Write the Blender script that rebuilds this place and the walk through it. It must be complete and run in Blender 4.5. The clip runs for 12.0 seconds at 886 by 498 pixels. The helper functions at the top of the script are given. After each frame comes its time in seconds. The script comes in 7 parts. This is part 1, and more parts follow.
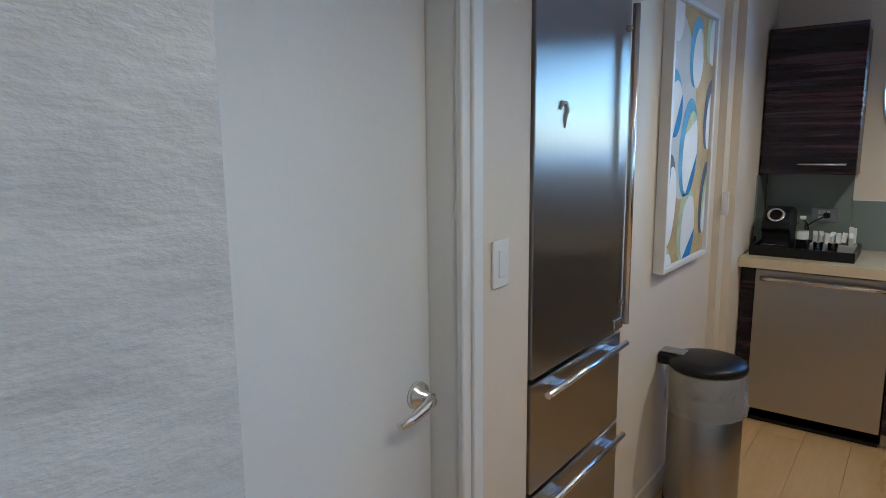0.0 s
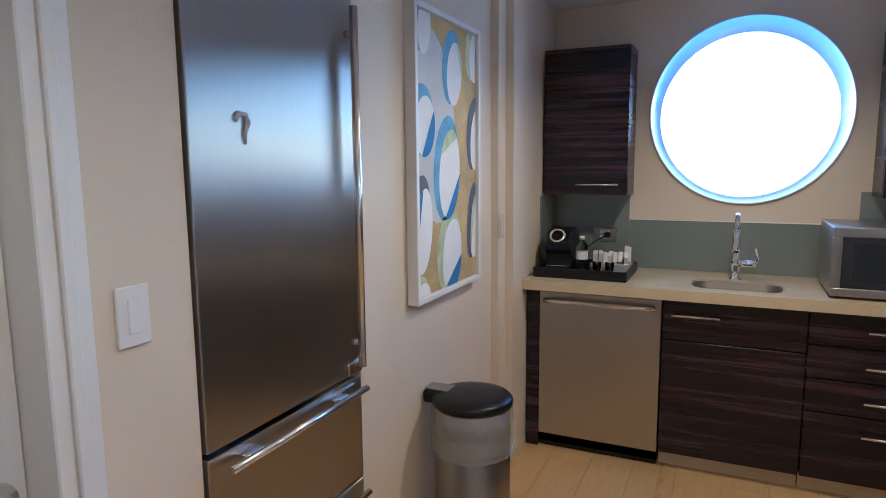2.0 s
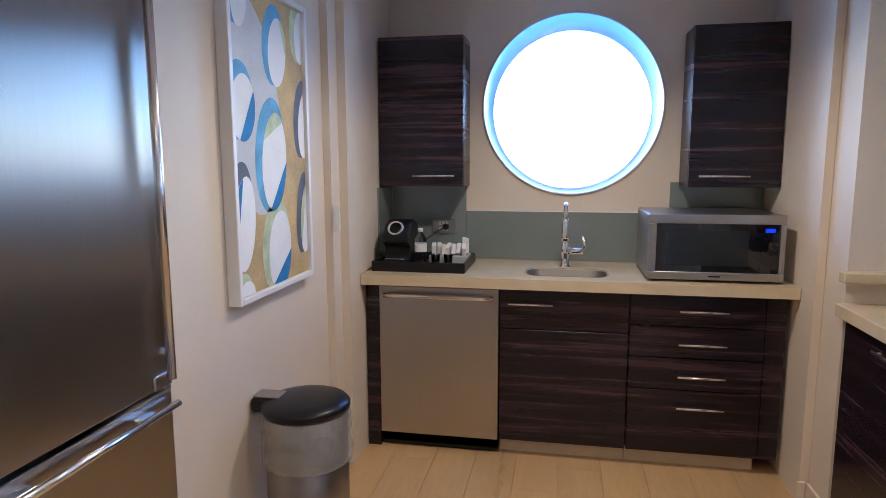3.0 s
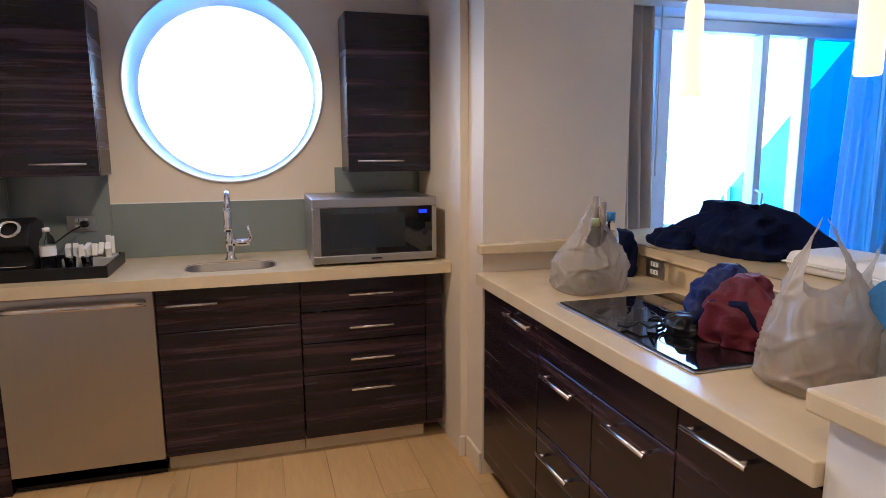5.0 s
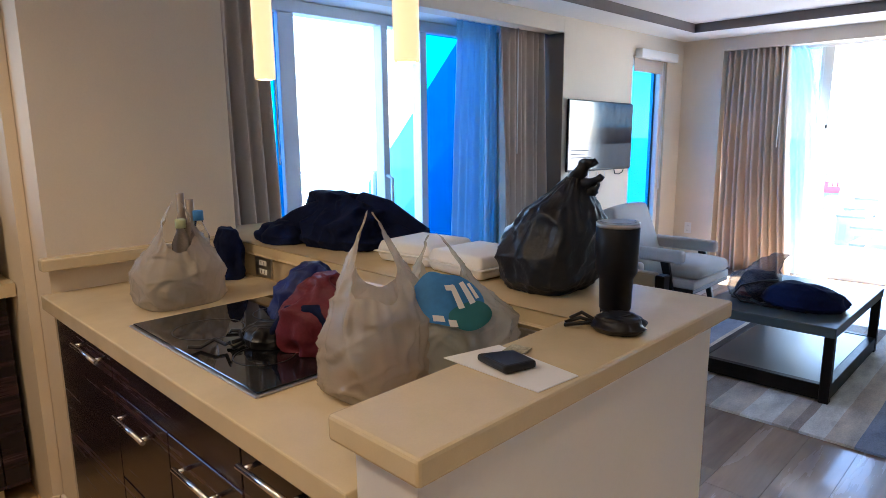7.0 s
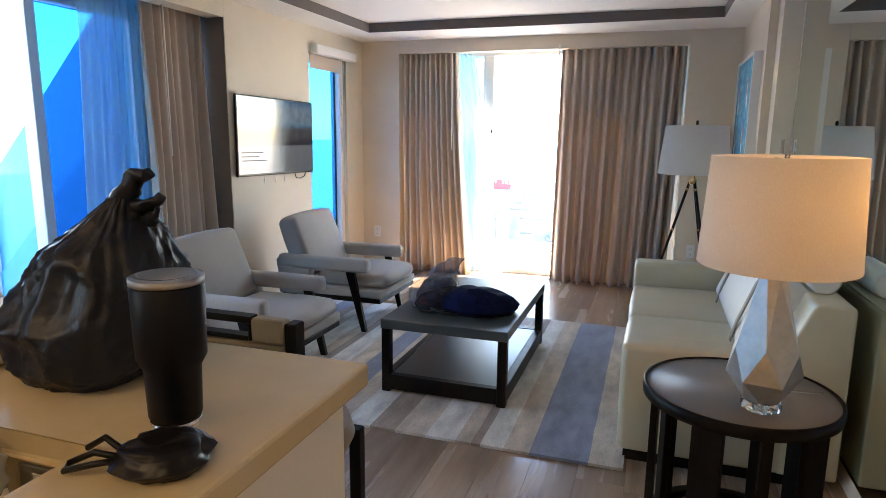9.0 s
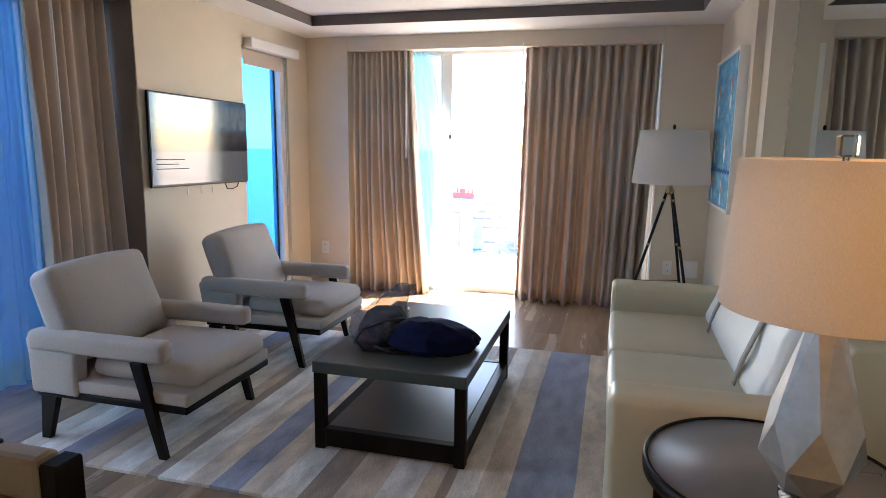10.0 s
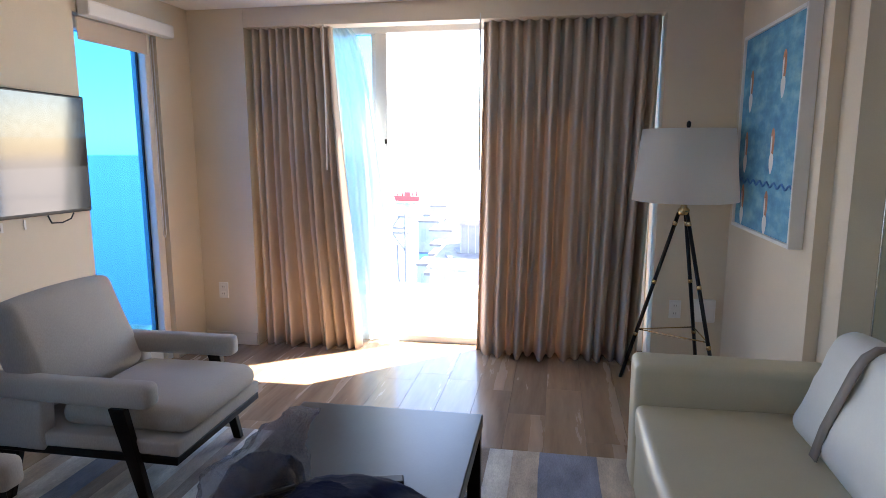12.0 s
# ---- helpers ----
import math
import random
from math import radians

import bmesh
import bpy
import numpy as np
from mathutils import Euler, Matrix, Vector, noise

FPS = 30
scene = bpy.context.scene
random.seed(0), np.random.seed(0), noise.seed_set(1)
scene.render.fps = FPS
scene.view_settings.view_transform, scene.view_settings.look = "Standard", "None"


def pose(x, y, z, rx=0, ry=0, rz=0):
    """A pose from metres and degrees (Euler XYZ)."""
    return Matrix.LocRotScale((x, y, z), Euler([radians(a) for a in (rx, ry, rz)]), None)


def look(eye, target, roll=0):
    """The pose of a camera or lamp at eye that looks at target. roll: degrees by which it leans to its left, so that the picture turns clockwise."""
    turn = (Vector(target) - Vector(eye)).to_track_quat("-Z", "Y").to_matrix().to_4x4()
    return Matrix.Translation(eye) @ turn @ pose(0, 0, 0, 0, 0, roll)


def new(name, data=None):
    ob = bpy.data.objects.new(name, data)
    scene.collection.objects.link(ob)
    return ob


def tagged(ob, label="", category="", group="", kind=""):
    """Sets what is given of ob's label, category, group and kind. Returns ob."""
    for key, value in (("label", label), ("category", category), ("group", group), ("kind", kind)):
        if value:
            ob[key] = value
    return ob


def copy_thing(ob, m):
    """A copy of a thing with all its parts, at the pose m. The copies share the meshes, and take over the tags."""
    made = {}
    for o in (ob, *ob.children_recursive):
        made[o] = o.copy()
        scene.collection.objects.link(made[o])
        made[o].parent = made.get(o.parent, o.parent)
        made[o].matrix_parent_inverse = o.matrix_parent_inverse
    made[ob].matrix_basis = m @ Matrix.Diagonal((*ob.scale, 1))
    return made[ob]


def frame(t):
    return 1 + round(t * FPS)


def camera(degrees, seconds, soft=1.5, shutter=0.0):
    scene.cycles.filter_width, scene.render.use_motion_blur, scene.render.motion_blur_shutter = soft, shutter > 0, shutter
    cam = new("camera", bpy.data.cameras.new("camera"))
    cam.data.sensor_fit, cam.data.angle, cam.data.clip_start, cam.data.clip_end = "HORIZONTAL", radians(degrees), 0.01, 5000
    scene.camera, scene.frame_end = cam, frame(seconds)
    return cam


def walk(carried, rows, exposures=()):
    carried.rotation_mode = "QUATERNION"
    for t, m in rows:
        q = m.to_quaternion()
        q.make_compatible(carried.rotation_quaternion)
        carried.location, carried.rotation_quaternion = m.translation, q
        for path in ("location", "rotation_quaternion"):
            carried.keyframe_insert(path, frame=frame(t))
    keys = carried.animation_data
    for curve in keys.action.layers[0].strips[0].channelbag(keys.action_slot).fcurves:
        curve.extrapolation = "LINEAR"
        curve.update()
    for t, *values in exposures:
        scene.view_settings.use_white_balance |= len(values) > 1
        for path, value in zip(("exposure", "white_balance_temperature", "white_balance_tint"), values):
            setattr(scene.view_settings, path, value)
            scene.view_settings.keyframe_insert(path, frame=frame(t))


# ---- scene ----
cam = camera(70.5, 12.0, 0.8)
PATH = [
    (0, (0.263, 0.276, 1.493), (-0.936, 1.843, 1.165), -0.6),
    (0.5, (0.257, 0.414, 1.491), (-0.815, 2.076, 1.194), -0.3),
    (1, (0.309, 0.54, 1.507), (-0.715, 2.234, 1.222), -0.5),
    (1.5, (0.416, 0.664, 1.503), (-0.575, 2.378, 1.221), -0.4),
    (2, (0.484, 0.742, 1.487), (-0.347, 2.541, 1.218), -0.5),
    (2.5, (0.487, 0.815, 1.462), (-0.102, 2.709, 1.202), -0.4),
    (4.5, (0.582, 0.964, 1.436), (0.86, 2.92, 1.13), 0.1),
    (5, (0.643, 0.98, 1.434), (1.207, 2.873, 1.115), -0.3),
    (5.5, (0.676, 0.993, 1.444), (1.498, 2.786, 1.113), -0.1),
    (6, (0.708, 1.008, 1.437), (1.757, 2.674, 1.085), 0.3),
    (6.5, (0.818, 1.018, 1.431), (2.038, 2.562, 1.073), 0.1),
    (7, (1.018, 1.039, 1.438), (2.414, 2.423, 1.071), -0.5),
    (7.5, (1.149, 1.032, 1.435), (2.693, 2.247, 1.062), -0.2),
    (9.5, (1.849, 1.168, 1.422), (3.748, 1.696, 1.079), 0.7),
    (10, (2.175, 1.224, 1.396), (4.079, 1.739, 1.064), 0.7),
    (10.5, (2.493, 1.297, 1.439), (4.404, 1.779, 1.098), 0.4),
    (11, (2.866, 1.33, 1.408), (4.788, 1.78, 1.081), 0.3),
    (11.5, (3.162, 1.379, 1.416), (5.091, 1.791, 1.087), 0.3),
    (12, (3.547, 1.529, 1.417), (5.49, 1.877, 1.096), -0.1),
]
EXPOSURES = [(0.0, 3.75, 4550, 3), (1.0, 3.75, 4700, 6), (2.5, 4.05, 4720, 13), (4.5, 4.22, 5000, 18), (5.5, 4.12, 5300, 17), (6.0, 3.85, 5450, 16), (6.5, 3.72, 5600, 15), (7.0, 3.87, 5850, 14), (7.5, 3.97, 6100, 13), (9.5, 3.75, 7550, 16), (11.0, 3.6, 7800, 22), (11.5, 3.58, 7700, 21), (12.0, 3.3, 7400, 20)]
walk(cam, [(t, look(eye, target, roll)) for t, eye, target, roll in PATH], EXPOSURES)

# ---- world, sun, lamps ----
SUN_EL, SUN_AZ = 52.0, 140.0      # height, and compass degrees from +y towards +x
world = bpy.data.worlds.new("world")
scene.world = world
world.use_nodes = True
wn = world.node_tree
sky = wn.nodes.new("ShaderNodeTexSky")
sky.sky_type, sky.sun_disc = "NISHITA", False
sky.dust_density, sky.ozone_density, sky.altitude = 0.25, 2.5, 40.0
sky.sun_elevation, sky.sun_rotation = radians(SUN_EL), radians(SUN_AZ)
wn.links.new(sky.outputs[0], wn.nodes["Background"].inputs[0])
wn.nodes["Background"].inputs[1].default_value = 0.15
sun = new("sun", bpy.data.lights.new("sun", "SUN"))
sun.data.energy, sun.data.angle, sun.data.color = 5.0, radians(0.5), (1.0, 0.93, 0.82)
sdir = Vector((math.sin(radians(SUN_AZ)) * math.cos(radians(SUN_EL)), math.cos(radians(SUN_AZ)) * math.cos(radians(SUN_EL)), math.sin(radians(SUN_EL))))
sun.matrix_world = look(sdir * 20, (0, 0, 0))


def lamp(name, kind, place, target, energy, color, size=0.1, size_y=0.0, spot=0.0):
    data = bpy.data.lights.new(name, kind)
    data.energy, data.color = energy, color
    if kind == "AREA":
        data.size = size
        if size_y:
            data.shape, data.size_y = "RECTANGLE", size_y
    else:
        data.shadow_soft_size = size
    if spot:
        data.spot_size, data.spot_blend = radians(spot), 0.6
    ob = new(name, data)
    ob.matrix_world = look(place, target)
    return ob


WARM = (1.0, 0.62, 0.3)
for py in (2.12, 2.73):
    lamp("pendant_bulb", "POINT", (1.995, py, 1.68), (1.995, py, 0), 0.32, WARM, 0.03)
# Kitchen ceiling lamps assumed above the view; the middle one only brightens the column.
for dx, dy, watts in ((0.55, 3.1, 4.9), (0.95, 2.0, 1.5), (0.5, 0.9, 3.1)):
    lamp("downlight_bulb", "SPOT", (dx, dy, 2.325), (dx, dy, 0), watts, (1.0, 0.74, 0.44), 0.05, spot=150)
lamp("table_lamp_bulb", "POINT", (3.74, 0.64, 1.24), (3.74, 0.64, 0), 0.2, (1.0, 0.52, 0.18), 0.03)

# ---- materials ----


def nodes_of(name):
    m = bpy.data.materials.new(name)
    m.use_nodes = True
    t = m.node_tree
    return m, t, t.nodes["Principled BSDF"]


def noise_tex(t, scale, detail=4.0, coord="Object", stretch=(1, 1, 1), rough=0.55):
    tc, mp, nz = t.nodes.new("ShaderNodeTexCoord"), t.nodes.new("ShaderNodeMapping"), t.nodes.new("ShaderNodeTexNoise")
    mp.inputs["Scale"].default_value = stretch
    nz.inputs["Scale"].default_value, nz.inputs["Detail"].default_value, nz.inputs["Roughness"].default_value = scale, detail, rough
    t.links.new(tc.outputs[coord], mp.inputs[0])
    t.links.new(mp.outputs[0], nz.inputs["Vector"])
    return nz


def ramp(t, fac, stops):
    r = t.nodes.new("ShaderNodeValToRGB")
    while len(r.color_ramp.elements) < len(stops):
        r.color_ramp.elements.new(0.5)
    for e, (p, c) in zip(r.color_ramp.elements, stops):
        e.position, e.color = p, (*c, 1)
    t.links.new(fac, r.inputs[0])
    return r


def mixrgb(t, a, b, fac, mode="MIX"):
    n = t.nodes.new("ShaderNodeMix")
    n.data_type, n.blend_type = "RGBA", mode
    for sock, v in ((n.inputs[0], fac), (n.inputs[6], a), (n.inputs[7], b)):
        if hasattr(v, "links"):
            t.links.new(v, sock)
        else:
            sock.default_value = v if isinstance(v, float) else (*v, 1)
    return n.outputs[2]


def surface(name, color, rough=0.5, metal=0.0, vary=0.12, scale=3.0, fine=60.0, bump=0.1, depth=0.002, stretch=(1, 1, 1), coat=0.0, sheen=0.0, per_piece=0.0):
    """A general surface: broad stains, fine grain and relief."""
    m, t, p = nodes_of(name)
    big, small = noise_tex(t, scale, 4, stretch=stretch), noise_tex(t, fine, 5, stretch=stretch)
    dark, light = tuple(c * (1 - vary) for c in color), tuple(min(1, c * (1 + vary)) for c in color)
    col = ramp(t, big.outputs[0], [(0.3, dark), (0.7, light)]).outputs[0]
    col = mixrgb(t, col, ramp(t, small.outputs[0], [(0.3, (1 - vary,) * 3), (0.7, (1, 1, 1))]).outputs[0], 0.7, "MULTIPLY")
    if per_piece:
        oi = t.nodes.new("ShaderNodeObjectInfo")
        col = mixrgb(t, col, ramp(t, oi.outputs["Random"], [(0.0, (1 - per_piece,) * 3), (1.0, (1, 1, 1))]).outputs[0], 1.0, "MULTIPLY")
    t.links.new(col, p.inputs["Base Color"])
    rr = t.nodes.new("ShaderNodeMapRange")
    rr.inputs[3].default_value, rr.inputs[4].default_value = max(0.02, rough * 0.85), min(1, rough * 1.15)
    t.links.new(big.outputs[0], rr.inputs[0])
    t.links.new(rr.outputs[0], p.inputs["Roughness"])
    p.inputs["Metallic"].default_value = metal
    p.inputs["Coat Weight"].default_value = coat
    p.inputs["Sheen Weight"].default_value = sheen
    if bump:
        b = t.nodes.new("ShaderNodeBump")
        b.inputs["Strength"].default_value, b.inputs["Distance"].default_value = bump, depth
        t.links.new(small.outputs[0], b.inputs["Height"])
        t.links.new(b.outputs[0], p.inputs["Normal"])
    return m


def glowing(name, color, strength, base=(0.9, 0.85, 0.75)):
    m, t, p = nodes_of(name)
    p.inputs["Base Color"].default_value = (*base, 1)
    p.inputs["Emission Color"].default_value, p.inputs["Emission Strength"].default_value = (*color, 1), strength
    return m


def pane_glass(name, tint=(1, 1, 1), gloss=0.03):
    m, t, p = nodes_of(name)
    out = t.nodes["Material Output"]
    tr, gl, mx, fr = t.nodes.new("ShaderNodeBsdfTransparent"), t.nodes.new("ShaderNodeBsdfGlossy"), t.nodes.new("ShaderNodeMixShader"), t.nodes.new("ShaderNodeLayerWeight")
    tr.inputs[0].default_value = (*tint, 1)
    gl.inputs["Roughness"].default_value = gloss
    pw, ma = t.nodes.new("ShaderNodeMath"), t.nodes.new("ShaderNodeMath")
    pw.operation, ma.operation = "POWER", "MULTIPLY_ADD"
    pw.inputs[1].default_value, ma.inputs[1].default_value, ma.inputs[2].default_value = 5.0, 0.7, 0.025
    t.links.new(fr.outputs["Facing"], pw.inputs[0])
    t.links.new(pw.outputs[0], ma.inputs[0])
    t.links.new(ma.outputs[0], mx.inputs[0])
    t.links.new(tr.outputs[0], mx.inputs[1])
    t.links.new(gl.outputs[0], mx.inputs[2])
    t.links.new(mx.outputs[0], out.inputs[0])
    return m


def cloth(name, color, clear=0.0, vary=0.1, weave=400.0, rough=0.9, through_light=0.3):
    """Woven cloth: diffuse with some light coming through, and open meshes for sheers."""
    m, t, p = nodes_of(name)
    out = t.nodes["Material Output"]
    nz, fine = noise_tex(t, 2.5, 3), noise_tex(t, weave, 2, stretch=(1, 1, 0.3))
    col = ramp(t, nz.outputs[0], [(0.3, tuple(c * (1 - vary) for c in color)), (0.7, color)]).outputs[0]
    col = mixrgb(t, col, ramp(t, fine.outputs[0], [(0.3, (0.82,) * 3), (0.7, (1, 1, 1))]).outputs[0], 0.8, "MULTIPLY")
    t.links.new(col, p.inputs["Base Color"])
    p.inputs["Roughness"].default_value = rough
    p.inputs["Sheen Weight"].default_value = 0.15
    b = t.nodes.new("ShaderNodeBump")
    b.inputs["Strength"].default_value, b.inputs["Distance"].default_value = 0.15, 0.001
    t.links.new(fine.outputs[0], b.inputs["Height"])
    t.links.new(b.outputs[0], p.inputs["Normal"])
    tl, mx = t.nodes.new("ShaderNodeBsdfTranslucent"), t.nodes.new("ShaderNodeMixShader")
    t.links.new(col, tl.inputs[0])
    mx.inputs[0].default_value = through_light
    t.links.new(p.outputs[0], mx.inputs[1])
    t.links.new(tl.outputs[0], mx.inputs[2])
    last = mx
    if clear:
        tr, m2 = t.nodes.new("ShaderNodeBsdfTransparent"), t.nodes.new("ShaderNodeMixShader")
        m2.inputs[0].default_value = clear
        t.links.new(mx.outputs[0], m2.inputs[1])
        t.links.new(tr.outputs[0], m2.inputs[2])
        last = m2
    t.links.new(last.outputs[0], out.inputs[0])
    return m


def wood(name, dark, mid, light, rough=0.3, grain=(1, 1, 14), scale=1.6, coat=0.0, per_piece=0.0):
    """Long-grained wood or laminate; the grain runs along the axis with the smallest stretch."""
    m, t, p = nodes_of(name)
    a, b = noise_tex(t, scale, 6, stretch=grain, rough=0.6), noise_tex(t, scale * 7, 4, stretch=grain)
    vec_off = None
    if per_piece:
        oi = t.nodes.new("ShaderNodeObjectInfo")
        cm = t.nodes.new("ShaderNodeVectorMath")
        cm.operation = "SCALE"
        cm.inputs[0].default_value = (13.0, 7.0, 5.0)
        t.links.new(oi.outputs["Random"], cm.inputs["Scale"])
        for nz in (a, b):
            mp = nz.inputs["Vector"].links[0].from_node
            t.links.new(cm.outputs[0], mp.inputs["Location"])
    col = ramp(t, a.outputs[0], [(0.28, dark), (0.5, mid), (0.74, light)]).outputs[0]
    col = mixrgb(t, col, ramp(t, b.outputs[0], [(0.3, (0.84,) * 3), (0.65, (1, 1, 1))]).outputs[0], 0.6, "MULTIPLY")
    if per_piece:
        col = mixrgb(t, col, ramp(t, oi.outputs["Random"], [(0.0, (1 - per_piece, 1 - per_piece, 1 - per_piece * 0.95)), (1.0, (1.1, 1.08, 1.05))]).outputs[0], 1.0, "MULTIPLY")
    t.links.new(col, p.inputs["Base Color"])
    rr = t.nodes.new("ShaderNodeMapRange")
    rr.inputs[3].default_value, rr.inputs[4].default_value = rough * 0.8, rough * 1.3
    t.links.new(a.outputs[0], rr.inputs[0])
    t.links.new(rr.outputs[0], p.inputs["Roughness"])
    p.inputs["Coat Weight"].default_value = coat
    bp = t.nodes.new("ShaderNodeBump")
    bp.inputs["Strength"].default_value, bp.inputs["Distance"].default_value = 0.05, 0.0006
    t.links.new(b.outputs[0], bp.inputs["Height"])
    t.links.new(bp.outputs[0], p.inputs["Normal"])
    return m


def brushed(name, color, rough=0.28, stretch=(900, 900, 0.35)):
    m, t, p = nodes_of(name)
    nz, big = noise_tex(t, 4.0, 2, stretch=stretch), noise_tex(t, 1.3, 3)
    col = ramp(t, nz.outputs[0], [(0.3, tuple(c * 0.9 for c in color)), (0.7, color)]).outputs[0]
    t.links.new(col, p.inputs["Base Color"])
    p.inputs["Metallic"].default_value = 1.0
    rr = t.nodes.new("ShaderNodeMapRange")
    rr.inputs[3].default_value, rr.inputs[4].default_value = rough * 0.85, rough * 1.2
    t.links.new(big.outputs[0], rr.inputs[0])
    t.links.new(rr.outputs[0], p.inputs["Roughness"])
    bp = t.nodes.new("ShaderNodeBump")
    bp.inputs["Strength"].default_value, bp.inputs["Distance"].default_value = 0.35, 0.0022
    t.links.new(nz.outputs[0], bp.inputs["Height"])
    t.links.new(bp.outputs[0], p.inputs["Normal"])
    return m


def brushed_smooth(name, color, rough=0.35, aniso=1.0):
    """Upright-brushed sheet steel: reflections smeared sideways, with faint streaks."""
    m, t, p = nodes_of(name)
    fine, big = noise_tex(t, 4.0, 3, stretch=(260, 260, 0.25)), noise_tex(t, 1.1, 3)
    t.links.new(ramp(t, fine.outputs[0], [(0.3, tuple(c * 0.93 for c in color)), (0.7, color)]).outputs[0], p.inputs["Base Color"])
    p.inputs["Metallic"].default_value = 1.0
    rr = t.nodes.new("ShaderNodeMapRange")
    rr.inputs[3].default_value, rr.inputs[4].default_value = rough * 0.92, rough * 1.08
    t.links.new(big.outputs[0], rr.inputs[0])
    t.links.new(rr.outputs[0], p.inputs["Roughness"])
    tg = t.nodes.new("ShaderNodeTangent")
    tg.direction_type, tg.axis = "RADIAL", "Z"
    t.links.new(tg.outputs[0], p.inputs["Tangent"])
    p.inputs["Anisotropic"].default_value = aniso
    bp = t.nodes.new("ShaderNodeBump")
    bp.inputs["Strength"].default_value, bp.inputs["Distance"].default_value = 0.12, 0.012
    t.links.new(big.outputs[0], bp.inputs["Height"])
    t.links.new(bp.outputs[0], p.inputs["Normal"])
    return m


def mirror_mat(name, color, rough):
    m, t, p = nodes_of(name)
    p.inputs["Base Color"].default_value, p.inputs["Metallic"].default_value, p.inputs["Roughness"].default_value = (*color, 1), 1.0, rough
    return m


def clear_mat(name, color=(1, 1, 1), rough=0.03, ior=1.45):
    m, t, p = nodes_of(name)
    p.inputs["Base Color"].default_value, p.inputs["Roughness"].default_value, p.inputs["IOR"].default_value = (*color, 1), rough, ior
    p.inputs["Transmission Weight"].default_value = 1.0
    return m


M_WALL = surface("wall_vinyl", (0.71, 0.617, 0.48), 0.6, vary=0.06, scale=1.2, fine=220, bump=0.3, depth=0.0012)
M_WALLPAPER = surface("grey_wallpaper", (0.60, 0.59, 0.585), 0.75, vary=0.10, scale=16, fine=24, bump=0.55, depth=0.006, stretch=(1, 0.9, 2.2))
M_WHITE = surface("white_paint", (0.78, 0.77, 0.74), 0.4, vary=0.03, scale=1.5, fine=90, bump=0.05, depth=0.001)
M_CEIL = surface("ceiling_paint", (0.8, 0.79, 0.76), 0.8, vary=0.03, scale=1.0, fine=140, bump=0.08, depth=0.001)
# Shade in the step of the ceiling tray, put into the colour.
M_COVE = surface("cove_shade_paint", (0.16, 0.14, 0.13), 0.8, vary=0.1)
M_GROUT = surface("plank_joint", (0.20, 0.145, 0.10), 0.8, vary=0.15)
M_KGROUT = surface("pale_joint", (0.43, 0.285, 0.135), 0.7, vary=0.1)
M_PLANK = wood("oak_plank", (0.25, 0.168, 0.11), (0.37, 0.265, 0.18), (0.48, 0.355, 0.25), 0.25, (0.8, 7, 6), 1.1, coat=0.25, per_piece=0.28)
M_KPLANK = wood("pale_plank", (0.50, 0.325, 0.145), (0.55, 0.365, 0.165), (0.60, 0.40, 0.19), 0.28, (8, 1.0, 6), 1.0, coat=0.06, per_piece=0.06)
M_MACASSAR = wood("macassar_laminate", (0.005, 0.0035, 0.008), (0.013, 0.008, 0.015), (0.074, 0.034, 0.042), 0.25, (0.5, 0.5, 15), 1.7)
M_MACASSAR.node_tree.nodes["Principled BSDF"].inputs["Specular IOR Level"].default_value = 0.42
M_ESPRESSO = wood("espresso_wood", (0.004, 0.003, 0.0025), (0.007, 0.005, 0.004), (0.013, 0.009, 0.007), 0.4, (8, 8, 1), 2.0)
M_ESPRESSO.node_tree.nodes["Principled BSDF"].inputs["Specular IOR Level"].default_value = 0.14
M_QUARTZ = surface("cream_quartz", (0.64, 0.52, 0.325), 0.22, vary=0.05, scale=9, fine=320, bump=0.0, coat=0.15)
M_STEEL = brushed("brushed_steel", (0.60, 0.585, 0.56), 0.15)
M_FRIDGE = brushed_smooth("fridge_steel", (0.43, 0.405, 0.37), 0.31)
M_STEEL_DW = brushed("satin_steel", (0.47, 0.455, 0.43), 0.30, (900, 900, 0.5))
M_CHROME = mirror_mat("chrome", (0.85, 0.85, 0.86), 0.08)
M_NICKEL = mirror_mat("satin_nickel", (0.78, 0.76, 0.74), 0.22)
M_BLACK = surface("black_plastic", (0.009, 0.009, 0.011), 0.35, vary=0.2, bump=0.05)
M_BLACK.node_tree.nodes["Principled BSDF"].inputs["Specular IOR Level"].default_value = 0.3
M_BLACKGLASS = surface("black_glass", (0.006, 0.006, 0.008), 0.04, vary=0.1, bump=0.0, coat=0.6)
M_SPLASH = surface("green_grey_glass", (0.20, 0.23, 0.21), 0.12, vary=0.04, bump=0.0, coat=0.4)
M_PANE = pane_glass("clear_pane")
M_PALEPANE = pane_glass("pale_blue_pane", (0.36, 0.62, 0.75))
M_BLUEPANE = pane_glass("blue_tinted_pane", (0.05, 0.43, 0.66))
M_FRAME = surface("white_aluminium", (0.74, 0.76, 0.78), 0.35, vary=0.04, bump=0.03)
M_CURTAIN = cloth("taupe_curtain", (0.70, 0.565, 0.455), vary=0.10, weave=420, through_light=0.12)
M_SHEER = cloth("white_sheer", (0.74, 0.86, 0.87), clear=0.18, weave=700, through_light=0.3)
# The same white sheer, with its blue shade put into the colour.
M_SHEERSHADE = cloth("shaded_sheer", (0.42, 0.67, 0.73), clear=0.36, weave=700, through_light=0.3)
M_UPHOL = cloth("grey_linen", (0.47, 0.44, 0.40), vary=0.12, weave=260, through_light=0.0)
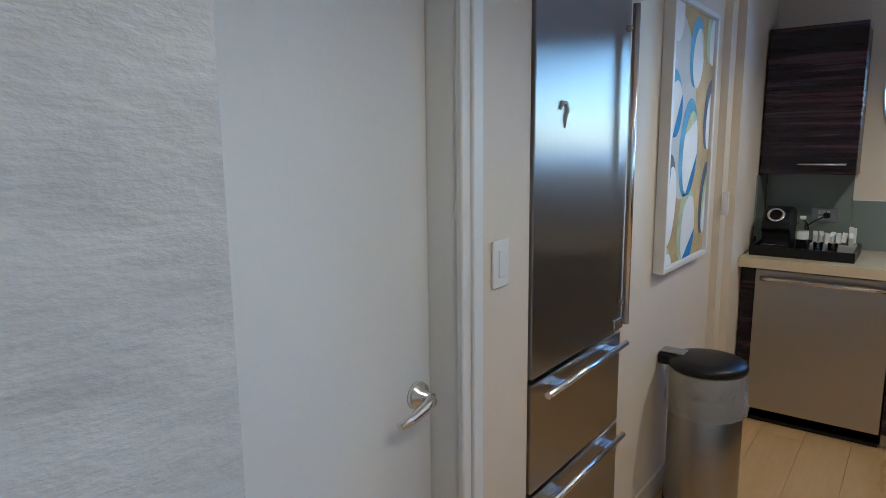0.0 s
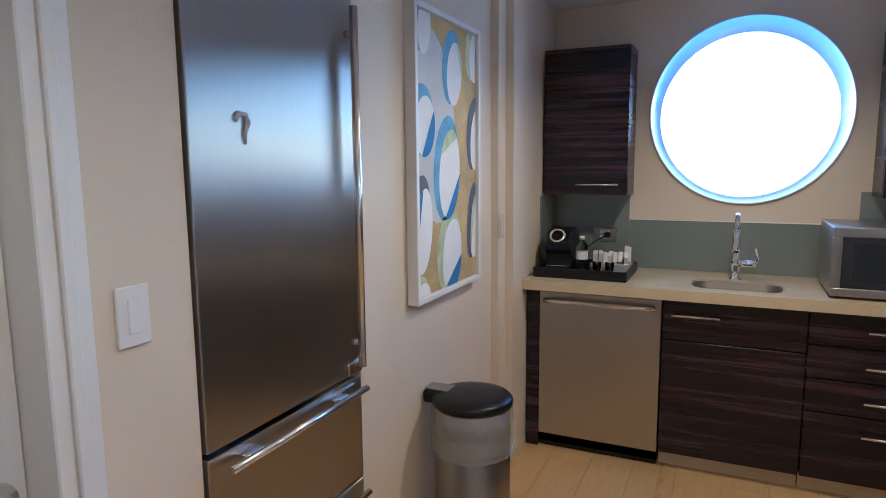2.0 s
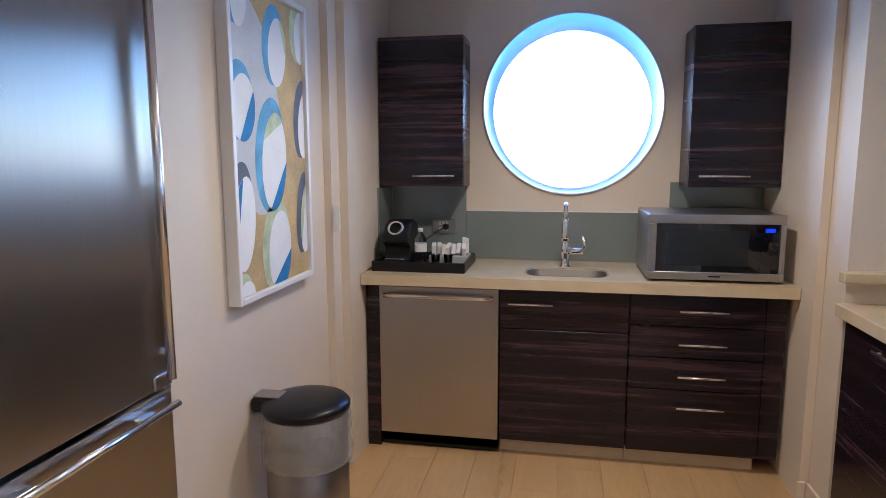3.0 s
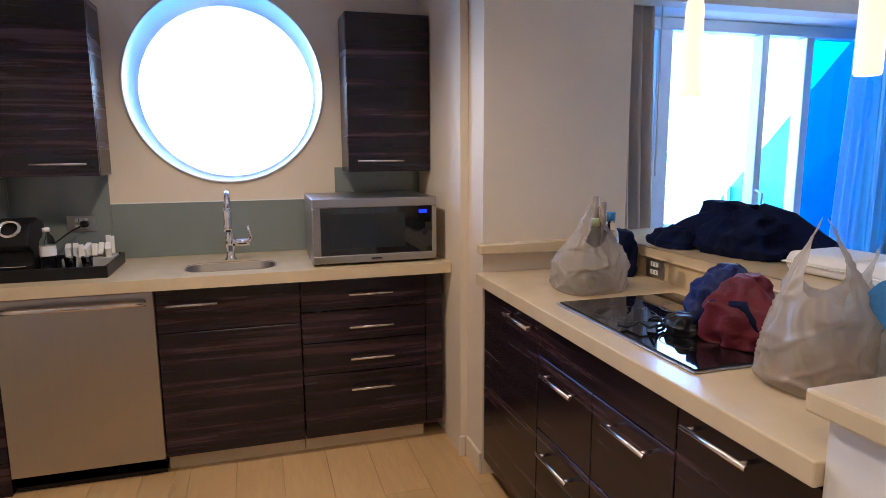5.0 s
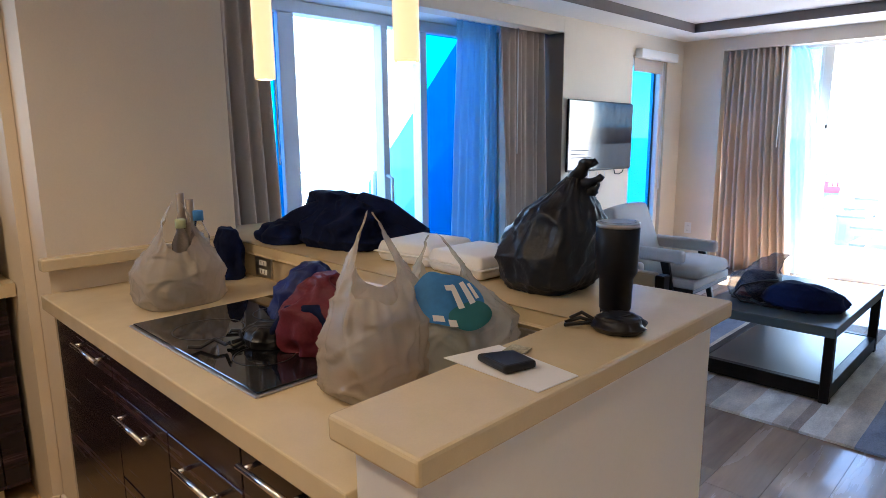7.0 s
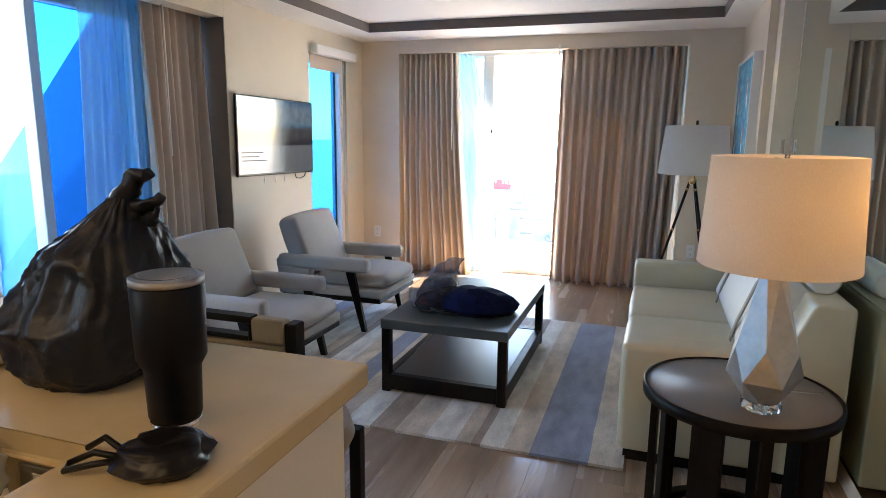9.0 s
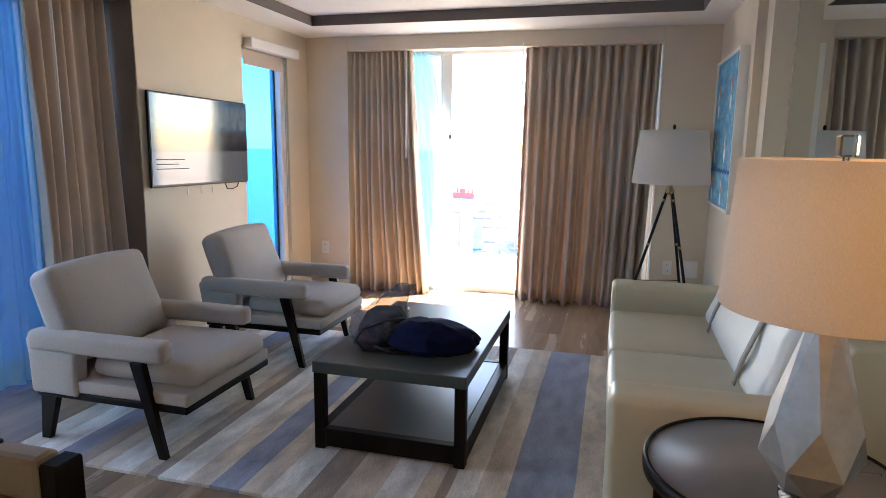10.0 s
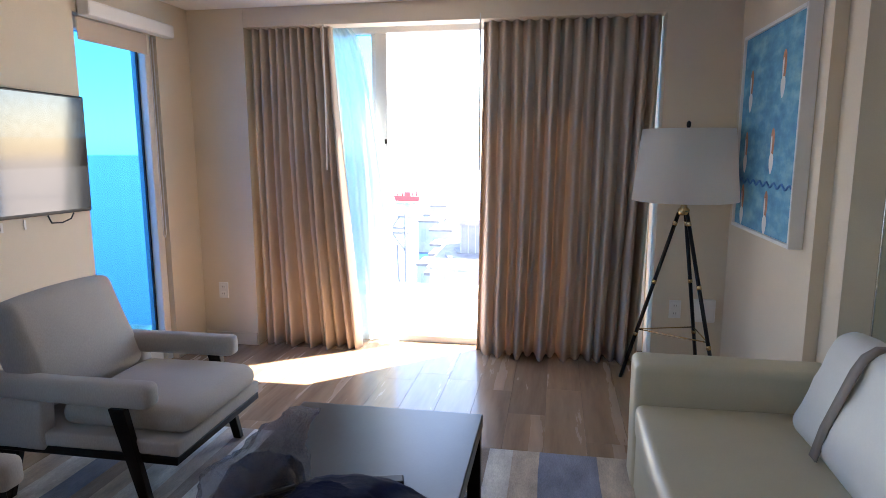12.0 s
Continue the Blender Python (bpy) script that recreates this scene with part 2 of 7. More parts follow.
M_LEATHER = surface("cream_leather", (0.55, 0.505, 0.36), 0.36, vary=0.06, scale=3, fine=180, bump=0.12, depth=0.001)
M_WHITELEATHER = surface("white_leather", (0.70, 0.70, 0.66), 0.38, vary=0.05, scale=4, fine=150, bump=0.15, depth=0.001)
M_STRAP = surface("taupe_strap", (0.27, 0.225, 0.19), 0.5, vary=0.1)
M_SHADE = cloth("ivory_shade", (0.72, 0.68, 0.60), vary=0.03, weave=600, through_light=0.36)
M_SHADEWHITE = cloth("white_linen_shade", (0.90, 0.90, 0.87), vary=0.03, weave=600, through_light=0.62)
M_TABLETOP = surface("grey_green_tabletop", (0.055, 0.070, 0.070), 0.3, vary=0.12, scale=5, fine=90, bump=0.05)
M_SEA = surface("sea_water", (0.012, 0.10, 0.24), 0.25, vary=0.2, scale=0.01, fine=0.3, bump=0.3, depth=0.4)
# Blue of the far partition, and of the painted shadow on the sloping screen.
M_BLUEWALL = surface("blue_partition", (0.02, 0.31, 0.55), 0.6, vary=0.05)
M_FOAM = surface("white_foam", (0.80, 0.79, 0.76), 0.6, vary=0.03)
M_BLUEFIN = surface("pale_blue_screen", (0.05, 0.38, 0.62), 0.5, vary=0.05)
M_SEAPANE = pane_glass("sea_tinted_pane", (0.15, 0.47, 0.72))
M_CONCRETE = surface("pale_concrete", (0.55, 0.53, 0.50), 0.8, vary=0.12, scale=2, fine=50)

# ---- building helpers ----


def add_box(bm, x0, x1, y0, y1, z0, z1, bevel=0.0, seg=1):
    part_bm = bmesh.new()
    bmesh.ops.create_cube(part_bm, size=1.0)
    for v in part_bm.verts:
        v.co = Vector((x0 + (v.co.x + 0.5) * (x1 - x0), y0 + (v.co.y + 0.5) * (y1 - y0), z0 + (v.co.z + 0.5) * (z1 - z0)))
    if bevel:
        bmesh.ops.bevel(part_bm, geom=part_bm.edges[:], offset=bevel, segments=seg, profile=0.5, affect="EDGES")
    join(bm, part_bm)
    return bm


def join(bm, other, m=None):
    """Adds other's geometry to bm, moved by m, and frees other."""
    at = {}
    for v in other.verts:
        at[v] = bm.verts.new(m @ v.co if m else v.co)
    for f in other.faces:
        try:
            nf = bm.faces.new([at[v] for v in f.verts])
            nf.smooth = f.smooth
        except ValueError:
            pass
    other.free()
    return bm


def boxes(*rows, bevel=0.0, seg=1):
    bm = bmesh.new()
    for r in rows:
        add_box(bm, *r, bevel=bevel, seg=seg)
    return bm


def lathe(profile, seg=32, centre=(0, 0, 0), closed=True):
    """A turned solid from (radius, height) pairs."""
    bm = bmesh.new()
    rings = []
    for r, z in profile:
        rings.append([bm.verts.new((centre[0] + r * math.cos(2 * math.pi * k / seg), centre[1] + r * math.sin(2 * math.pi * k / seg), centre[2] + z)) for k in range(seg)])
    for a, b in zip(rings, rings[1:]):
        for k in range(seg):
            bm.faces.new((a[k], a[(k + 1) % seg], b[(k + 1) % seg], b[k])).smooth = True
    if closed:
        bm.faces.new(rings[0][::-1])
        bm.faces.new(rings[-1])
    return bm


def tube(points, radius, seg=10, ends=True):
    """A round bar along points; radius is one number or one per point."""
    bm = bmesh.new()
    pts = [Vector(p) for p in points]
    rad = radius if isinstance(radius, (list, tuple)) else [radius] * len(pts)
    rings = []
    side = None
    for i, p in enumerate(pts):
        d = (pts[min(i + 1, len(pts) - 1)] - pts[max(i - 1, 0)]).normalized()
        if side is None:
            side = d.orthogonal().normalized()
        side = (side - d * side.dot(d)).normalized()
        up = d.cross(side)
        rings.append([bm.verts.new(p + rad[i] * (math.cos(2 * math.pi * k / seg) * side + math.sin(2 * math.pi * k / seg) * up)) for k in range(seg)])
    for a, b in zip(rings, rings[1:]):
        for k in range(seg):
            bm.faces.new((a[k], a[(k + 1) % seg], b[(k + 1) % seg], b[k])).smooth = True
    if ends:
        bm.faces.new(rings[0][::-1])
        bm.faces.new(rings[-1])
    return bm


def prism(outline, z0, z1, bevel=0.0, seg=2):
    """An upright solid over a plan outline (counter-clockwise)."""
    bm = bmesh.new()
    lo, hi = [bm.verts.new((x, y, z0)) for x, y in outline], [bm.verts.new((x, y, z1)) for x, y in outline]
    n = len(outline)
    for k in range(n):
        bm.faces.new((lo[k], lo[(k + 1) % n], hi[(k + 1) % n], hi[k]))
    bm.faces.new(lo[::-1])
    bm.faces.new(hi)
    if bevel:
        bmesh.ops.bevel(bm, geom=bm.edges[:], offset=bevel, segments=seg, profile=0.5, affect="EDGES")
    return bm


def mesh_of(name, bm, material):
    bmesh.ops.recalc_face_normals(bm, faces=bm.faces[:])
    me = bpy.data.meshes.new(name)
    bm.to_mesh(me)
    bm.free()
    me.materials.append(material)
    return me


def smooth(bm):
    for f in bm.faces:
        f.smooth = True
    return bm


def part(name, bm, material, parent, label=""):
    ob = new(name, mesh_of(name, bm, material))
    ob.parent = parent
    if parent is not None:
        ob.matrix_parent_inverse = parent.matrix_basis.inverted()
    return tagged(ob, label)


def thing(name, place, label, category, group="", kind=""):
    ob = new(name)
    ob.empty_display_size = 0.1
    ob.matrix_basis = Matrix.Translation(place)
    return tagged(ob, label, category, group, kind)


def single(name, bm, material, label, category, group="", kind=""):
    ob = new(name, mesh_of(name, bm, material))
    return tagged(ob, label, category, group, kind)


def setting(name, bm, material, label, category):
    return single(name, bm, material, label, category, kind="structure")


# ---- structure ----
Z_CEIL, Z_TRAY = 2.335, 2.418
setting("floor", boxes((2.601, 8.0, -0.5, 4.95, -0.15, -0.012)), M_GROUT, "brown wood-look plank floor of the living room", "floor")
setting("floor_kitchen", boxes((-1.3, 2.60, -0.62, 4.95, -0.15, -0.012)), M_KGROUT, "pale wood-look plank floor of the kitchen", "floor")
setting("wall_west", boxes((-0.70, -0.54, -0.5, 0.49, 0, Z_CEIL), (-0.70, -0.54, 0.49, 1.39, 2.06, Z_CEIL), (-0.70, -0.54, 1.39, 1.695, 0, Z_CEIL),
        (-0.70, -0.54, 1.695, 2.34, 2.14, Z_CEIL), (-0.70, -0.54, 2.34, 3.5, 0, Z_CEIL)), M_WALL, "beige vinyl wall with a door and a built-in fridge", "wall")
setting("wall_pilaster", boxes((-0.70, -0.505, 3.5, 3.6, 0, Z_CEIL), (-0.70, -0.465, 3.6, 4.36, 0, Z_CEIL)), M_WALL, "beige stepped pilaster beside the kitchen niche", "wall")
setting("wall_entry", boxes((-0.12, 0.0, -0.5, 0.45, 0, Z_CEIL)), M_WALLPAPER, "grey grasscloth wallpaper on the entry wall end", "wall")


def holed_wall(x0, x1, z0, z1, y0, y1, cx, cz, r, n=96):
    """A wall across y with a round opening through it."""
    bm = bmesh.new()
    rings = {}
    angles = sorted([2 * math.pi * k / n for k in range(n)] + [math.atan2(z - cz, x - cx) % (2 * math.pi) for x in (x0, x1) for z in (z0, z1)])
    n = len(angles)
    for y in (y0, y1):
        inner, outer = [], []
        for a in angles:
            c, s = math.cos(a), math.sin(a)
            inner.append(bm.verts.new((cx + r * c, y, cz + r * s)))
            far = min(((x1 - cx) / c if c > 1e-6 else (x0 - cx) / c if c < -1e-6 else 1e9), ((z1 - cz) / s if s > 1e-6 else (z0 - cz) / s if s < -1e-6 else 1e9))
            outer.append(bm.verts.new((cx + far * c, y, cz + far * s)))
        rings[y] = (inner, outer)
    (i0, o0), (i1, o1) = rings[y0], rings[y1]
    for k in range(n):
        j = (k + 1) % n
        bm.faces.new((i0[k], i0[j], o0[j], o0[k]))
        bm.faces.new((i1[k], o1[k], o1[j], i1[j]))
        bm.faces.new((i0[k], i1[k], i1[j], i0[j]))
        bm.faces.new((o0[k], o0[j], o1[j], o1[k]))
    return bm


NORTH = 4.34
setting("wall_north", holed_wall(-0.464, 1.508, 0, Z_CEIL, NORTH, NORTH + 0.45, 0.53, 1.74, 0.475), M_WALL, "beige kitchen wall with a round porthole opening", "wall")
setting("wall_column", boxes((1.545, 2.22, 3.42, 4.95, 0, Z_CEIL), (1.508, 1.543, 3.61, 4.56, 0, Z_CEIL)), M_WALL, "beige wall block between kitchen niche and balcony", "wall")
TVY = 4.03
for name, row, label in (("wall_tv", (5.44, 6.57, TVY, TVY + 0.14, 0, Z_CEIL), "beige vinyl wall carrying the television"), ("wall_window_head", (6.57, 7.27, TVY, TVY + 0.14, 2.12, Z_CEIL), "beige wall above the sea window"),
        ("wall_corner", (7.27, 7.63, TVY, TVY + 0.14, 0, Z_CEIL), "narrow beige wall between sea window and corner"), ("wall_pocket_head", (2.222, 5.438, TVY, TVY + 0.14, 2.21, Z_CEIL), "beige pelmet wall above the balcony curtains"),
        ("wall_pocket_side", (5.44, 5.56, TVY + 0.142, 4.95, 0, Z_CEIL), "beige side wall of the curtain pocket")):
    setting(name, boxes(row), M_WALL, label, "wall")
setting("pocket_ceiling", boxes((2.222, 5.438, TVY + 0.142, 4.95, 2.28, 2.40)), M_CEIL, "white ceiling of the curtain pocket", "ceiling")
FARX = 7.63
setting("wall_east", boxes((FARX, FARX + 0.14, 3.62, 4.2, 0, Z_CEIL), (FARX, FARX + 0.14, 0.90, 3.618, 2.21, Z_CEIL), (FARX, FARX + 0.14, 0.3, 0.898, 0, Z_CEIL),
        (FARX + 0.142, 8.1, 3.62, 3.72, 0, 2.4), (FARX + 0.142, 8.1, 0.80, 0.90, 0, 2.4), (FARX + 0.142, 8.1, 0.902, 3.618, 2.28, 2.4)), M_WALL, "beige wall with a curtained terrace door", "wall")
ARTY, MIRY = 0.47, 0.298
setting("wall_south", boxes((6.35, FARX, MIRY - 0.2, ARTY, 0, Z_CEIL), (6.18, 6.349, MIRY - 0.2, 0.416, 0, Z_CEIL), (3.3, 6.179, MIRY - 0.2, MIRY - 0.008, 0, Z_CEIL), (3.1, 3.5, -0.6, MIRY - 0.201, 0, Z_CEIL), (0.0, 3.098, -0.6, -0.45, 0, Z_CEIL)), M_WALL, "beige living-room wall with art and mirror", "wall")
setting("wall_hall_end", boxes((-0.7, -0.002, -0.62, -0.502, 0, Z_CEIL)), M_WALL, "plain beige wall behind the entry", "wall")
TX0, TX1, TY0, TY1 = 3.0, 7.1, 0.68, 3.70
setting("ceiling", boxes((-0.9, TX0, -0.62, 4.6, Z_CEIL, Z_CEIL + 0.082), (TX1, 7.8, 0.1, 4.2, Z_CEIL, Z_CEIL + 0.082), (TX0, TX1, TY1, 4.2, Z_CEIL, Z_CEIL + 0.082), (TX0, TX1, 0.1, TY0, Z_CEIL, Z_CEIL + 0.082)),
        M_CEIL, "white plaster ceiling border round a raised tray", "ceiling")
setting("ceiling_tray", boxes((TX0 - 0.3, TX1 + 0.3, TY0 - 0.3, TY1 + 0.3, Z_TRAY, Z_TRAY + 0.1)), M_CEIL, "white raised plaster ceiling tray", "ceiling")
# Thin dark strips stand in for the shade inside the tray's edge.
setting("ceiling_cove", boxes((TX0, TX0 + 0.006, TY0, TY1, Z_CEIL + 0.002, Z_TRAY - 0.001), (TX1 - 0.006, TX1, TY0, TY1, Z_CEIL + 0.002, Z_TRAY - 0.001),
        (TX0 + 0.0065, TX1 - 0.0065, TY0, TY0 + 0.006, Z_CEIL + 0.002, Z_TRAY - 0.001), (TX0 + 0.0065, TX1 - 0.0065, TY1 - 0.006, TY1, Z_CEIL + 0.002, Z_TRAY - 0.001)), M_COVE, "dark strips painting the shade round the shallow ceiling tray", "trim")
# window and door joinery
def window(name, label, frames, panes, glass, sill=None, m_frame=None):
    w = thing(name, frames[0][0::2], label, "window", kind="structure")
    for r in frames:
        part("window_frame", boxes(r, bevel=0.004), m_frame or M_FRAME, w)
    for r in panes:
        p = part("pane", boxes(r), glass, w)
        p.visible_shadow = False
    if sill:
        part("window_sill", boxes(sill, bevel=0.004), M_WHITE, w)
    return w


def ring(cx, cz, r0, r1, y0, y1, n=96):
    bm = bmesh.new()
    loops = [[bm.verts.new((cx + r * math.cos(2 * math.pi * k / n), y, cz + r * math.sin(2 * math.pi * k / n))) for k in range(n)] for r, y in ((r0, y0), (r1, y0), (r1, y1), (r0, y1))]
    for a, b in zip(loops, loops[1:] + loops[:1]):
        for k in range(n):
            bm.faces.new((a[k], a[(k + 1) % n], b[(k + 1) % n], b[k])).smooth = True
    return bm


def disc(cx, cz, r, y0, y1, n=64):
    bm = bmesh.new()
    a, b = [[bm.verts.new((cx + r * math.cos(2 * math.pi * k / n), y, cz + r * math.sin(2 * math.pi * k / n))) for k in range(n)] for y in (y0, y1)]
    bm.faces.new(a)
    bm.faces.new(b[::-1])
    for k in range(n):
        bm.faces.new((a[k], b[k], b[(k + 1) % n], a[(k + 1) % n]))
    return bm


port = thing("window_porthole", (0.53, NORTH, 1.265), "round porthole window with a deep pale blue-white rim", "window", kind="structure")
part("reveal", lathe([(0.474, -0.44), (0.474, 0.012), (0.468, 0.014), (0.465, 0.0), (0.465, -0.34), (0.453, -0.345), (0.453, -0.38), (0.474, -0.44)], 96, closed=False), M_FRAME, port)
port.children[0].data.transform(pose(0.53, NORTH, 1.74, 90, 0, 0))
pp = part("pane", disc(0.53, 1.74, 0.4545, NORTH + 0.36, NORTH + 0.368), M_PANE, port)
pp.visible_shadow = False

GY = 4.72
window("window_balcony", "white-framed sliding balcony door with three panes",
       [(2.222, 2.30, GY, GY + 0.1, 0.0, 2.28), (3.255, 3.375, GY, GY + 0.1, 0.0, 2.20), (4.075, 4.135, GY - 0.04, GY + 0.06, 0.0, 2.20), (4.50, 4.57, GY, GY + 0.1, 0.0, 2.20), (5.36, 5.438, GY, GY + 0.1, 0.0, 2.28),
        (2.302, 5.358, GY - 0.02, GY + 0.1, 2.202, 2.279), (2.302, 5.358, GY - 0.02, GY + 0.1, -0.01, 0.05)],
       [(3.376, 4.074, GY + 0.04, GY + 0.048, 0.05, 2.20), (4.136, 4.499, GY + 0.02, GY + 0.028, 0.05, 2.20)], M_PANE)
window("window_balcony_side", "fixed blue-tinted panes beside the balcony door", [(5.30, 5.358, GY + 0.002, GY + 0.09, 0.051, 2.20)],
       [(2.301, 3.254, GY + 0.04, GY + 0.048, 0.05, 2.20), (4.571, 5.299, GY + 0.04, GY + 0.048, 0.05, 2.20)], M_BLUEPANE)
bh = thing("door_pull", (4.105, GY - 0.04, 0.95), "white bow handle on the sliding balcony door", "handle")
part("grip", tube([(4.10, GY - 0.042, 1.12), (4.10, GY - 0.10, 1.10), (4.10, GY - 0.10, 0.90), (4.10, GY - 0.042, 0.88)], 0.011), M_FRAME, bh)
window("window_sea", "tall narrow blue-tinted window facing the sea", [(6.572, 6.60, TVY + 0.06, TVY + 0.138, 0.0, 2.118), (7.20, 7.268, TVY + 0.035, TVY + 0.138, 0.0, 2.118), (6.601, 7.199, TVY + 0.06, TVY + 0.138, 0.0, 0.10), (6.601, 7.199, TVY + 0.06, TVY + 0.138, 2.05, 2.118)],
       [(6.601, 7.199, TVY + 0.1, TVY + 0.108, 0.10, 2.05)], M_SEAPANE, m_frame=surface("cream_aluminium", (0.80, 0.74, 0.62), 0.4, vary=0.04, bump=0.03))
sg_ = thing("window_gasket", (7.195, TVY + 0.07, 0.1), "thin black rubber gasket along the sea window", "gasket", kind="structure")
part("seal", boxes((7.190, 7.1995, TVY + 0.086, TVY + 0.098, 0.101, 2.049)), M_BLACK, sg_)
window("door_terrace", "white-framed sliding terrace door standing open", [(7.95, 8.05, 3.50, 3.617, 0.0, 2.28), (7.95, 8.05, 0.903, 1.0, 0.0, 2.28), (7.95, 8.03, 2.715, 2.80, 0.05, 2.20), (7.95, 8.05, 1.001, 3.499, 2.20, 2.279), (7.90, 8.06, 1.001, 3.499, -0.01, 0.05)],
       [(8.0, 8.008, 1.001, 1.95, 0.05, 2.20)], M_BLUEPANE)
window("window_terrace", "fixed pale blue pane beside the terrace door", [(7.96, 8.04, 2.801, 2.83, 0.05, 2.20)], [(7.99, 7.998, 2.831, 3.499, 0.05, 2.20)], M_PALEPANE)
lk = thing("door_latch", (7.94, 2.755, 1.05), "small dark latch on the terrace door stile", "latch")
part("body", boxes((7.938, 7.949, 2.722, 2.737, 1.44, 1.475), bevel=0.003), M_BLACK, lk)

# trim
def trim(name, rows, label, mat=None, bevel=0.003):
    return setting(name, boxes(*rows, bevel=bevel), mat or M_WHITE, label, "trim")


trim("baseboard_west", [(-0.54, -0.527, 1.49, 1.694, 0, 0.1), (-0.54, -0.527, 2.342, 3.499, 0, 0.1), (-0.504, -0.492, 3.502, 3.598, 0, 0.1)], "low painted baseboard along the kitchen wall", M_WALL)
trim("baseboard_column", [(1.530, 1.544, 3.42, 3.598, 0, 0.1), (1.496, 1.530, 3.597, 3.609, 0, 0.1)], "low painted baseboard round the column", M_WALL)
trim("baseboard_living", [(5.441, 6.57, TVY - 0.013, TVY - 0.001, 0, 0.09), (7.271, FARX - 0.015, TVY - 0.013, TVY - 0.001, 0, 0.09), (FARX - 0.013, FARX - 0.001, 3.625, TVY - 0.015, 0, 0.09), (FARX - 0.013, FARX - 0.001, ARTY + 0.015, 0.895, 0, 0.09), (6.352, FARX - 0.015, ARTY + 0.001, ARTY + 0.013, 0, 0.09)], "low painted baseboard along the living room", M_WALL)
door = thing("door_1", (-0.62, 0.94, 0), "closed white painted hinged door beside the fridge", "door", kind="structure")
leaf = part("door_leaf", boxes((-0.665, -0.622, 0.503, 1.377, 0.006, 2.045), bevel=0.002), M_WHITE, door)
part("jamb", boxes((-0.70, -0.5405, 1.379, 1.389, 0, 2.059), (-0.70, -0.5405, 0.491, 0.501, 0, 2.059), (-0.70, -0.5405, 0.502, 1.378, 2.049, 2.059)), M_WHITE, door)
part("casing", boxes((-0.539, -0.522, 1.372, 1.405, 0, 2.13), (-0.539, -0.515, 1.4055, 1.43, 0, 2.13), (-0.539, -0.526, 1.4305, 1.462, 0, 2.13), bevel=0.003), M_WHITE, door)
part("casing", boxes((-0.539, -0.52, 0.41, 0.50, 0, 2.13), bevel=0.003), M_WHITE, door)
part("casing", boxes((-0.539, -0.52, 0.501, 1.371, 2.05, 2.13), bevel=0.003), M_WHITE, door)
dh = part("door_handle", lathe([(0.0, 0), (0.033, 0.0), (0.033, 0.006), (0.030, 0.014), (0.017, 0.019), (0.015, 0.045), (0.0, 0.047)], 28, closed=False), M_NICKEL, door, "polished chrome lever handle")
dh.data.transform(pose(-0.6215, 1.325, 0.925, 0, 90, 0))
part("lever", tube([(-0.585, 1.325, 0.925), (-0.572, 1.318, 0.924), (-0.568, 1.29, 0.918), (-0.572, 1.25, 0.905), (-0.578, 1.215, 0.90)], [0.015, 0.0145, 0.0135, 0.012, 0.009]), M_NICKEL, dh)

# ---- outside ----
setting("sea", boxes((-1500, 3500, 20, 4000, -46, -45)), M_SEA, "open blue sea far below, out to the horizon", "water")
setting("ground", boxes((9, 3000, -2500, 19.9, -46, -45.2)), M_CONCRETE, "pale hazy shore land far below", "ground")
bal = thing("balcony", (3.9, 4.96, -0.2), "small balcony with a blue side wall and glass railing", "balcony", kind="structure")
part("slab", boxes((2.0, 5.8, 4.96, 6.6, -0.25, -0.03)), M_CONCRETE, bal)
def fin(x0, x1, outline):
    """An upright panel across x over a (y, z) outline."""
    bm = prism(outline, x0, x1)
    bm.transform(Matrix(((0, 0, 1, 0), (1, 0, 0, 0), (0, 1, 0, 0), (0, 0, 0, 1))))
    return bm


part("partition", fin(5.45, 5.52, [(4.96, -0.03), (6.6, -0.03), (6.6, 0.89), (4.96, 2.53)]), M_BLUEFIN, bal, "pale blue sloping side screen")
# The diagonal shadow across the screen, added as a darker sheet before it.
part("partition_base", fin(5.425, 5.449, [(4.96, -0.03), (6.6, -0.03), (6.6, 0.05), (4.96, 1.65)]), M_BLUEWALL, bal, "deep blue sheet standing in for the shadow on the screen")
part("partition", boxes((1.95, 2.08, 4.96, 6.6, -0.03, 2.7)), M_BLUEWALL, bal)
part("soffit", boxes((1.9, 5.8, 4.96, 5.3, 2.7, 2.85)), M_WHITE, bal)
part("top_rail", boxes((2.09, 5.44, 6.45, 6.52, 1.02, 1.07), bevel=0.006), M_FRAME, bal)
for px in (2.2, 3.3, 4.4, 5.4):
    part("post", boxes((px, px + 0.04, 6.46, 6.50, -0.03, 1.019)), M_FRAME, bal)
pc = thing("patio_chair", (4.25, 5.75, -0.03), "white metal patio chair on the balcony", "chair")
part("seat", boxes((3.50, 3.95, 5.50, 5.95, 0.40, 0.43), bevel=0.006), M_FRAME, pc)
part("back_frame", boxes((3.50, 3.53, 5.93, 5.96, 0.43, 0.92), (3.92, 3.95, 5.93, 5.96, 0.43, 0.92), (3.531, 3.919, 5.93, 5.96, 0.88, 0.92)), M_FRAME, pc)
for k in range(4):
    part("slat", boxes((3.531, 3.919, 5.938, 5.952, 0.50 + 0.09 * k, 0.545 + 0.09 * k)), M_FRAME, pc)
for lx in (3.50, 3.92):
    for ly in (5.50, 5.92):
        part("leg", boxes((lx, lx + 0.03, ly, ly + 0.03, -0.03, 0.399)), M_FRAME, pc)
for ob in pc.children:
    ob.data.transform(Matrix.Translation((0.5, 0, 0)))
rp = part("pane", boxes((2.25, 5.39, 6.475, 6.485, 0.05, 0.98)), M_PANE, bal)
rp.visible_shadow = False
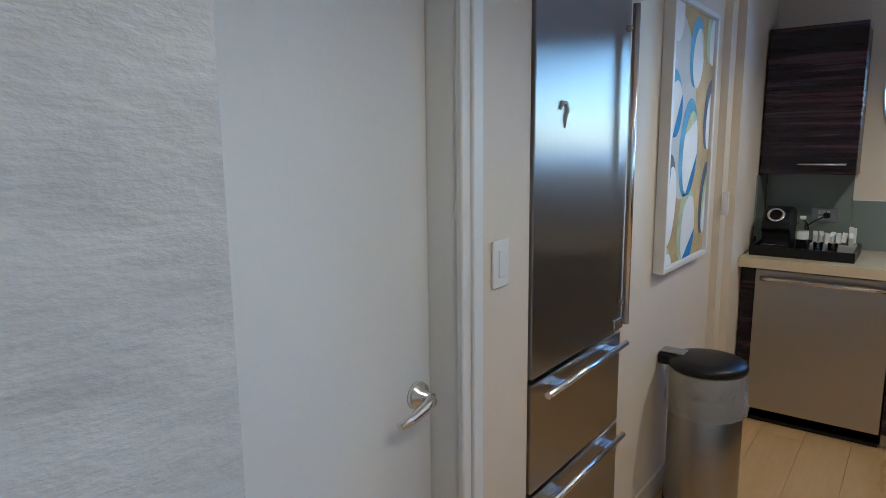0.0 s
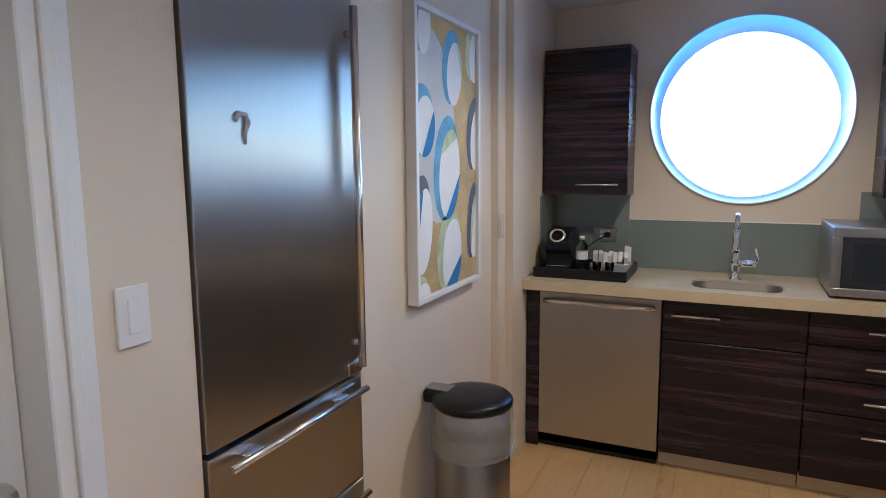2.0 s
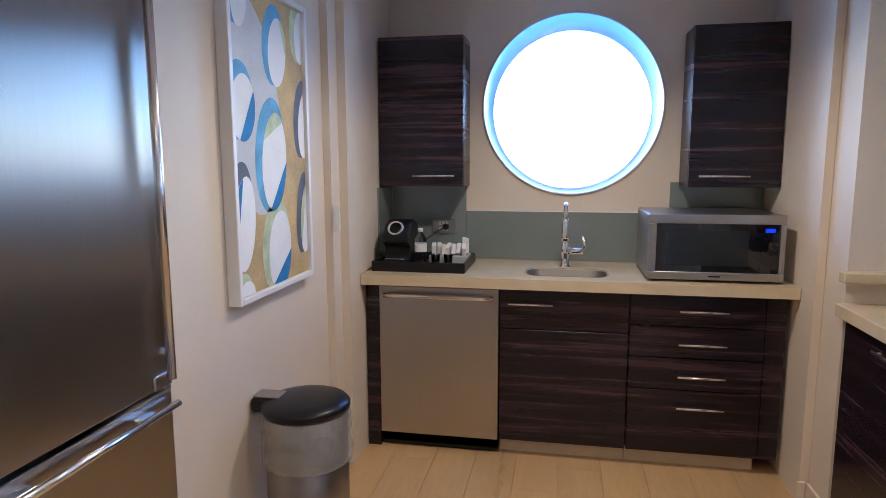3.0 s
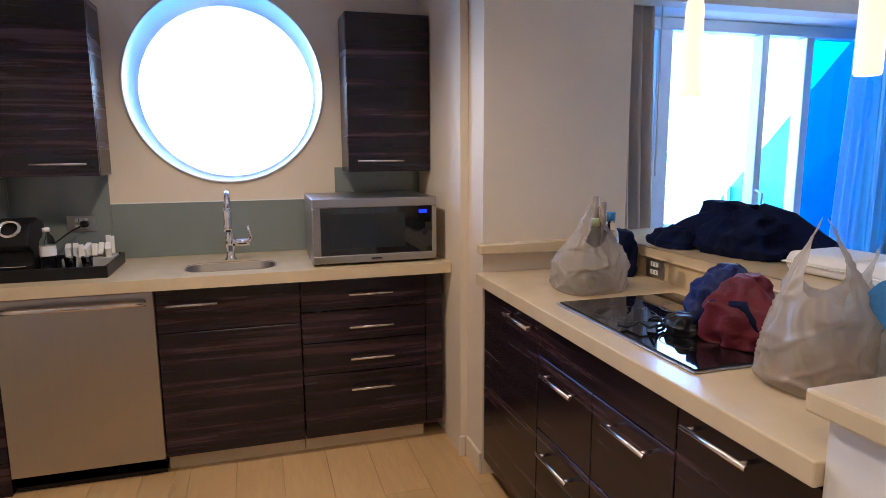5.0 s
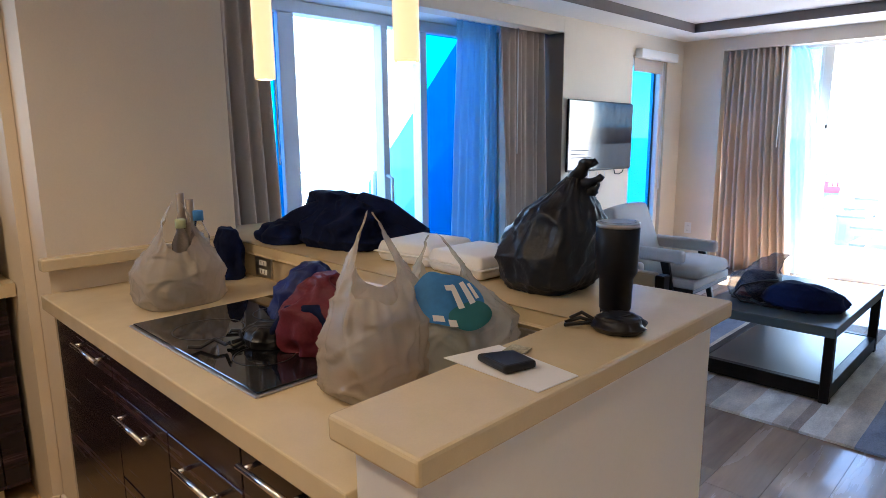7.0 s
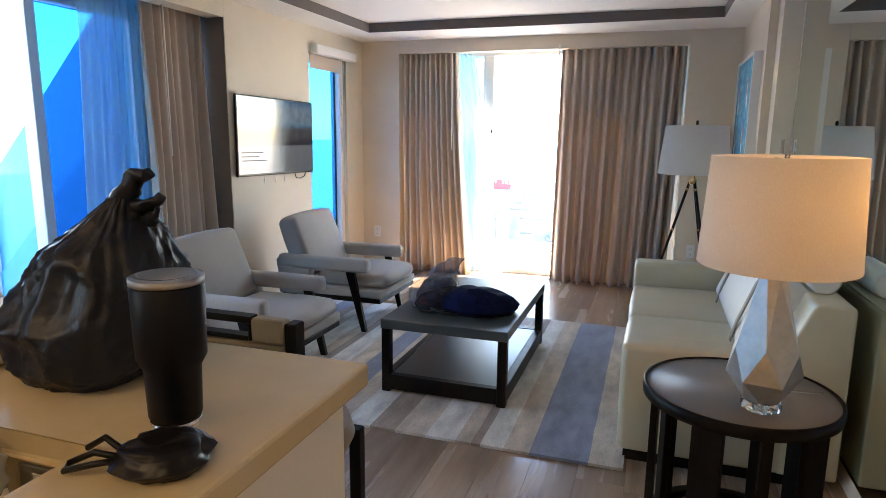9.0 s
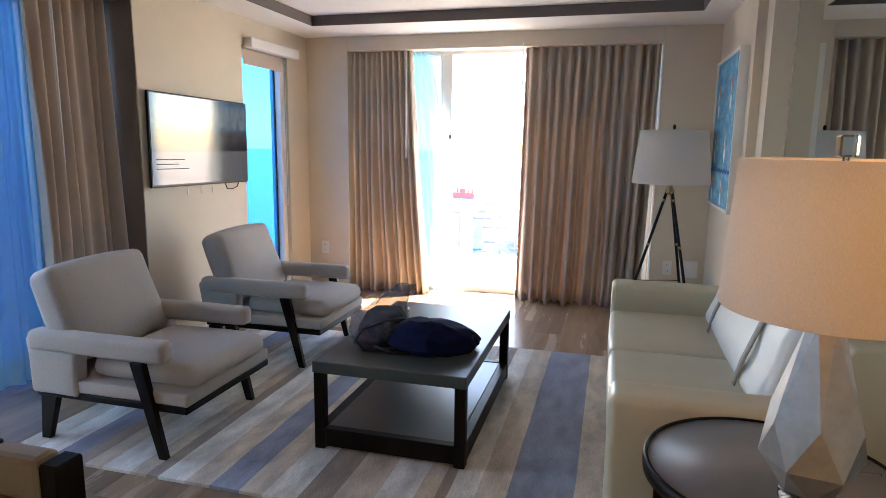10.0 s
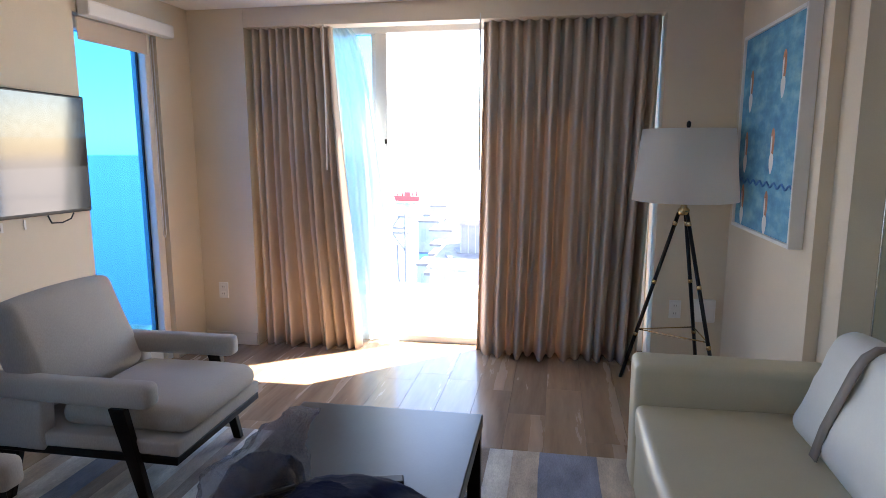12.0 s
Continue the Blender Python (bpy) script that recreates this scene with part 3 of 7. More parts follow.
ter = thing("terrace", (8.8, 2.4, -0.2), "bright sunlit terrace slab outside the sliding door", "terrace", kind="structure")
part("slab", boxes((8.07, 9.6, 0.2, 4.6, -0.25, -0.04)), M_CONCRETE, ter)
part("parapet", boxes((9.5, 9.6, 0.2, 4.6, -0.04, 0.06)), M_WHITE, ter)
part("top_rail", boxes((9.535, 9.565, 0.2, 4.6, 0.875, 0.89), bevel=0.004), M_FRAME, ter)


M_FARWALL = surface("weathered_cladding", (0.26, 0.27, 0.28), 0.8, vary=0.15, scale=0.3, fine=3)
M_FARROOF = surface("weathered_roof", (0.22, 0.20, 0.19), 0.8, vary=0.2, scale=0.3, fine=3)
M_FARGLASS = surface("far_glass", (0.30, 0.34, 0.36), 0.4, vary=0.1)


def far_building(x, y, z0, w, d, h, label, tone):
    b = thing("distant_building", (x, y, z0), label, "building", "shore buildings")
    part("wall", boxes((x - w / 2, x + w / 2, y - d / 2, y + d / 2, z0, z0 + h)), tone, b)
    part("roof", boxes((x - w / 2 - 0.4, x + w / 2 + 0.4, y - d / 2 - 0.4, y + d / 2 + 0.4, z0 + h + 0.01, z0 + h + 0.8)), M_FARROOF, b)
    n = max(2, int(d / 4))
    for k in range(n):
        yy = y - d / 2 + (k + 0.5) * d / n
        part("window", boxes((x - w / 2 - 0.15, x - w / 2 - 0.01, yy - 1.1, yy + 1.1, z0 + h * 0.35, z0 + h * 0.8)), M_FARGLASS, b)
    return b


M_PALETIN = surface("pale_tin_roof", (0.30, 0.28, 0.285), 0.6, vary=0.2, scale=0.4, fine=3)
M_PALEWALL = surface("pale_far_cladding", (0.38, 0.40, 0.41), 0.8, vary=0.12, scale=0.4, fine=3)
hall = thing("distant_building", (130, 15, -45), "grey shore hall with sloping tin roof and tall windows", "building", "shore buildings")
part("wall", boxes((120, 142, 3, 25, -45, -21.6)), M_PALEWALL, hall)
bm = prism([(119.4, -21.7), (142, -19.5), (142, -19.1), (119.4, -21.3)], 2.5, 25.5)
bm.transform(Matrix(((1, 0, 0, 0), (0, 0, 1, 0), (0, 1, 0, 0), (0, 0, 0, 1))))
part("roof", bm, M_PALETIN, hall)
for k in range(8):
    y0 = 22.6 - 2.6 * k
    part("window", boxes((119.8, 119.99, y0, y0 + (2.0 if k % 3 else 0.9), -25.6, -22.1)), M_FARGLASS, hall)
for k in range(3):
    bm = boxes((0, 3.2, 0, 1.0, 0.05, 0.5), bevel=0.05)
    bm.transform(pose(126 + 4 * k, 21.5 - 1.3 * k, -20.7 + 0.39 * k, 0, -5.5, 20))
    part("roof_hatch", bm, M_FARWALL, hall, "flat white roof hatch")
block = thing("distant_building", (133, 16, -19), "tall grey plant room above the shore hall", "building", "shore buildings")
part("wall", boxes((130, 140, 8, 20.6, -20.3, -14.4)), M_FARWALL, block)
part("roof", boxes((129.6, 140.4, 7.6, 21.0, -14.39, -13.2)), M_PALETIN, block)
for k in range(5):
    part("rib", boxes((129.85, 129.99, 20.3 - 1.5 * k, 20.5 - 1.5 * k, -20.2, -14.4)), M_PALEWALL, block)
random.seed(44)
for k in range(9):
    hx, hy, hh = 170 + 22 * k, 31 + 4.5 * k + random.uniform(-3, 3), random.uniform(5, 10)
    far_building(hx, hy, -45, 12, 9, hh + 5, "small pale low house along the shore", M_PALEWALL)
mast = thing("harbour_mast", (100, 24.8, -45), "thin pale steel mast with crossarms by the shore", "mast")
part("pole", tube([(100, 24.8, -45), (100, 24.8, -9.0)], 0.28), M_FARWALL, mast)
for z, a, b in ((-9.6, 22.9, 26.0), (-11.4, 24.0, 27.6), (-12.2, 24.2, 27.9)):
    part("crossarm", tube([(100, a, z), (100, b, z + 0.15)], 0.2), M_FARWALL, mast)
part("brace", tube([(100, 27.6, -11.4), (100, 24.9, -15.0)], 0.15), M_FARWALL, mast)
part("brace", tube([(100, 25.9, -9.6), (100, 27.7, -12.2)], 0.12), M_FARWALL, mast)
part("drop_cable", tube([(100, 26.2, -14.0), (100, 26.0, -19.5), (100, 25.2, -22.0)], 0.2), M_FARWALL, mast)
M_MAST = surface("mast_steel", (0.20, 0.20, 0.21), 0.6, vary=0.2)
for ob in mast.children:
    ob.data.materials[0] = M_MAST
M_RED = surface("red_paint", (0.55, 0.10, 0.09), 0.5, vary=0.1)
boat = thing("red_boat", (532, 127.5, -45), "small red work boat with a tall mast at sea", "boat")
bm = prism([(-10.5, 0.0), (9.5, 0.0), (11.5, 5.2), (-11.2, 4.4)], -3, 3)
bm.transform(Matrix(((0, 0, 1, 532), (1, 0, 0, 127.5), (0, 1, 0, -45), (0, 0, 0, 1))))
part("hull", bm, M_RED, boat, "red hull")
part("wheelhouse", boxes((529.5, 534.5, 124.5, 129.5, -40.6, -36.8)), M_RED, boat)
part("mast", tube([(532, 127.0, -40.6), (532, 127.0, -10.0)], 0.42), M_FARWALL, boat)
for y, z in ((119.0, -35.5), (122.5, -37.5), (132.0, -35.8), (136.0, -38.0)):
    part("derrick", tube([(532, y, -40.8), (532, y, z)], 0.7), M_RED, boat)

# ---- kitchen: fridge wall ----
def bar_handle(name, a, b, off, r, parent, material, inset=0.12, label=""):
    """A round bar from a to b on two posts that reach back by off."""
    a, b, off = Vector(a), Vector(b), Vector(off)
    bm = tube([a, b], r, 12)
    for f in (inset, 1 - inset):
        p = a.lerp(b, f)
        join(bm, tube([p, p + off], r * 0.85, 8))
    return part(name, bm, material, parent, label)


fridge = thing("built_in_fridge", (-0.8, 2.02, 0), "tall stainless steel built-in fridge with two freezer drawers", "fridge")
part("body", boxes((-1.15, -0.575, 1.70, 2.335, 0.02, 2.13)), M_BLACK, fridge)
fd = part("door", boxes((-0.574, -0.532, 1.704, 2.331, 0.858, 2.12), bevel=0.004, seg=2), M_FRIDGE, fridge)
bar_handle("handle", (-0.503, 2.295, 0.885), (-0.503, 2.295, 1.925), (-0.029, 0, 0), 0.012, fd, M_NICKEL, 0.07, "round steel bar handle")
for z0, z1 in ((0.52, 0.845), (0.10, 0.508)):
    dr = part("drawer", boxes((-0.574, -0.532, 1.704, 2.331, z0, z1), bevel=0.004, seg=2), M_FRIDGE, fridge)
    bar_handle("handle", (-0.502, 1.742, z1 - 0.034), (-0.502, 2.315, z1 - 0.034), (-0.029, 0, 0), 0.010, dr, M_NICKEL, 0.16)
    for yy in (1.83, 2.20):
        part("bracket", boxes((-0.531, -0.504, yy - 0.03, yy + 0.03, z1 - 0.042, z1 - 0.025), bevel=0.003), M_NICKEL, dr)
# Small curled grey mark on the fridge door.
part("sticker", smooth(tube([(-0.532, 1.840, 1.585), (-0.532, 1.850, 1.602), (-0.532, 1.875, 1.602), (-0.532, 1.882, 1.582), (-0.532, 1.870, 1.562), (-0.532, 1.870, 1.535)], [0.005, 0.007, 0.006, 0.008, 0.006, 0.003], 8)), surface("squiggle_grey", (0.48, 0.50, 0.53), 0.5, vary=0.2), fd, "small grey squiggle on the door")
part("kick_plate", boxes((-0.60, -0.575, 1.704, 2.331, 0.0, 0.098)), M_BLACK, fridge)
part("hinge_cap", boxes((-0.5315, -0.52, 2.25, 2.32, 0.862, 0.90), bevel=0.003), M_STEEL, fridge)


def wall_plate(name, centre, w, h, normal, label, rocker=True, mat=None):
    """A cover plate; normal is 'x+', 'y-' or 'x-'."""
    x, y, z = centre
    t = thing(name, centre, label, "switch" if "switch" in name else "socket")
    def flat(u0, u1, z0, z1, d0, d1, bev):
        if normal == "x+":
            return boxes((x + d0, x + d1, y + u0, y + u1, z + z0, z + z1), bevel=bev)
        if normal == "x-":
            return boxes((x - d1, x - d0, y + u0, y + u1, z + z0, z + z1), bevel=bev)
        return boxes((x + u0, x + u1, y - d1, y - d0, z + z0, z + z1), bevel=bev)
    part("plate", flat(-w / 2, w / 2, -h / 2, h / 2, 0.0, 0.007, 0.002), mat or M_WHITE, t)
    if rocker:
        part("rocker", flat(-w * 0.2, w * 0.2, -h * 0.29, h * 0.29, 0.0072, 0.011, 0.0015), M_WHITE, t)
    else:
        for s in (-1, 1):
            o = part("outlet", flat(-w * 0.22, w * 0.22, s * h * 0.22 - h * 0.13, s * h * 0.22 + h * 0.13, 0.0072, 0.009, 0.001), M_WHITE, t)
            for k in (-1, 1):
                part("slot", flat(k * w * 0.09 - 0.0012, k * w * 0.09 + 0.0012, s * h * 0.22 - 0.006, s * h * 0.22 + 0.006, 0.0091, 0.0096, 0), M_BLACK, o)
    return t


wall_plate("light_switch", (-0.539, 1.548, 1.207), 0.072, 0.116, "x+", "white rocker light switch beside the fridge")
wall_plate("light_switch", (-0.485, 3.499, 1.20), 0.03, 0.116, "y-", "white light switch plate on the pilaster")

art = thing("beach_ball_painting", (-0.54, 2.95, 1.0), "white-framed abstract painting of blue and white ovals on gold", "painting")
M_GOLD = surface("gold_canvas", (0.55, 0.40, 0.16), 0.7, vary=0.25, scale=5, fine=80)
M_GREYBLUE = surface("pale_blue_canvas", (0.60, 0.60, 0.58), 0.7, vary=0.1, scale=5)
M_ARTWHITE = surface("white_canvas_paint", (0.80, 0.80, 0.77), 0.7, vary=0.06)
M_ARTBLUE = surface("blue_canvas_paint", (0.04, 0.20, 0.48), 0.7, vary=0.2, scale=12)
M_ARTLIGHT = surface("light_blue_canvas_paint", (0.17, 0.42, 0.66), 0.7, vary=0.2, scale=12)
M_ARTGREEN = surface("green_canvas_paint", (0.53, 0.60, 0.36), 0.7, vary=0.2, scale=12)
M_ARTDARK = surface("dark_canvas_paint", (0.13, 0.14, 0.17), 0.7, vary=0.2, scale=12)
AY0, AY1, AZ0, AZ1 = 2.655, 3.25, 0.992, 2.03
part("frame", boxes((-0.539, -0.495, AY0, AY0 + 0.02, AZ0, AZ1), (-0.539, -0.495, AY1 - 0.02, AY1, AZ0, AZ1), (-0.539, -0.495, AY0 + 0.0205, AY1 - 0.0205, AZ0, AZ0 + 0.02), (-0.539, -0.495, AY0 + 0.0205, AY1 - 0.0205, AZ1 - 0.02, AZ1), bevel=0.002), M_WHITE, art, "white box frame")
canvas = part("canvas", boxes((-0.539, -0.512, AY0 + 0.021, AY1 - 0.021, AZ0 + 0.021, AZ1 - 0.021)), M_GOLD, art)


def blob(cy, cz, ry, rz, x, parent, mat, tilt=0.0, a0=0.0, a1=360.0, name="oval"):
    """A flat painted oval, or a slice of one, on the canvas."""
    bm = bmesh.new()
    ring_pts = []
    n = 28
    for k in range(n + 1):
        a = radians(a0 + (a1 - a0) * k / n)
        u, v = ry * math.cos(a), rz * math.sin(a)
        yy, zz = cy + u * math.cos(tilt) - v * math.sin(tilt), cz + u * math.sin(tilt) + v * math.cos(tilt)
        ring_pts.append((x, min(max(yy, AY0 + 0.022), AY1 - 0.022), min(max(zz, AZ0 + 0.022), AZ1 - 0.022)))
    vs = [bm.verts.new(p) for p in ring_pts[: n if a1 - a0 == 360 else n + 1]]
    bm.faces.new(vs)
    return part(name, bm, mat, parent)


for cy, cz, ry, rz, c in ((2.82, 1.62, 0.20, 0.36, M_GREYBLUE),):
    blob(cy, cz, ry, rz, -0.5115, canvas, c, 0.2, name="wash")
for cy, cz, ry, rz, back, slices in ((2.74, 1.97, 0.06, 0.11, M_ARTLIGHT, ((-90, 40, M_ARTWHITE),)), (3.0, 1.84, 0.085, 0.14, M_ARTLIGHT, ((0, 90, M_ARTGREEN),)),
        (2.74, 1.63, 0.095, 0.125, M_ARTLIGHT, ((-100, 40, M_ARTBLUE),)), (3.21, 1.93, 0.07, 0.12, M_ARTGREEN, ()), (3.22, 1.60, 0.07, 0.15, M_ARTDARK, ()),
        (2.95, 1.46, 0.115, 0.20, M_ARTLIGHT, ((60, 160, M_ARTGREEN), (-100, 5, M_ARTBLUE))), (2.72, 1.26, 0.085, 0.18, M_ARTDARK, ((110, 220, M_ARTBLUE),)),
        (3.21, 1.24, 0.06, 0.16, M_ARTDARK, ((100, 230, M_ARTGREEN),)), (2.97, 1.14, 0.11, 0.17, M_ARTGREEN, ((-120, 5, M_ARTBLUE),)), (2.72, 1.03, 0.06, 0.05, M_ARTGREEN, ())):
    blob(cy - 0.014, cz + 0.01, ry, rz, -0.5105, canvas, back, -0.15)
    o = blob(cy + 0.012, cz - 0.012, ry * 0.82, rz * 0.86, -0.5095, canvas, M_ARTWHITE, -0.15)
    for a0, a1, mcol in slices:
        blob(cy + 0.012, cz - 0.012, ry * 0.82, rz * 0.86, -0.5085, canvas, mcol, -0.15, a0, a1, "patch")


def soft(rings, seg=64, amp=0.02, scale=7.0, seed=0.0, crease=0.0, levels=30, pleat=0.0, crumple=0.0, box=0.0):
    """A soft closed body through ellipses (x, y, z, rx, ry), with bulges and sharp folds."""
    seg = max(seg, 48) if not pleat else 110
    levels = levels if not pleat else 56
    rng = random.Random(int(seed * 10) + 3)
    ways = [(Vector((rng.uniform(-1, 1), rng.uniform(-1, 1), rng.uniform(-0.8, 0.8))).normalized() * rng.uniform(22, 48), rng.uniform(0, 6)) for _ in range(6)]
    bm = bmesh.new()
    loops = []
    for q in range(levels + 1):
        f = q / levels * (len(rings) - 1)
        i = min(int(f), len(rings) - 2)
        w = f - i
        w = w * w * (3 - 2 * w) * 0.5 + w * 0.5
        cx, cy, z, rx, ry = (a + (b - a) * w for a, b in zip(rings[i], rings[i + 1]))
        loop = []
        rr = min(rx, ry)
        for k in range(seg):
            a = 2 * math.pi * k / seg
            c, s_ = math.cos(a), math.sin(a)
            if box:
                n_ = 2.0 + box * (1 - q / levels) ** 1.5
                g_ = (abs(c) ** n_ + abs(s_) ** n_) ** (-1 / n_)
                c, s_ = c * g_, s_ * g_
            p = Vector((cx + rx * c, cy + ry * s_, z))
            o = Vector((seed, seed * 1.7, 0))
            g = noise.noise(p * scale + o) + 0.5 * noise.noise(p * scale * 2.3 + o)
            fold = 0.5 - abs(noise.noise(Vector((p.x * scale * 1.9, p.y * scale * 1.9, p.z * scale * 1.1)) + o * 2)) * 2.2
            fine = 0.5 - abs(noise.noise(Vector((p.x * scale * 4.1, p.y * scale * 4.1, p.z * scale * 2.6)) + o * 3)) * 2.2
            push = amp * (0.8 * g + 0.55 * fold + 0.22 * fine)
            if crease:
                push += 0.5 * crease * rr * (abs(math.sin(a * 4.5 + 3.0 * noise.noise(Vector((z * 7, seed, 0))))) - 0.6)
            if pleat:
                h = (q / levels) ** 2.2
                w1 = a * 7 + 2.2 * noise.noise(Vector((c * 1.5, s_ * 1.5, seed))) + 0.6 * z * 9
                w2 = a * 12 + 3.0 * noise.noise(Vector((c * 2.0, s_ * 2.0, seed + 3))) - z * 5
                push += pleat * rr * (0.25 + h) * ((1 - abs(math.sin(w1))) * 0.7 + (1 - abs(math.sin(w2))) * 0.35 - 0.38)
            if crumple:
                warp = noise.noise(p * 9 + o)
                push += crumple * (sum((1 - abs(math.sin(w_.dot(p) + f_ + 2.2 * warp))) ** 5 for w_, f_ in ways) - 1.0)
            k2 = 1 + push / max(0.03, rr)
            loop.append(bm.verts.new((cx + rx * c * k2, cy + ry * s_ * k2, z + 0.3 * amp * (g + fold))))
        loops.append(loop)
    for a, b in zip(loops, loops[1:]):
        for k in range(seg):
            bm.faces.new((a[k], a[(k + 1) % seg], b[(k + 1) % seg], b[k])).smooth = True
    bm.faces.new(loops[0][::-1])
    bm.faces.new(loops[-1])
    base = min(r[2] for r in rings)
    for v in bm.verts:
        v.co.z = max(v.co.z, base)
    return bm


def film(name, color, clear=0.45, rough=0.3, relief=0.012):
    """Thin crumpled plastic film."""
    m, t, p = nodes_of(name)
    out = t.nodes["Material Output"]
    nz, nf = noise_tex(t, 14, 4), noise_tex(t, 55, 4)
    col = ramp(t, nz.outputs[0], [(0.3, tuple(c * 0.93 for c in color)), (0.7, color)]).outputs[0]
    t.links.new(col, p.inputs["Base Color"])
    p.inputs["Roughness"].default_value = rough
    b = t.nodes.new("ShaderNodeBump")
    b.inputs["Strength"].default_value, b.inputs["Distance"].default_value = 0.7, relief
    vo = noise_tex(t, 7, 2, stretch=(1.6, 1.6, 0.6))
    sb_, ab = t.nodes.new("ShaderNodeMath"), t.nodes.new("ShaderNodeMath")
    sb_.operation, sb_.inputs[1].default_value, ab.operation = "SUBTRACT", 0.5, "ABSOLUTE"
    t.links.new(vo.outputs[0], sb_.inputs[0])
    t.links.new(sb_.outputs[0], ab.inputs[0])
    ad = t.nodes.new("ShaderNodeMath")
    ad.operation, ad.inputs[1].default_value = "MULTIPLY_ADD", 3.0
    t.links.new(ab.outputs[0], ad.inputs[0])
    t.links.new(nf.outputs[0], ad.inputs[2])
    t.links.new(ad.outputs[0], b.inputs["Height"])
    t.links.new(b.outputs[0], p.inputs["Normal"])
    tr, tl, m1, m2 = t.nodes.new("ShaderNodeBsdfTransparent"), t.nodes.new("ShaderNodeBsdfTranslucent"), t.nodes.new("ShaderNodeMixShader"), t.nodes.new("ShaderNodeMixShader")
    t.links.new(col, tl.inputs[0])
    m1.inputs[0].default_value, m2.inputs[0].default_value = 0.35, clear
    t.links.new(p.outputs[0], m1.inputs[1])
    t.links.new(tl.outputs[0], m1.inputs[2])
    t.links.new(m1.outputs[0], m2.inputs[1])
    t.links.new(tr.outputs[0], m2.inputs[2])
    t.links.new(m2.outputs[0], out.inputs[0])
    return m


M_LINER = film("clear_liner", (0.66, 0.63, 0.58), 0.60, 0.12, 0.02)
M_BAGTAN = film("tan_plastic_film", (0.54, 0.475, 0.39), 0.30, 0.2, 0.003)
M_BAGBLACK = film("black_plastic_film", (0.019, 0.025, 0.040), 0.0, 0.34, 0.004)
M_NAVY = surface("navy_cloth", (0.005, 0.010, 0.042), 0.85, vary=0.3, scale=9, fine=60, bump=0.35, depth=0.004)

M_NAVY.node_tree.nodes["Principled BSDF"].inputs["Specular IOR Level"].default_value = 0.12

bin_ = thing("trash_can", (-0.355, 2.86, 0), "round stainless steel pedal bin with black lid and clear liner", "trash can")
CX, CY = -0.352, 2.80
part("body", lathe([(0.138, 0.0), (0.14, 0.01), (0.14, 0.60), (0.134, 0.605)], 48, (CX, CY, 0)), brushed_smooth("bin_steel", (0.42, 0.395, 0.36), 0.36, 0.6), bin_)
part("base_ring", lathe([(0.144, 0.0), (0.146, 0.005), (0.146, 0.03), (0.142, 0.035)], 48, (CX, CY, 0)), M_BLACK, bin_)
part("liner", soft([(CX, CY, 0.44 + 0.0, 0.152, 0.152), (CX, CY, 0.47, 0.155, 0.155), (CX, CY, 0.52, 0.150, 0.150), (CX, CY, 0.57, 0.153, 0.153), (CX, CY, 0.612, 0.148, 0.148)], 64, 0.008, 9, 3), M_LINER, bin_, "bunched clear plastic liner")
part("lid", lathe([(0.142, 0.613), (0.150, 0.618), (0.150, 0.632), (0.14, 0.643), (0.10, 0.653), (0.04, 0.657), (0.0, 0.658)], 48, (CX, CY, 0), closed=False), M_BLACK, bin_, "domed black plastic lid")
part("hinge", boxes((CX - 0.185, CX - 0.10, CY - 0.045, CY + 0.045, 0.60, 0.65), bevel=0.012, seg=3), M_BLACK, bin_)
part("hinge_plate", boxes((CX - 0.18, CX - 0.085, CY - 0.035, CY + 0.035, 0.651, 0.656), bevel=0.002), M_STEEL_DW, bin_)

# ---- kitchen: back run ----
FRONT, KICK, SLAB0, SLAB1 = 3.823, 0.08, 0.855, 0.905
NX0, NX1 = -0.463, 1.506


def base_unit(name, x0, x1, label, fronts, y0=FRONT, y1=NORTH - 0.01):
    """A base cabinet with its own fronts: rows of (z0, z1, handle x0, handle x1, handle z)."""
    u = thing(name, ((x0 + x1) / 2, (y0 + y1) / 2, KICK), label, "cabinet", "kitchen base cabinets")
    part("body", boxes((x0 + 0.001, x1 - 0.001, y0 + 0.022, y1, KICK, SLAB0 - 0.005)), M_MACASSAR, u)
    for z0, z1, a, b, hz in fronts:
        f = part("drawer_front", boxes((x0 + 0.002, x1 - 0.002, y0, y0 + 0.0215, z0, z1), bevel=0.0015), M_MACASSAR, u)
        if b > a:
            bar_handle("handle", (a, y0 - 0.034, hz), (b, y0 - 0.034, hz), (0, 0.034, 0), 0.0062, f, M_NICKEL, 0.1, "satin nickel bar handle")
    part("toe_kick", boxes((x0 + 0.001, x1 - 0.001, y0 + 0.06, y0 + 0.08, 0.0, KICK - 0.001)), M_QUARTZ, u)
    return u


fp = thing("filler_panel", (-0.43, FRONT, 0), "dark wood-grain end panel beside the dishwasher", "panel")
part("board", boxes((NX0 + 0.002, -0.395, FRONT, NORTH - 0.01, 0.0, SLAB0 - 0.004), bevel=0.001), M_MACASSAR, fp)
dw = thing("dishwasher", (-0.09, FRONT + 0.2, 0), "stainless steel dishwasher with a bar handle under the counter", "dishwasher")
part("body", boxes((-0.389, 0.201, FRONT + 0.03, NORTH - 0.02, 0.02, SLAB0 - 0.006)), M_BLACK, dw)
dd = part("door", boxes((-0.391, 0.203, FRONT - 0.006, FRONT + 0.028, 0.078, 0.838), bevel=0.004, seg=2), brushed_smooth("dishwasher_steel", (0.57, 0.55, 0.52), 0.42, 0.9), dw)
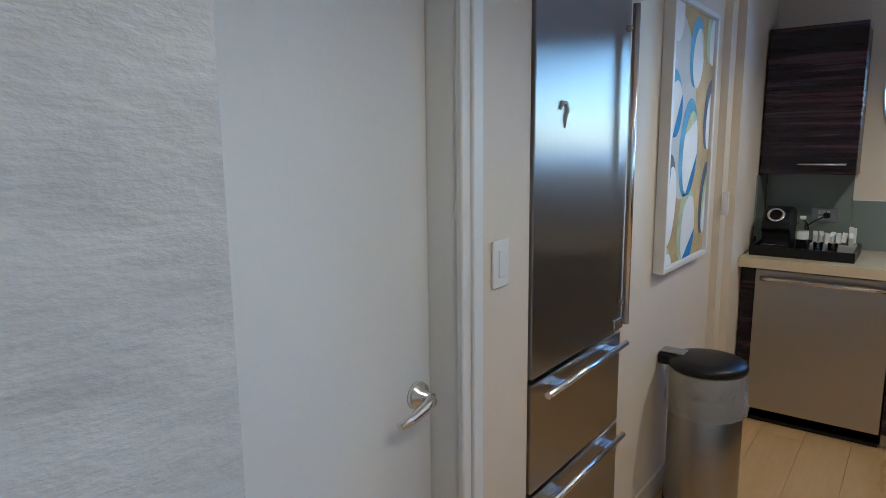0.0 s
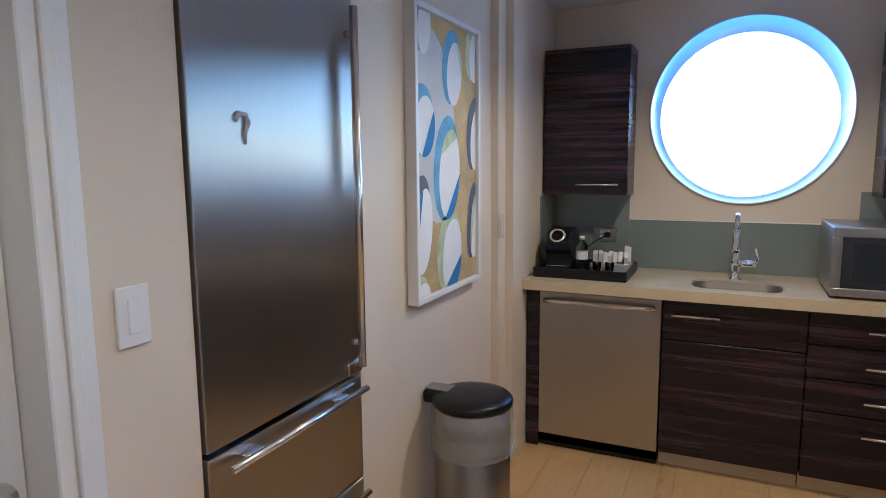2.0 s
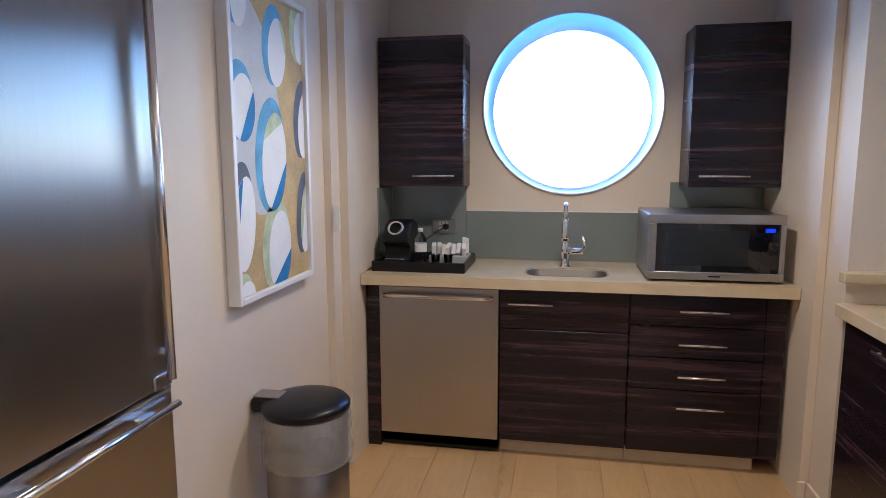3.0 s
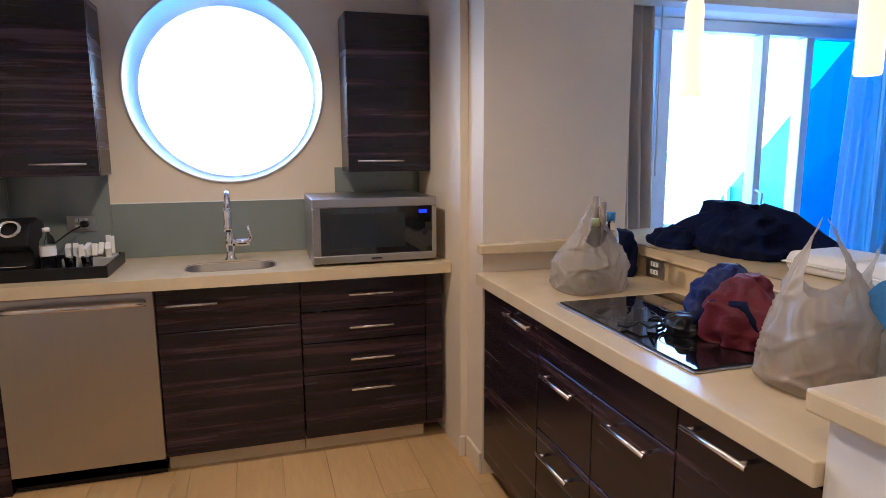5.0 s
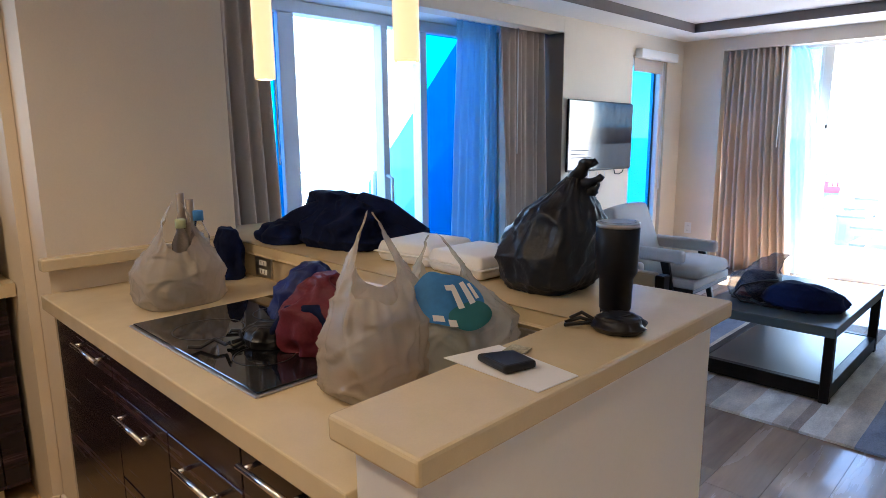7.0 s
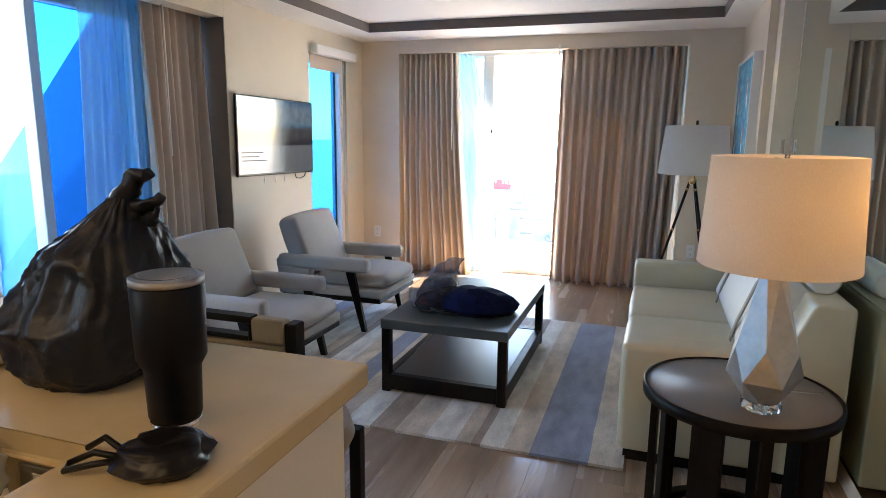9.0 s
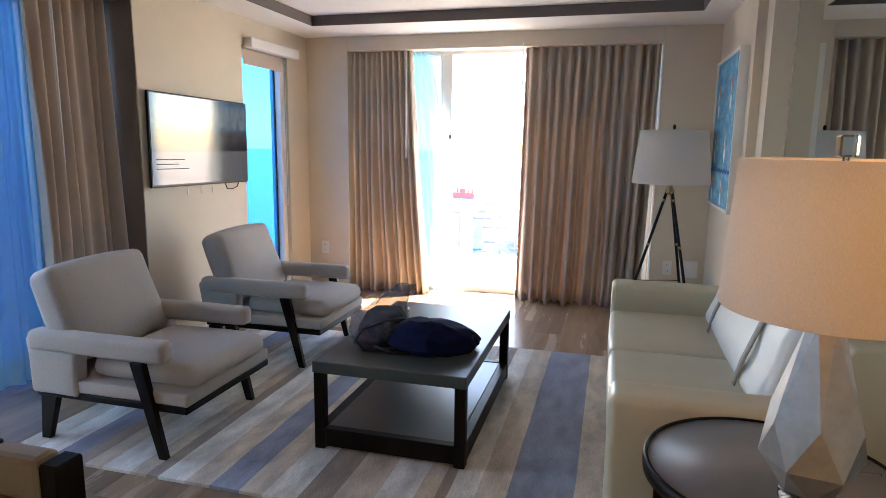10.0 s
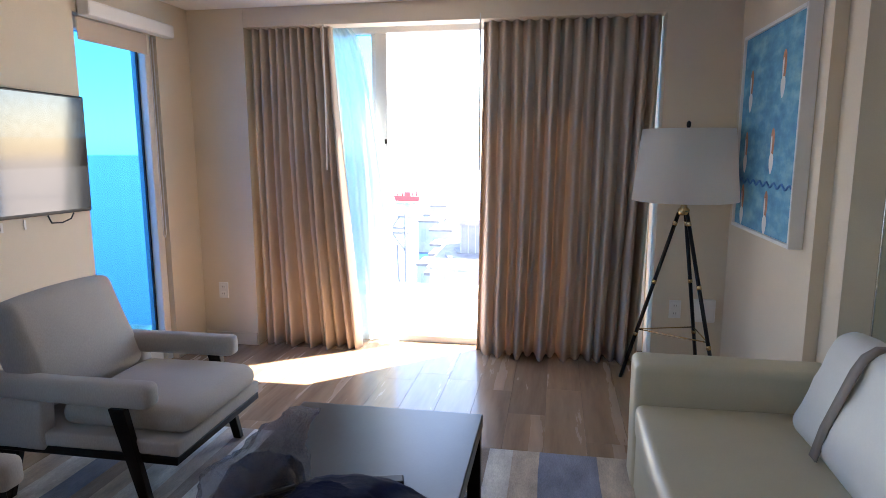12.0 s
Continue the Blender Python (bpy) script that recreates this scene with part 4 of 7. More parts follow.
part("handle", tube([(-0.362, FRONT - 0.03, 0.795)] + [(-0.362 + 0.54 * k / 8, FRONT - 0.034 - 0.012 * math.sin(math.pi * k / 8), 0.797) for k in range(1, 8)] + [(0.178, FRONT - 0.03, 0.795)], 0.0125, 12), M_NICKEL, dd)
for hx in (-0.35, 0.166):
    part("handle_post", boxes((hx - 0.01, hx + 0.01, FRONT - 0.03, FRONT - 0.0065, 0.787, 0.805), bevel=0.002), M_STEEL_DW, dd)
part("kick_plate", boxes((-0.389, 0.201, FRONT + 0.03, FRONT + 0.045, 0.0, 0.076)), M_BLACK, dw)
base_unit("sink_cabinet", 0.208, 0.812, "dark striped laminate sink cabinet", [(KICK + 0.002, 0.645, 0, 0, 0), (0.65, 0.847, 0.25, 0.46, 0.775)])
du = base_unit("drawer_cabinet", 0.814, 1.40, "dark striped laminate cabinet with four drawers", [(0.695, 0.847, 1.028, 1.235, 0.770), (0.545, 0.690, 1.028, 1.235, 0.615), (0.392, 0.540, 1.03, 1.237, 0.462), (KICK + 0.002, 0.387, 1.03, 1.237, 0.313)])
fp2 = thing("filler_panel", (1.45, FRONT, 0), "dark wood-grain filler panel at the column", "panel")
part("board", boxes((1.402, 1.484, FRONT + 0.004, NORTH - 0.01, KICK, SLAB0 - 0.004), bevel=0.001), M_MACASSAR, fp2)

# counter with the sink opening
SX0, SX1, SY0, SY1 = 0.328, 0.714, 3.85, 4.065
ctop = thing("kitchen_counter", (0.5, 4.0, SLAB0), "cream quartz counter with an undermount sink", "counter")
CF = 3.742
part("slab", boxes((NX0 + 0.002, SX0, CF, NORTH - 0.001, SLAB0, SLAB1), (SX1, NX1 - 0.002, CF, NORTH - 0.001, SLAB0, SLAB1), (SX0, SX1, CF, SY0, SLAB0, SLAB1), (SX0, SX1, SY1, NORTH - 0.001, SLAB0, SLAB1)), M_QUARTZ, ctop)


def rounded(x0, x1, y0, y1, r, n=8):
    pts = []
    for cx, cy, a in ((x1 - r, y0 + r, -90), (x1 - r, y1 - r, 0), (x0 + r, y1 - r, 90), (x0 + r, y0 + r, 180)):
        pts += [(cx + r * math.cos(radians(a + 90 * k / n)), cy + r * math.sin(radians(a + 90 * k / n))) for k in range(n + 1)]
    return pts


def corner_fill(cx, cy, a, px, py, r, z0, z1):
    """Stone left in one corner of a rounded cut-out."""
    arc = [(cx + r * math.cos(radians(a + 90 * k / 8)), cy + r * math.sin(radians(a + 90 * k / 8))) for k in range(9)]
    return prism([(px, py)] + arc[::-1], z0, z1)


CR = 0.075
for corner in ((SX1 - CR, SY0 + CR, -90, SX1, SY0), (SX1 - CR, SY1 - CR, 0, SX1, SY1), (SX0 + CR, SY1 - CR, 90, SX0, SY1), (SX0 + CR, SY0 + CR, 180, SX0, SY0)):
    part("slab_corner", corner_fill(*corner, CR, SLAB0 + 0.001, SLAB1 - 0.0005), M_QUARTZ, ctop)
sink = thing("sink", (0.52, 3.95, 0.70), "oval stainless steel undermount sink basin", "sink")
bm = bmesh.new()
lo, mid, hi, lip = [[bm.verts.new((x, y, z)) for x, y in rounded(SX0 + i - 0.003, SX1 - i + 0.003, SY0 + i - 0.003, SY1 - i + 0.003, 0.075 - i * 0.4)] for z, i in ((0.74, 0.045), (0.76, 0.016), (SLAB1 - 0.006, 0.008), (SLAB1 + 0.0012, -0.004))]
for a, b in ((lo, mid), (mid, hi), (hi, lip)):
    for k in range(len(a)):
        bm.faces.new((a[k], a[(k + 1) % len(a)], b[(k + 1) % len(a)], b[k])).smooth = True
bm.faces.new(lo)
basin = part("basin", bm, brushed_smooth("sink_steel", (0.20, 0.18, 0.155), 0.6, 0.2), sink)
part("drain", lathe([(0.0, 0.0), (0.04, 0.0), (0.042, 0.004), (0.0, 0.005)], 24, (0.52, 3.95, 0.741), closed=False), M_CHROME, sink)

faucet = thing("faucet", (0.514, 4.12, SLAB1), "chrome gooseneck kitchen faucet with a side lever", "faucet")
part("base", lathe([(0.028, 0), (0.028, 0.006), (0.02, 0.014), (0.018, 0.05), (0.022, 0.07), (0.022, 0.115), (0.017, 0.13), (0.014, 0.145)], 24, (0.514, 4.12, SLAB1)), M_CHROME, faucet)
part("spout", tube([(0.514, 4.12, SLAB1 + 0.14), (0.512, 4.12, SLAB1 + 0.24)] + [(0.512, 4.075 + 0.045 * math.cos(radians(a)), SLAB1 + 0.275 + 0.05 * math.sin(radians(a))) for a in range(0, 181, 20)] + [(0.512, 4.03, SLAB1 + 0.24)], 0.0125, 14), M_CHROME, faucet)
part("spray_head", lathe([(0.014, 0.26), (0.018, 0.24), (0.020, 0.17), (0.019, 0.15), (0.012, 0.148)], 20, (0.512, 4.03, SLAB1)), M_CHROME, faucet)
part("lever_hub", tube([(0.53, 4.115, SLAB1 + 0.085), (0.605, 4.105, SLAB1 + 0.088)], [0.019, 0.017], 16), M_CHROME, faucet)
part("lever", tube([(0.60, 4.105, SLAB1 + 0.09), (0.612, 4.10, SLAB1 + 0.12), (0.596, 4.10, SLAB1 + 0.165)], [0.009, 0.007, 0.009], 10), M_CHROME, faucet)

splash = thing("backsplash", (0.5, NORTH, SLAB1), "grey-green glass backsplash panels behind the counter", "backsplash")
part("glass_panel", boxes((-0.03, 1.045, NORTH - 0.009, NORTH - 0.001, SLAB1 + 0.001, 1.172)), M_SPLASH, splash)
part("glass_panel", boxes((-0.455, -0.032, NORTH - 0.009, NORTH - 0.001, SLAB1 + 0.001, 1.335)), M_SPLASH, splash)
part("glass_panel", boxes((1.047, 1.505, NORTH - 0.009, NORTH - 0.001, SLAB1 + 0.001, 1.335)), M_SPLASH, splash)
part("glass_panel", boxes((-0.4635, -0.456, 4.06, NORTH - 0.0095, SLAB1 + 0.001, 1.31)), M_SPLASH, splash)
part("edge_trim", boxes((-0.03, 1.045, NORTH - 0.011, NORTH - 0.001, 1.1725, 1.177)), M_WHITE, splash)

UF = 4.09


def wall_unit(x0, x1, hx0, hx1, label):
    u = thing("wall_cabinet", ((x0 + x1) / 2, UF + 0.12, 1.318), label, "cabinet", "kitchen wall cabinets")
    part("body", boxes((x0, x1, UF + 0.021, NORTH - 0.012, 1.318, 2.078)), M_MACASSAR, u)
    d = part("door", boxes((x0 + 0.001, x1 - 0.001, UF, UF + 0.0205, 1.320, 2.076), bevel=0.0015), M_MACASSAR, u)
    bar_handle("handle", (hx0, UF - 0.03, 1.372), (hx1, UF - 0.03, 1.372), (0, 0.03, 0), 0.0055, d, M_NICKEL, 0.08, "satin nickel bar handle")
    return u


wall_unit(-0.456, -0.013, -0.275, -0.055, "dark striped laminate wall cabinet beside the porthole")
wall_unit(1.088, 1.503, 1.13, 1.36, "dark striped laminate wall cabinet above the microwave")

mw = thing("microwave", (1.16, 4.0, SLAB1), "stainless steel microwave with a black glass door", "microwave")
MX0, MX1, MF, MZ0, MZ1 = 0.878, 1.452, 3.80, SLAB1 + 0.012, 1.21
part("body", boxes((MX0, MX1, MF + 0.03, 4.235, MZ0, MZ1), bevel=0.006, seg=2), M_STEEL_DW, mw)
mf = part("front_frame", boxes((MX0, MX1, MF, MF + 0.029, MZ0, MZ0 + 0.035), (MX0, MX1, MF, MF + 0.029, MZ1 - 0.04, MZ1), (MX0, MX0 + 0.035, MF, MF + 0.029, MZ0 + 0.0355, MZ1 - 0.0405), (MX1 - 0.022, MX1, MF, MF + 0.029, MZ0 + 0.0355, MZ1 - 0.0405), bevel=0.003), M_STEEL_DW, mw)
md = part("door", boxes((MX0 + 0.0355, MX1 - 0.10, MF + 0.004, MF + 0.028, MZ0 + 0.036, MZ1 - 0.041)), M_BLACKGLASS, mw, "black glass door")
part("window_mesh", boxes((MX0 + 0.075, MX1 - 0.15, MF + 0.003, MF + 0.0037, MZ0 + 0.065, MZ1 - 0.07)), surface("microwave_mesh", (0.012, 0.016, 0.02), 0.12, vary=0.1, bump=0), md)
pnl = part("control_panel", boxes((MX1 - 0.099, MX1 - 0.0225, MF + 0.003, MF + 0.028, MZ0 + 0.036, MZ1 - 0.041)), M_BLACKGLASS, mw)
part("display", boxes((MX1 - 0.085, MX1 - 0.045, MF + 0.002, MF + 0.0027, MZ1 - 0.075, MZ1 - 0.058)), glowing("blue_digits", (0.03, 0.06, 1.0), 0.06, (0, 0, 0.05)), pnl, "glowing blue clock digits")
part("knob", disc(MX1 - 0.06, MZ0 + 0.13, 0.014, MF - 0.006, MF + 0.002, 20), M_BLACK, pnl)
part("emblem", boxes((1.14, 1.19, MF - 0.0008, MF - 0.0002, MZ0 + 0.013, MZ0 + 0.02)), M_BLACK, mf)
for fx in (MX0 + 0.04, MX1 - 0.04):
    for fy in (MF + 0.06, 4.19):
        part("foot", lathe([(0.012, 0), (0.014, 0.012)], 12, (fx, fy, SLAB1)), M_BLACK, mw)

# coffee tray
tray = thing("serving_tray", (-0.2, 4.03, SLAB1), "black rimmed serving tray on the counter", "tray")
TRX0, TRX1, TRY0, TRY1 = -0.435, 0.035, 3.84, 4.22
part("base", boxes((TRX0 + 0.012, TRX1 - 0.012, TRY0 + 0.012, TRY1 - 0.012, SLAB1, SLAB1 + 0.01)), M_BLACK, tray)
part("rim", boxes((TRX0, TRX1, TRY0, TRY0 + 0.012, SLAB1, SLAB1 + 0.05), (TRX0, TRX1, TRY1 - 0.012, TRY1, SLAB1, SLAB1 + 0.05), (TRX0, TRX0 + 0.012, TRY0 + 0.0121, TRY1 - 0.0121, SLAB1, SLAB1 + 0.05), (TRX1 - 0.012, TRX1, TRY0 + 0.0121, TRY1 - 0.0121, SLAB1, SLAB1 + 0.05), bevel=0.002), M_BLACK, tray)
TZ = SLAB1 + 0.0105
cm = thing("coffee_machine", (-0.33, 4.05, TZ), "black capsule coffee machine with a chrome ring", "coffee machine")
bm = prism([(3.92 - 4.04, 0), (0.13, 0), (0.13, 0.16), (0.10, 0.215), (0.02, 0.235), (-0.06, 0.215), (-0.115, 0.165), (-0.12, 0.12), (-0.05, 0.10), (-0.05, 0.035), (-0.12, 0.03)], -0.068, 0.068, 0.012, 3)
bm.transform(Matrix(((0, 0, 1, -0.335), (1, 0, 0, 4.04), (0, 1, 0, TZ), (0, 0, 0, 1))))
part("housing", bm, M_BLACK, cm)
rg = ring(0, 0, 0.030, 0.042, -0.008, 0.004, 32)
rg.transform(pose(-0.335, 3.945, TZ + 0.195, -38, 0, 0))
part("ring", rg, M_CHROME, cm, "chrome ring")
part("drip_grid", boxes((-0.385, -0.285, 3.925, 3.99, TZ + 0.036, TZ + 0.041), bevel=0.002), M_CHROME, cm)
M_WATER = clear_mat("clear_bottle", (0.96, 0.98, 1.0), 0.04, 1.2)
wb = thing("water_bottle", (-0.215, 3.98, TZ), "clear plastic water bottle with a white label", "bottle")
part("bottle", lathe([(0.028, 0.0), (0.031, 0.008), (0.031, 0.06), (0.029, 0.07), (0.031, 0.08), (0.031, 0.13), (0.022, 0.158), (0.012, 0.168), (0.012, 0.178)], 24, (-0.215, 3.98, TZ)), M_WATER, wb)
part("label_band", lathe([(0.0318, 0.075), (0.0318, 0.118)], 24, (-0.215, 3.98, TZ), closed=False), M_WHITE, wb)
part("cap", lathe([(0.014, 0.176), (0.014, 0.192), (0.012, 0.194)], 20, (-0.215, 3.98, TZ)), M_WHITE, wb)
cad = thing("condiment_box", (-0.08, 4.10, TZ), "frosted grey condiment box filled with white packets", "caddy")
part("box", boxes((-0.185, 0.02, 4.04, 4.17, TZ, TZ + 0.045), bevel=0.003), surface("frosted_caddy", (0.40, 0.40, 0.39), 0.3, vary=0.1), cad)
random.seed(5)
for k in range(7):
    px = -0.168 + 0.027 * k
    bm = boxes((-0.011, 0.011, -0.03, 0.03, 0, 0.055), bevel=0.002)
    bm.transform(pose(px, 4.09 + random.uniform(-0.01, 0.02), TZ + 0.045, random.uniform(-25, 25), 0, random.uniform(-15, 15)))
    part("packet", bm, M_WHITE, cad)
bm = boxes((-0.02, 0.0, 4.12, 4.125, TZ + 0.05, TZ + 0.135), (0.001, 0.014, 4.12, 4.125, TZ + 0.05, TZ + 0.13))
part("packet", bm, M_WHITE, cad, "two tall white paper sachets")
for k, (gx, gy) in enumerate(((-0.14, 4.0), (-0.075, 4.0))):
    gl = thing("small_cup", (gx, gy, TZ), "small clear wrapped cup on the tray", "cup", "wrapped cups")
    part("wall", lathe([(0.018, 0), (0.024, 0.06), (0.022, 0.06), (0.016, 0.004)], 20, (gx, gy, TZ)), M_WATER, gl)
wall_plate("wall_socket", (-0.16, NORTH - 0.0095, 1.085), 0.125, 0.075, "y-", "steel double socket plate on the backsplash", False, M_STEEL_DW)
plug = thing("power_plug", (-0.145, NORTH - 0.03, 1.085), "black plug and cable of the coffee machine", "plug")
part("body", boxes((-0.16, -0.128, NORTH - 0.052, NORTH - 0.0195, 1.07, 1.10), bevel=0.005), M_BLACK, plug)
part("cable", tube([(-0.15, NORTH - 0.05, 1.08), (-0.19, NORTH - 0.08, 1.06), (-0.24, NORTH - 0.12, 1.02), (-0.28, NORTH - 0.15, 0.99), (-0.3, NORTH - 0.17, 0.97)], 0.004, 8), M_BLACK, plug)
# ---- island ----
IX, IZ1 = 1.545, 0.915          # cabinet fronts, counter top
isl_fronts = {
    "left": (2.865, 3.235), "mid": (2.125, 2.860), "right": (1.765, 2.120)}


def island_unit(name, y0, y1, label, fronts):
    u = thing(name, (1.8, (y0 + y1) / 2, KICK), label, "cabinet", "island cabinets")
    part("body", boxes((IX + 0.022, 2.13, y0 + 0.001, y1 - 0.001, KICK, 0.862)), M_MACASSAR, u)
    for z0, z1, a, b, hz in fronts:
        f = part("drawer_front", boxes((IX, IX + 0.0215, y0 + 0.002, y1 - 0.002, z0, z1), bevel=0.0015), M_MACASSAR, u)
        bar_handle("handle", (IX - 0.034, a, hz), (IX - 0.034, b, hz), (0.034, 0, 0), 0.0065, f, M_NICKEL, 0.1, "satin nickel bar handle")
    part("toe_kick", boxes((IX + 0.06, IX + 0.08, y0 + 0.001, y1 - 0.001, 0.0, KICK - 0.001)), M_MACASSAR, u)
    return u


island_unit("island_cabinet", 2.87, 3.40, "dark striped laminate island cabinet at the column", [(KICK + 0.003, 0.855, 2.885, 3.11, 0.818)])
island_unit("drawer_cabinet", 2.505, 2.868, "dark striped laminate island drawers below the cooktop", [(0.47, 0.73, 2.575, 2.785, 0.690), (KICK + 0.003, 0.465, 2.585, 2.80, 0.408)])
island_unit("drawer_cabinet", 2.13, 2.503, "dark striped laminate island drawers beside the bar end", [(0.47, 0.73, 2.20, 2.395, 0.692), (KICK + 0.003, 0.465, 2.20, 2.395, 0.408)])
cf = thing("fascia_panel", (1.55, 2.5, 0.74), "dark striped laminate fascia below the cooktop", "panel")
part("board", boxes((IX, IX + 0.0215, 2.132, 2.866, 0.735, 0.855), bevel=0.0015), M_MACASSAR, cf)
island_unit("island_cabinet", 1.725, 2.128, "dark striped laminate island cabinet at the bar end", [(KICK + 0.003, 0.855, 1.88, 2.075, 0.827)])

itop = thing("island_counter", (1.8, 2.6, 0.865), "cream quartz island counter around the cooktop", "counter")
part("slab", boxes((1.512, 2.152, 1.735, 3.418, 0.866, IZ1), bevel=0.004, seg=2), M_QUARTZ, itop)
riser = thing("bar_wall", (2.3, 2.5, 0), "cream-painted bar wall round the island", "half wall", kind="structure")
part("wall", boxes((2.155, 2.275, 1.735, 3.60, 0, 0.995)), M_QUARTZ, riser)
part("wall", boxes((1.532, 2.495, 1.60, 1.733, 0, 0.996)), M_WHITE, riser)
bart = thing("bar_counter", (2.3, 2.3, 1.0), "cream quartz raised bar top with eased edges", "counter")
part("slab", prism([(1.500, 1.563), (2.523, 1.563), (2.523, 3.62), (2.222, 3.62), (2.222, 3.418), (1.515, 3.418), (1.515, 3.365), (2.145, 3.365), (2.145, 1.757), (1.500, 1.757)], 0.998, 1.039, 0.006, 2), M_QUARTZ, bart)
wall_plate("wall_socket", (2.154, 3.085, 0.957), 0.115, 0.072, "x-", "steel-framed white socket on the bar wall", False, M_STEEL_DW)
wall_plate("wall_socket", (2.154, 1.86, 0.955), 0.10, 0.06, "x-", "dark socket low on the bar wall", False, M_STEEL_DW)

cook = thing("cooktop", (1.82, 2.48, IZ1), "black glass ceramic cooktop with a steel edge", "cooktop")
part("rim", boxes((1.588, 2.052, 2.135, 2.828, IZ1 + 0.0005, IZ1 + 0.006), bevel=0.002), M_STEEL_DW, cook)
part("glass", boxes((1.596, 2.044, 2.143, 2.820, IZ1 + 0.0065, IZ1 + 0.010), bevel=0.0015), M_BLACKGLASS, cook)
M_RING = surface("burner_print", (0.016, 0.016, 0.016), 0.3, vary=0.1)
for bx, by, br in ((1.72, 2.62, 0.09), (1.93, 2.62, 0.07), (1.72, 2.33, 0.07), (1.93, 2.33, 0.09)):
    bm = lathe([(br, 0.0), (br + 0.003, 0.0)], 40, (bx, by, IZ1 + 0.0106), closed=False)
    part("burner_ring", bm, M_RING, cook)

# pendants
M_PENDANT = glowing("lit_opal_glass", (1.0, 0.60, 0.26), 0.085)
for py in (2.117, 2.73):
    pd = thing("pendant_lamp", (1.995, py, 2.33), "lit opal glass cylinder pendant on a brushed stem", "lamp", "bar pendants")
    part("shade", lathe([(0.021, 1.592), (0.027, 1.592), (0.0295, 1.598), (0.0285, 1.86), (0.024, 1.885), (0.013, 1.89), (0.013, 1.885)], 28, (1.995, py, 0), closed=False), M_PENDANT, pd, "glowing opal glass")
    part("stem", lathe([(0.012, 1.888), (0.013, 1.90), (0.013, 2.30), (0.012, 2.305)], 20, (1.995, py, 0)), M_NICKEL, pd)
    part("canopy", lathe([(0.055, 2.31), (0.06, 2.315), (0.06, 2.334)], 28, (1.995, py, 0)), M_NICKEL, pd)
# Trim rings for the assumed downlights; none of these fixtures is in view.
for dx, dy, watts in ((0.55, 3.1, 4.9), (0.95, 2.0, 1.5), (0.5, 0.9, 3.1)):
    dl = thing("downlight", (dx, dy, Z_CEIL), "unseen round recessed ceiling downlight with white trim", "lamp", "kitchen downlights")
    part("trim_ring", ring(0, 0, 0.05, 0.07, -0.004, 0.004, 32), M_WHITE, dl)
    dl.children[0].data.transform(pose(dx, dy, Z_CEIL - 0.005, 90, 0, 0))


# bags on the island
def carrier(name, label, rings, loops, mat, seed, amp=0.02, crease=0.1, scale=8, pleat=0.16, crumple=0.002, box=1.6):
    """A knotted or handled plastic carrier bag: a soft body and strap loops."""
    b = thing(name, (rings[0][0], rings[0][1], rings[0][2]), label, "bag")
    part("body", soft(rings, 56, amp, scale, seed, crease=crease, pleat=pleat, crumple=crumple, box=box), mat, b)
    for i, (pts, r) in enumerate(loops):
        fine_p, fine_r = [], []
        ext = [Vector(pts[0])] + [Vector(q) for q in pts] + [Vector(pts[-1])]
        for k in range(len(pts) - 1):
            p0, p1, p2, p3 = ext[k:k + 4]
            for u in (0.0, 0.25, 0.5, 0.75):
                fine_p.append(0.5 * (2 * p1 + (p2 - p0) * u + (2 * p0 - 5 * p1 + 4 * p2 - p3) * u * u + (3 * p1 - p0 - 3 * p2 + p3) * u ** 3))
                fine_r.append(0.75 * (r[k] + (r[k + 1] - r[k]) * u))
        hb = tube(fine_p + [pts[-1]], fine_r + [0.75 * r[-1]], 16)
        for v in hb.verts:
            v.co += 0.008 * noise.noise_vector(v.co * 26 + Vector((seed, i, 0))) + 0.005 * noise.noise_vector(v.co * 60)
        part("handle", smooth(hb), mat, b)
    return b


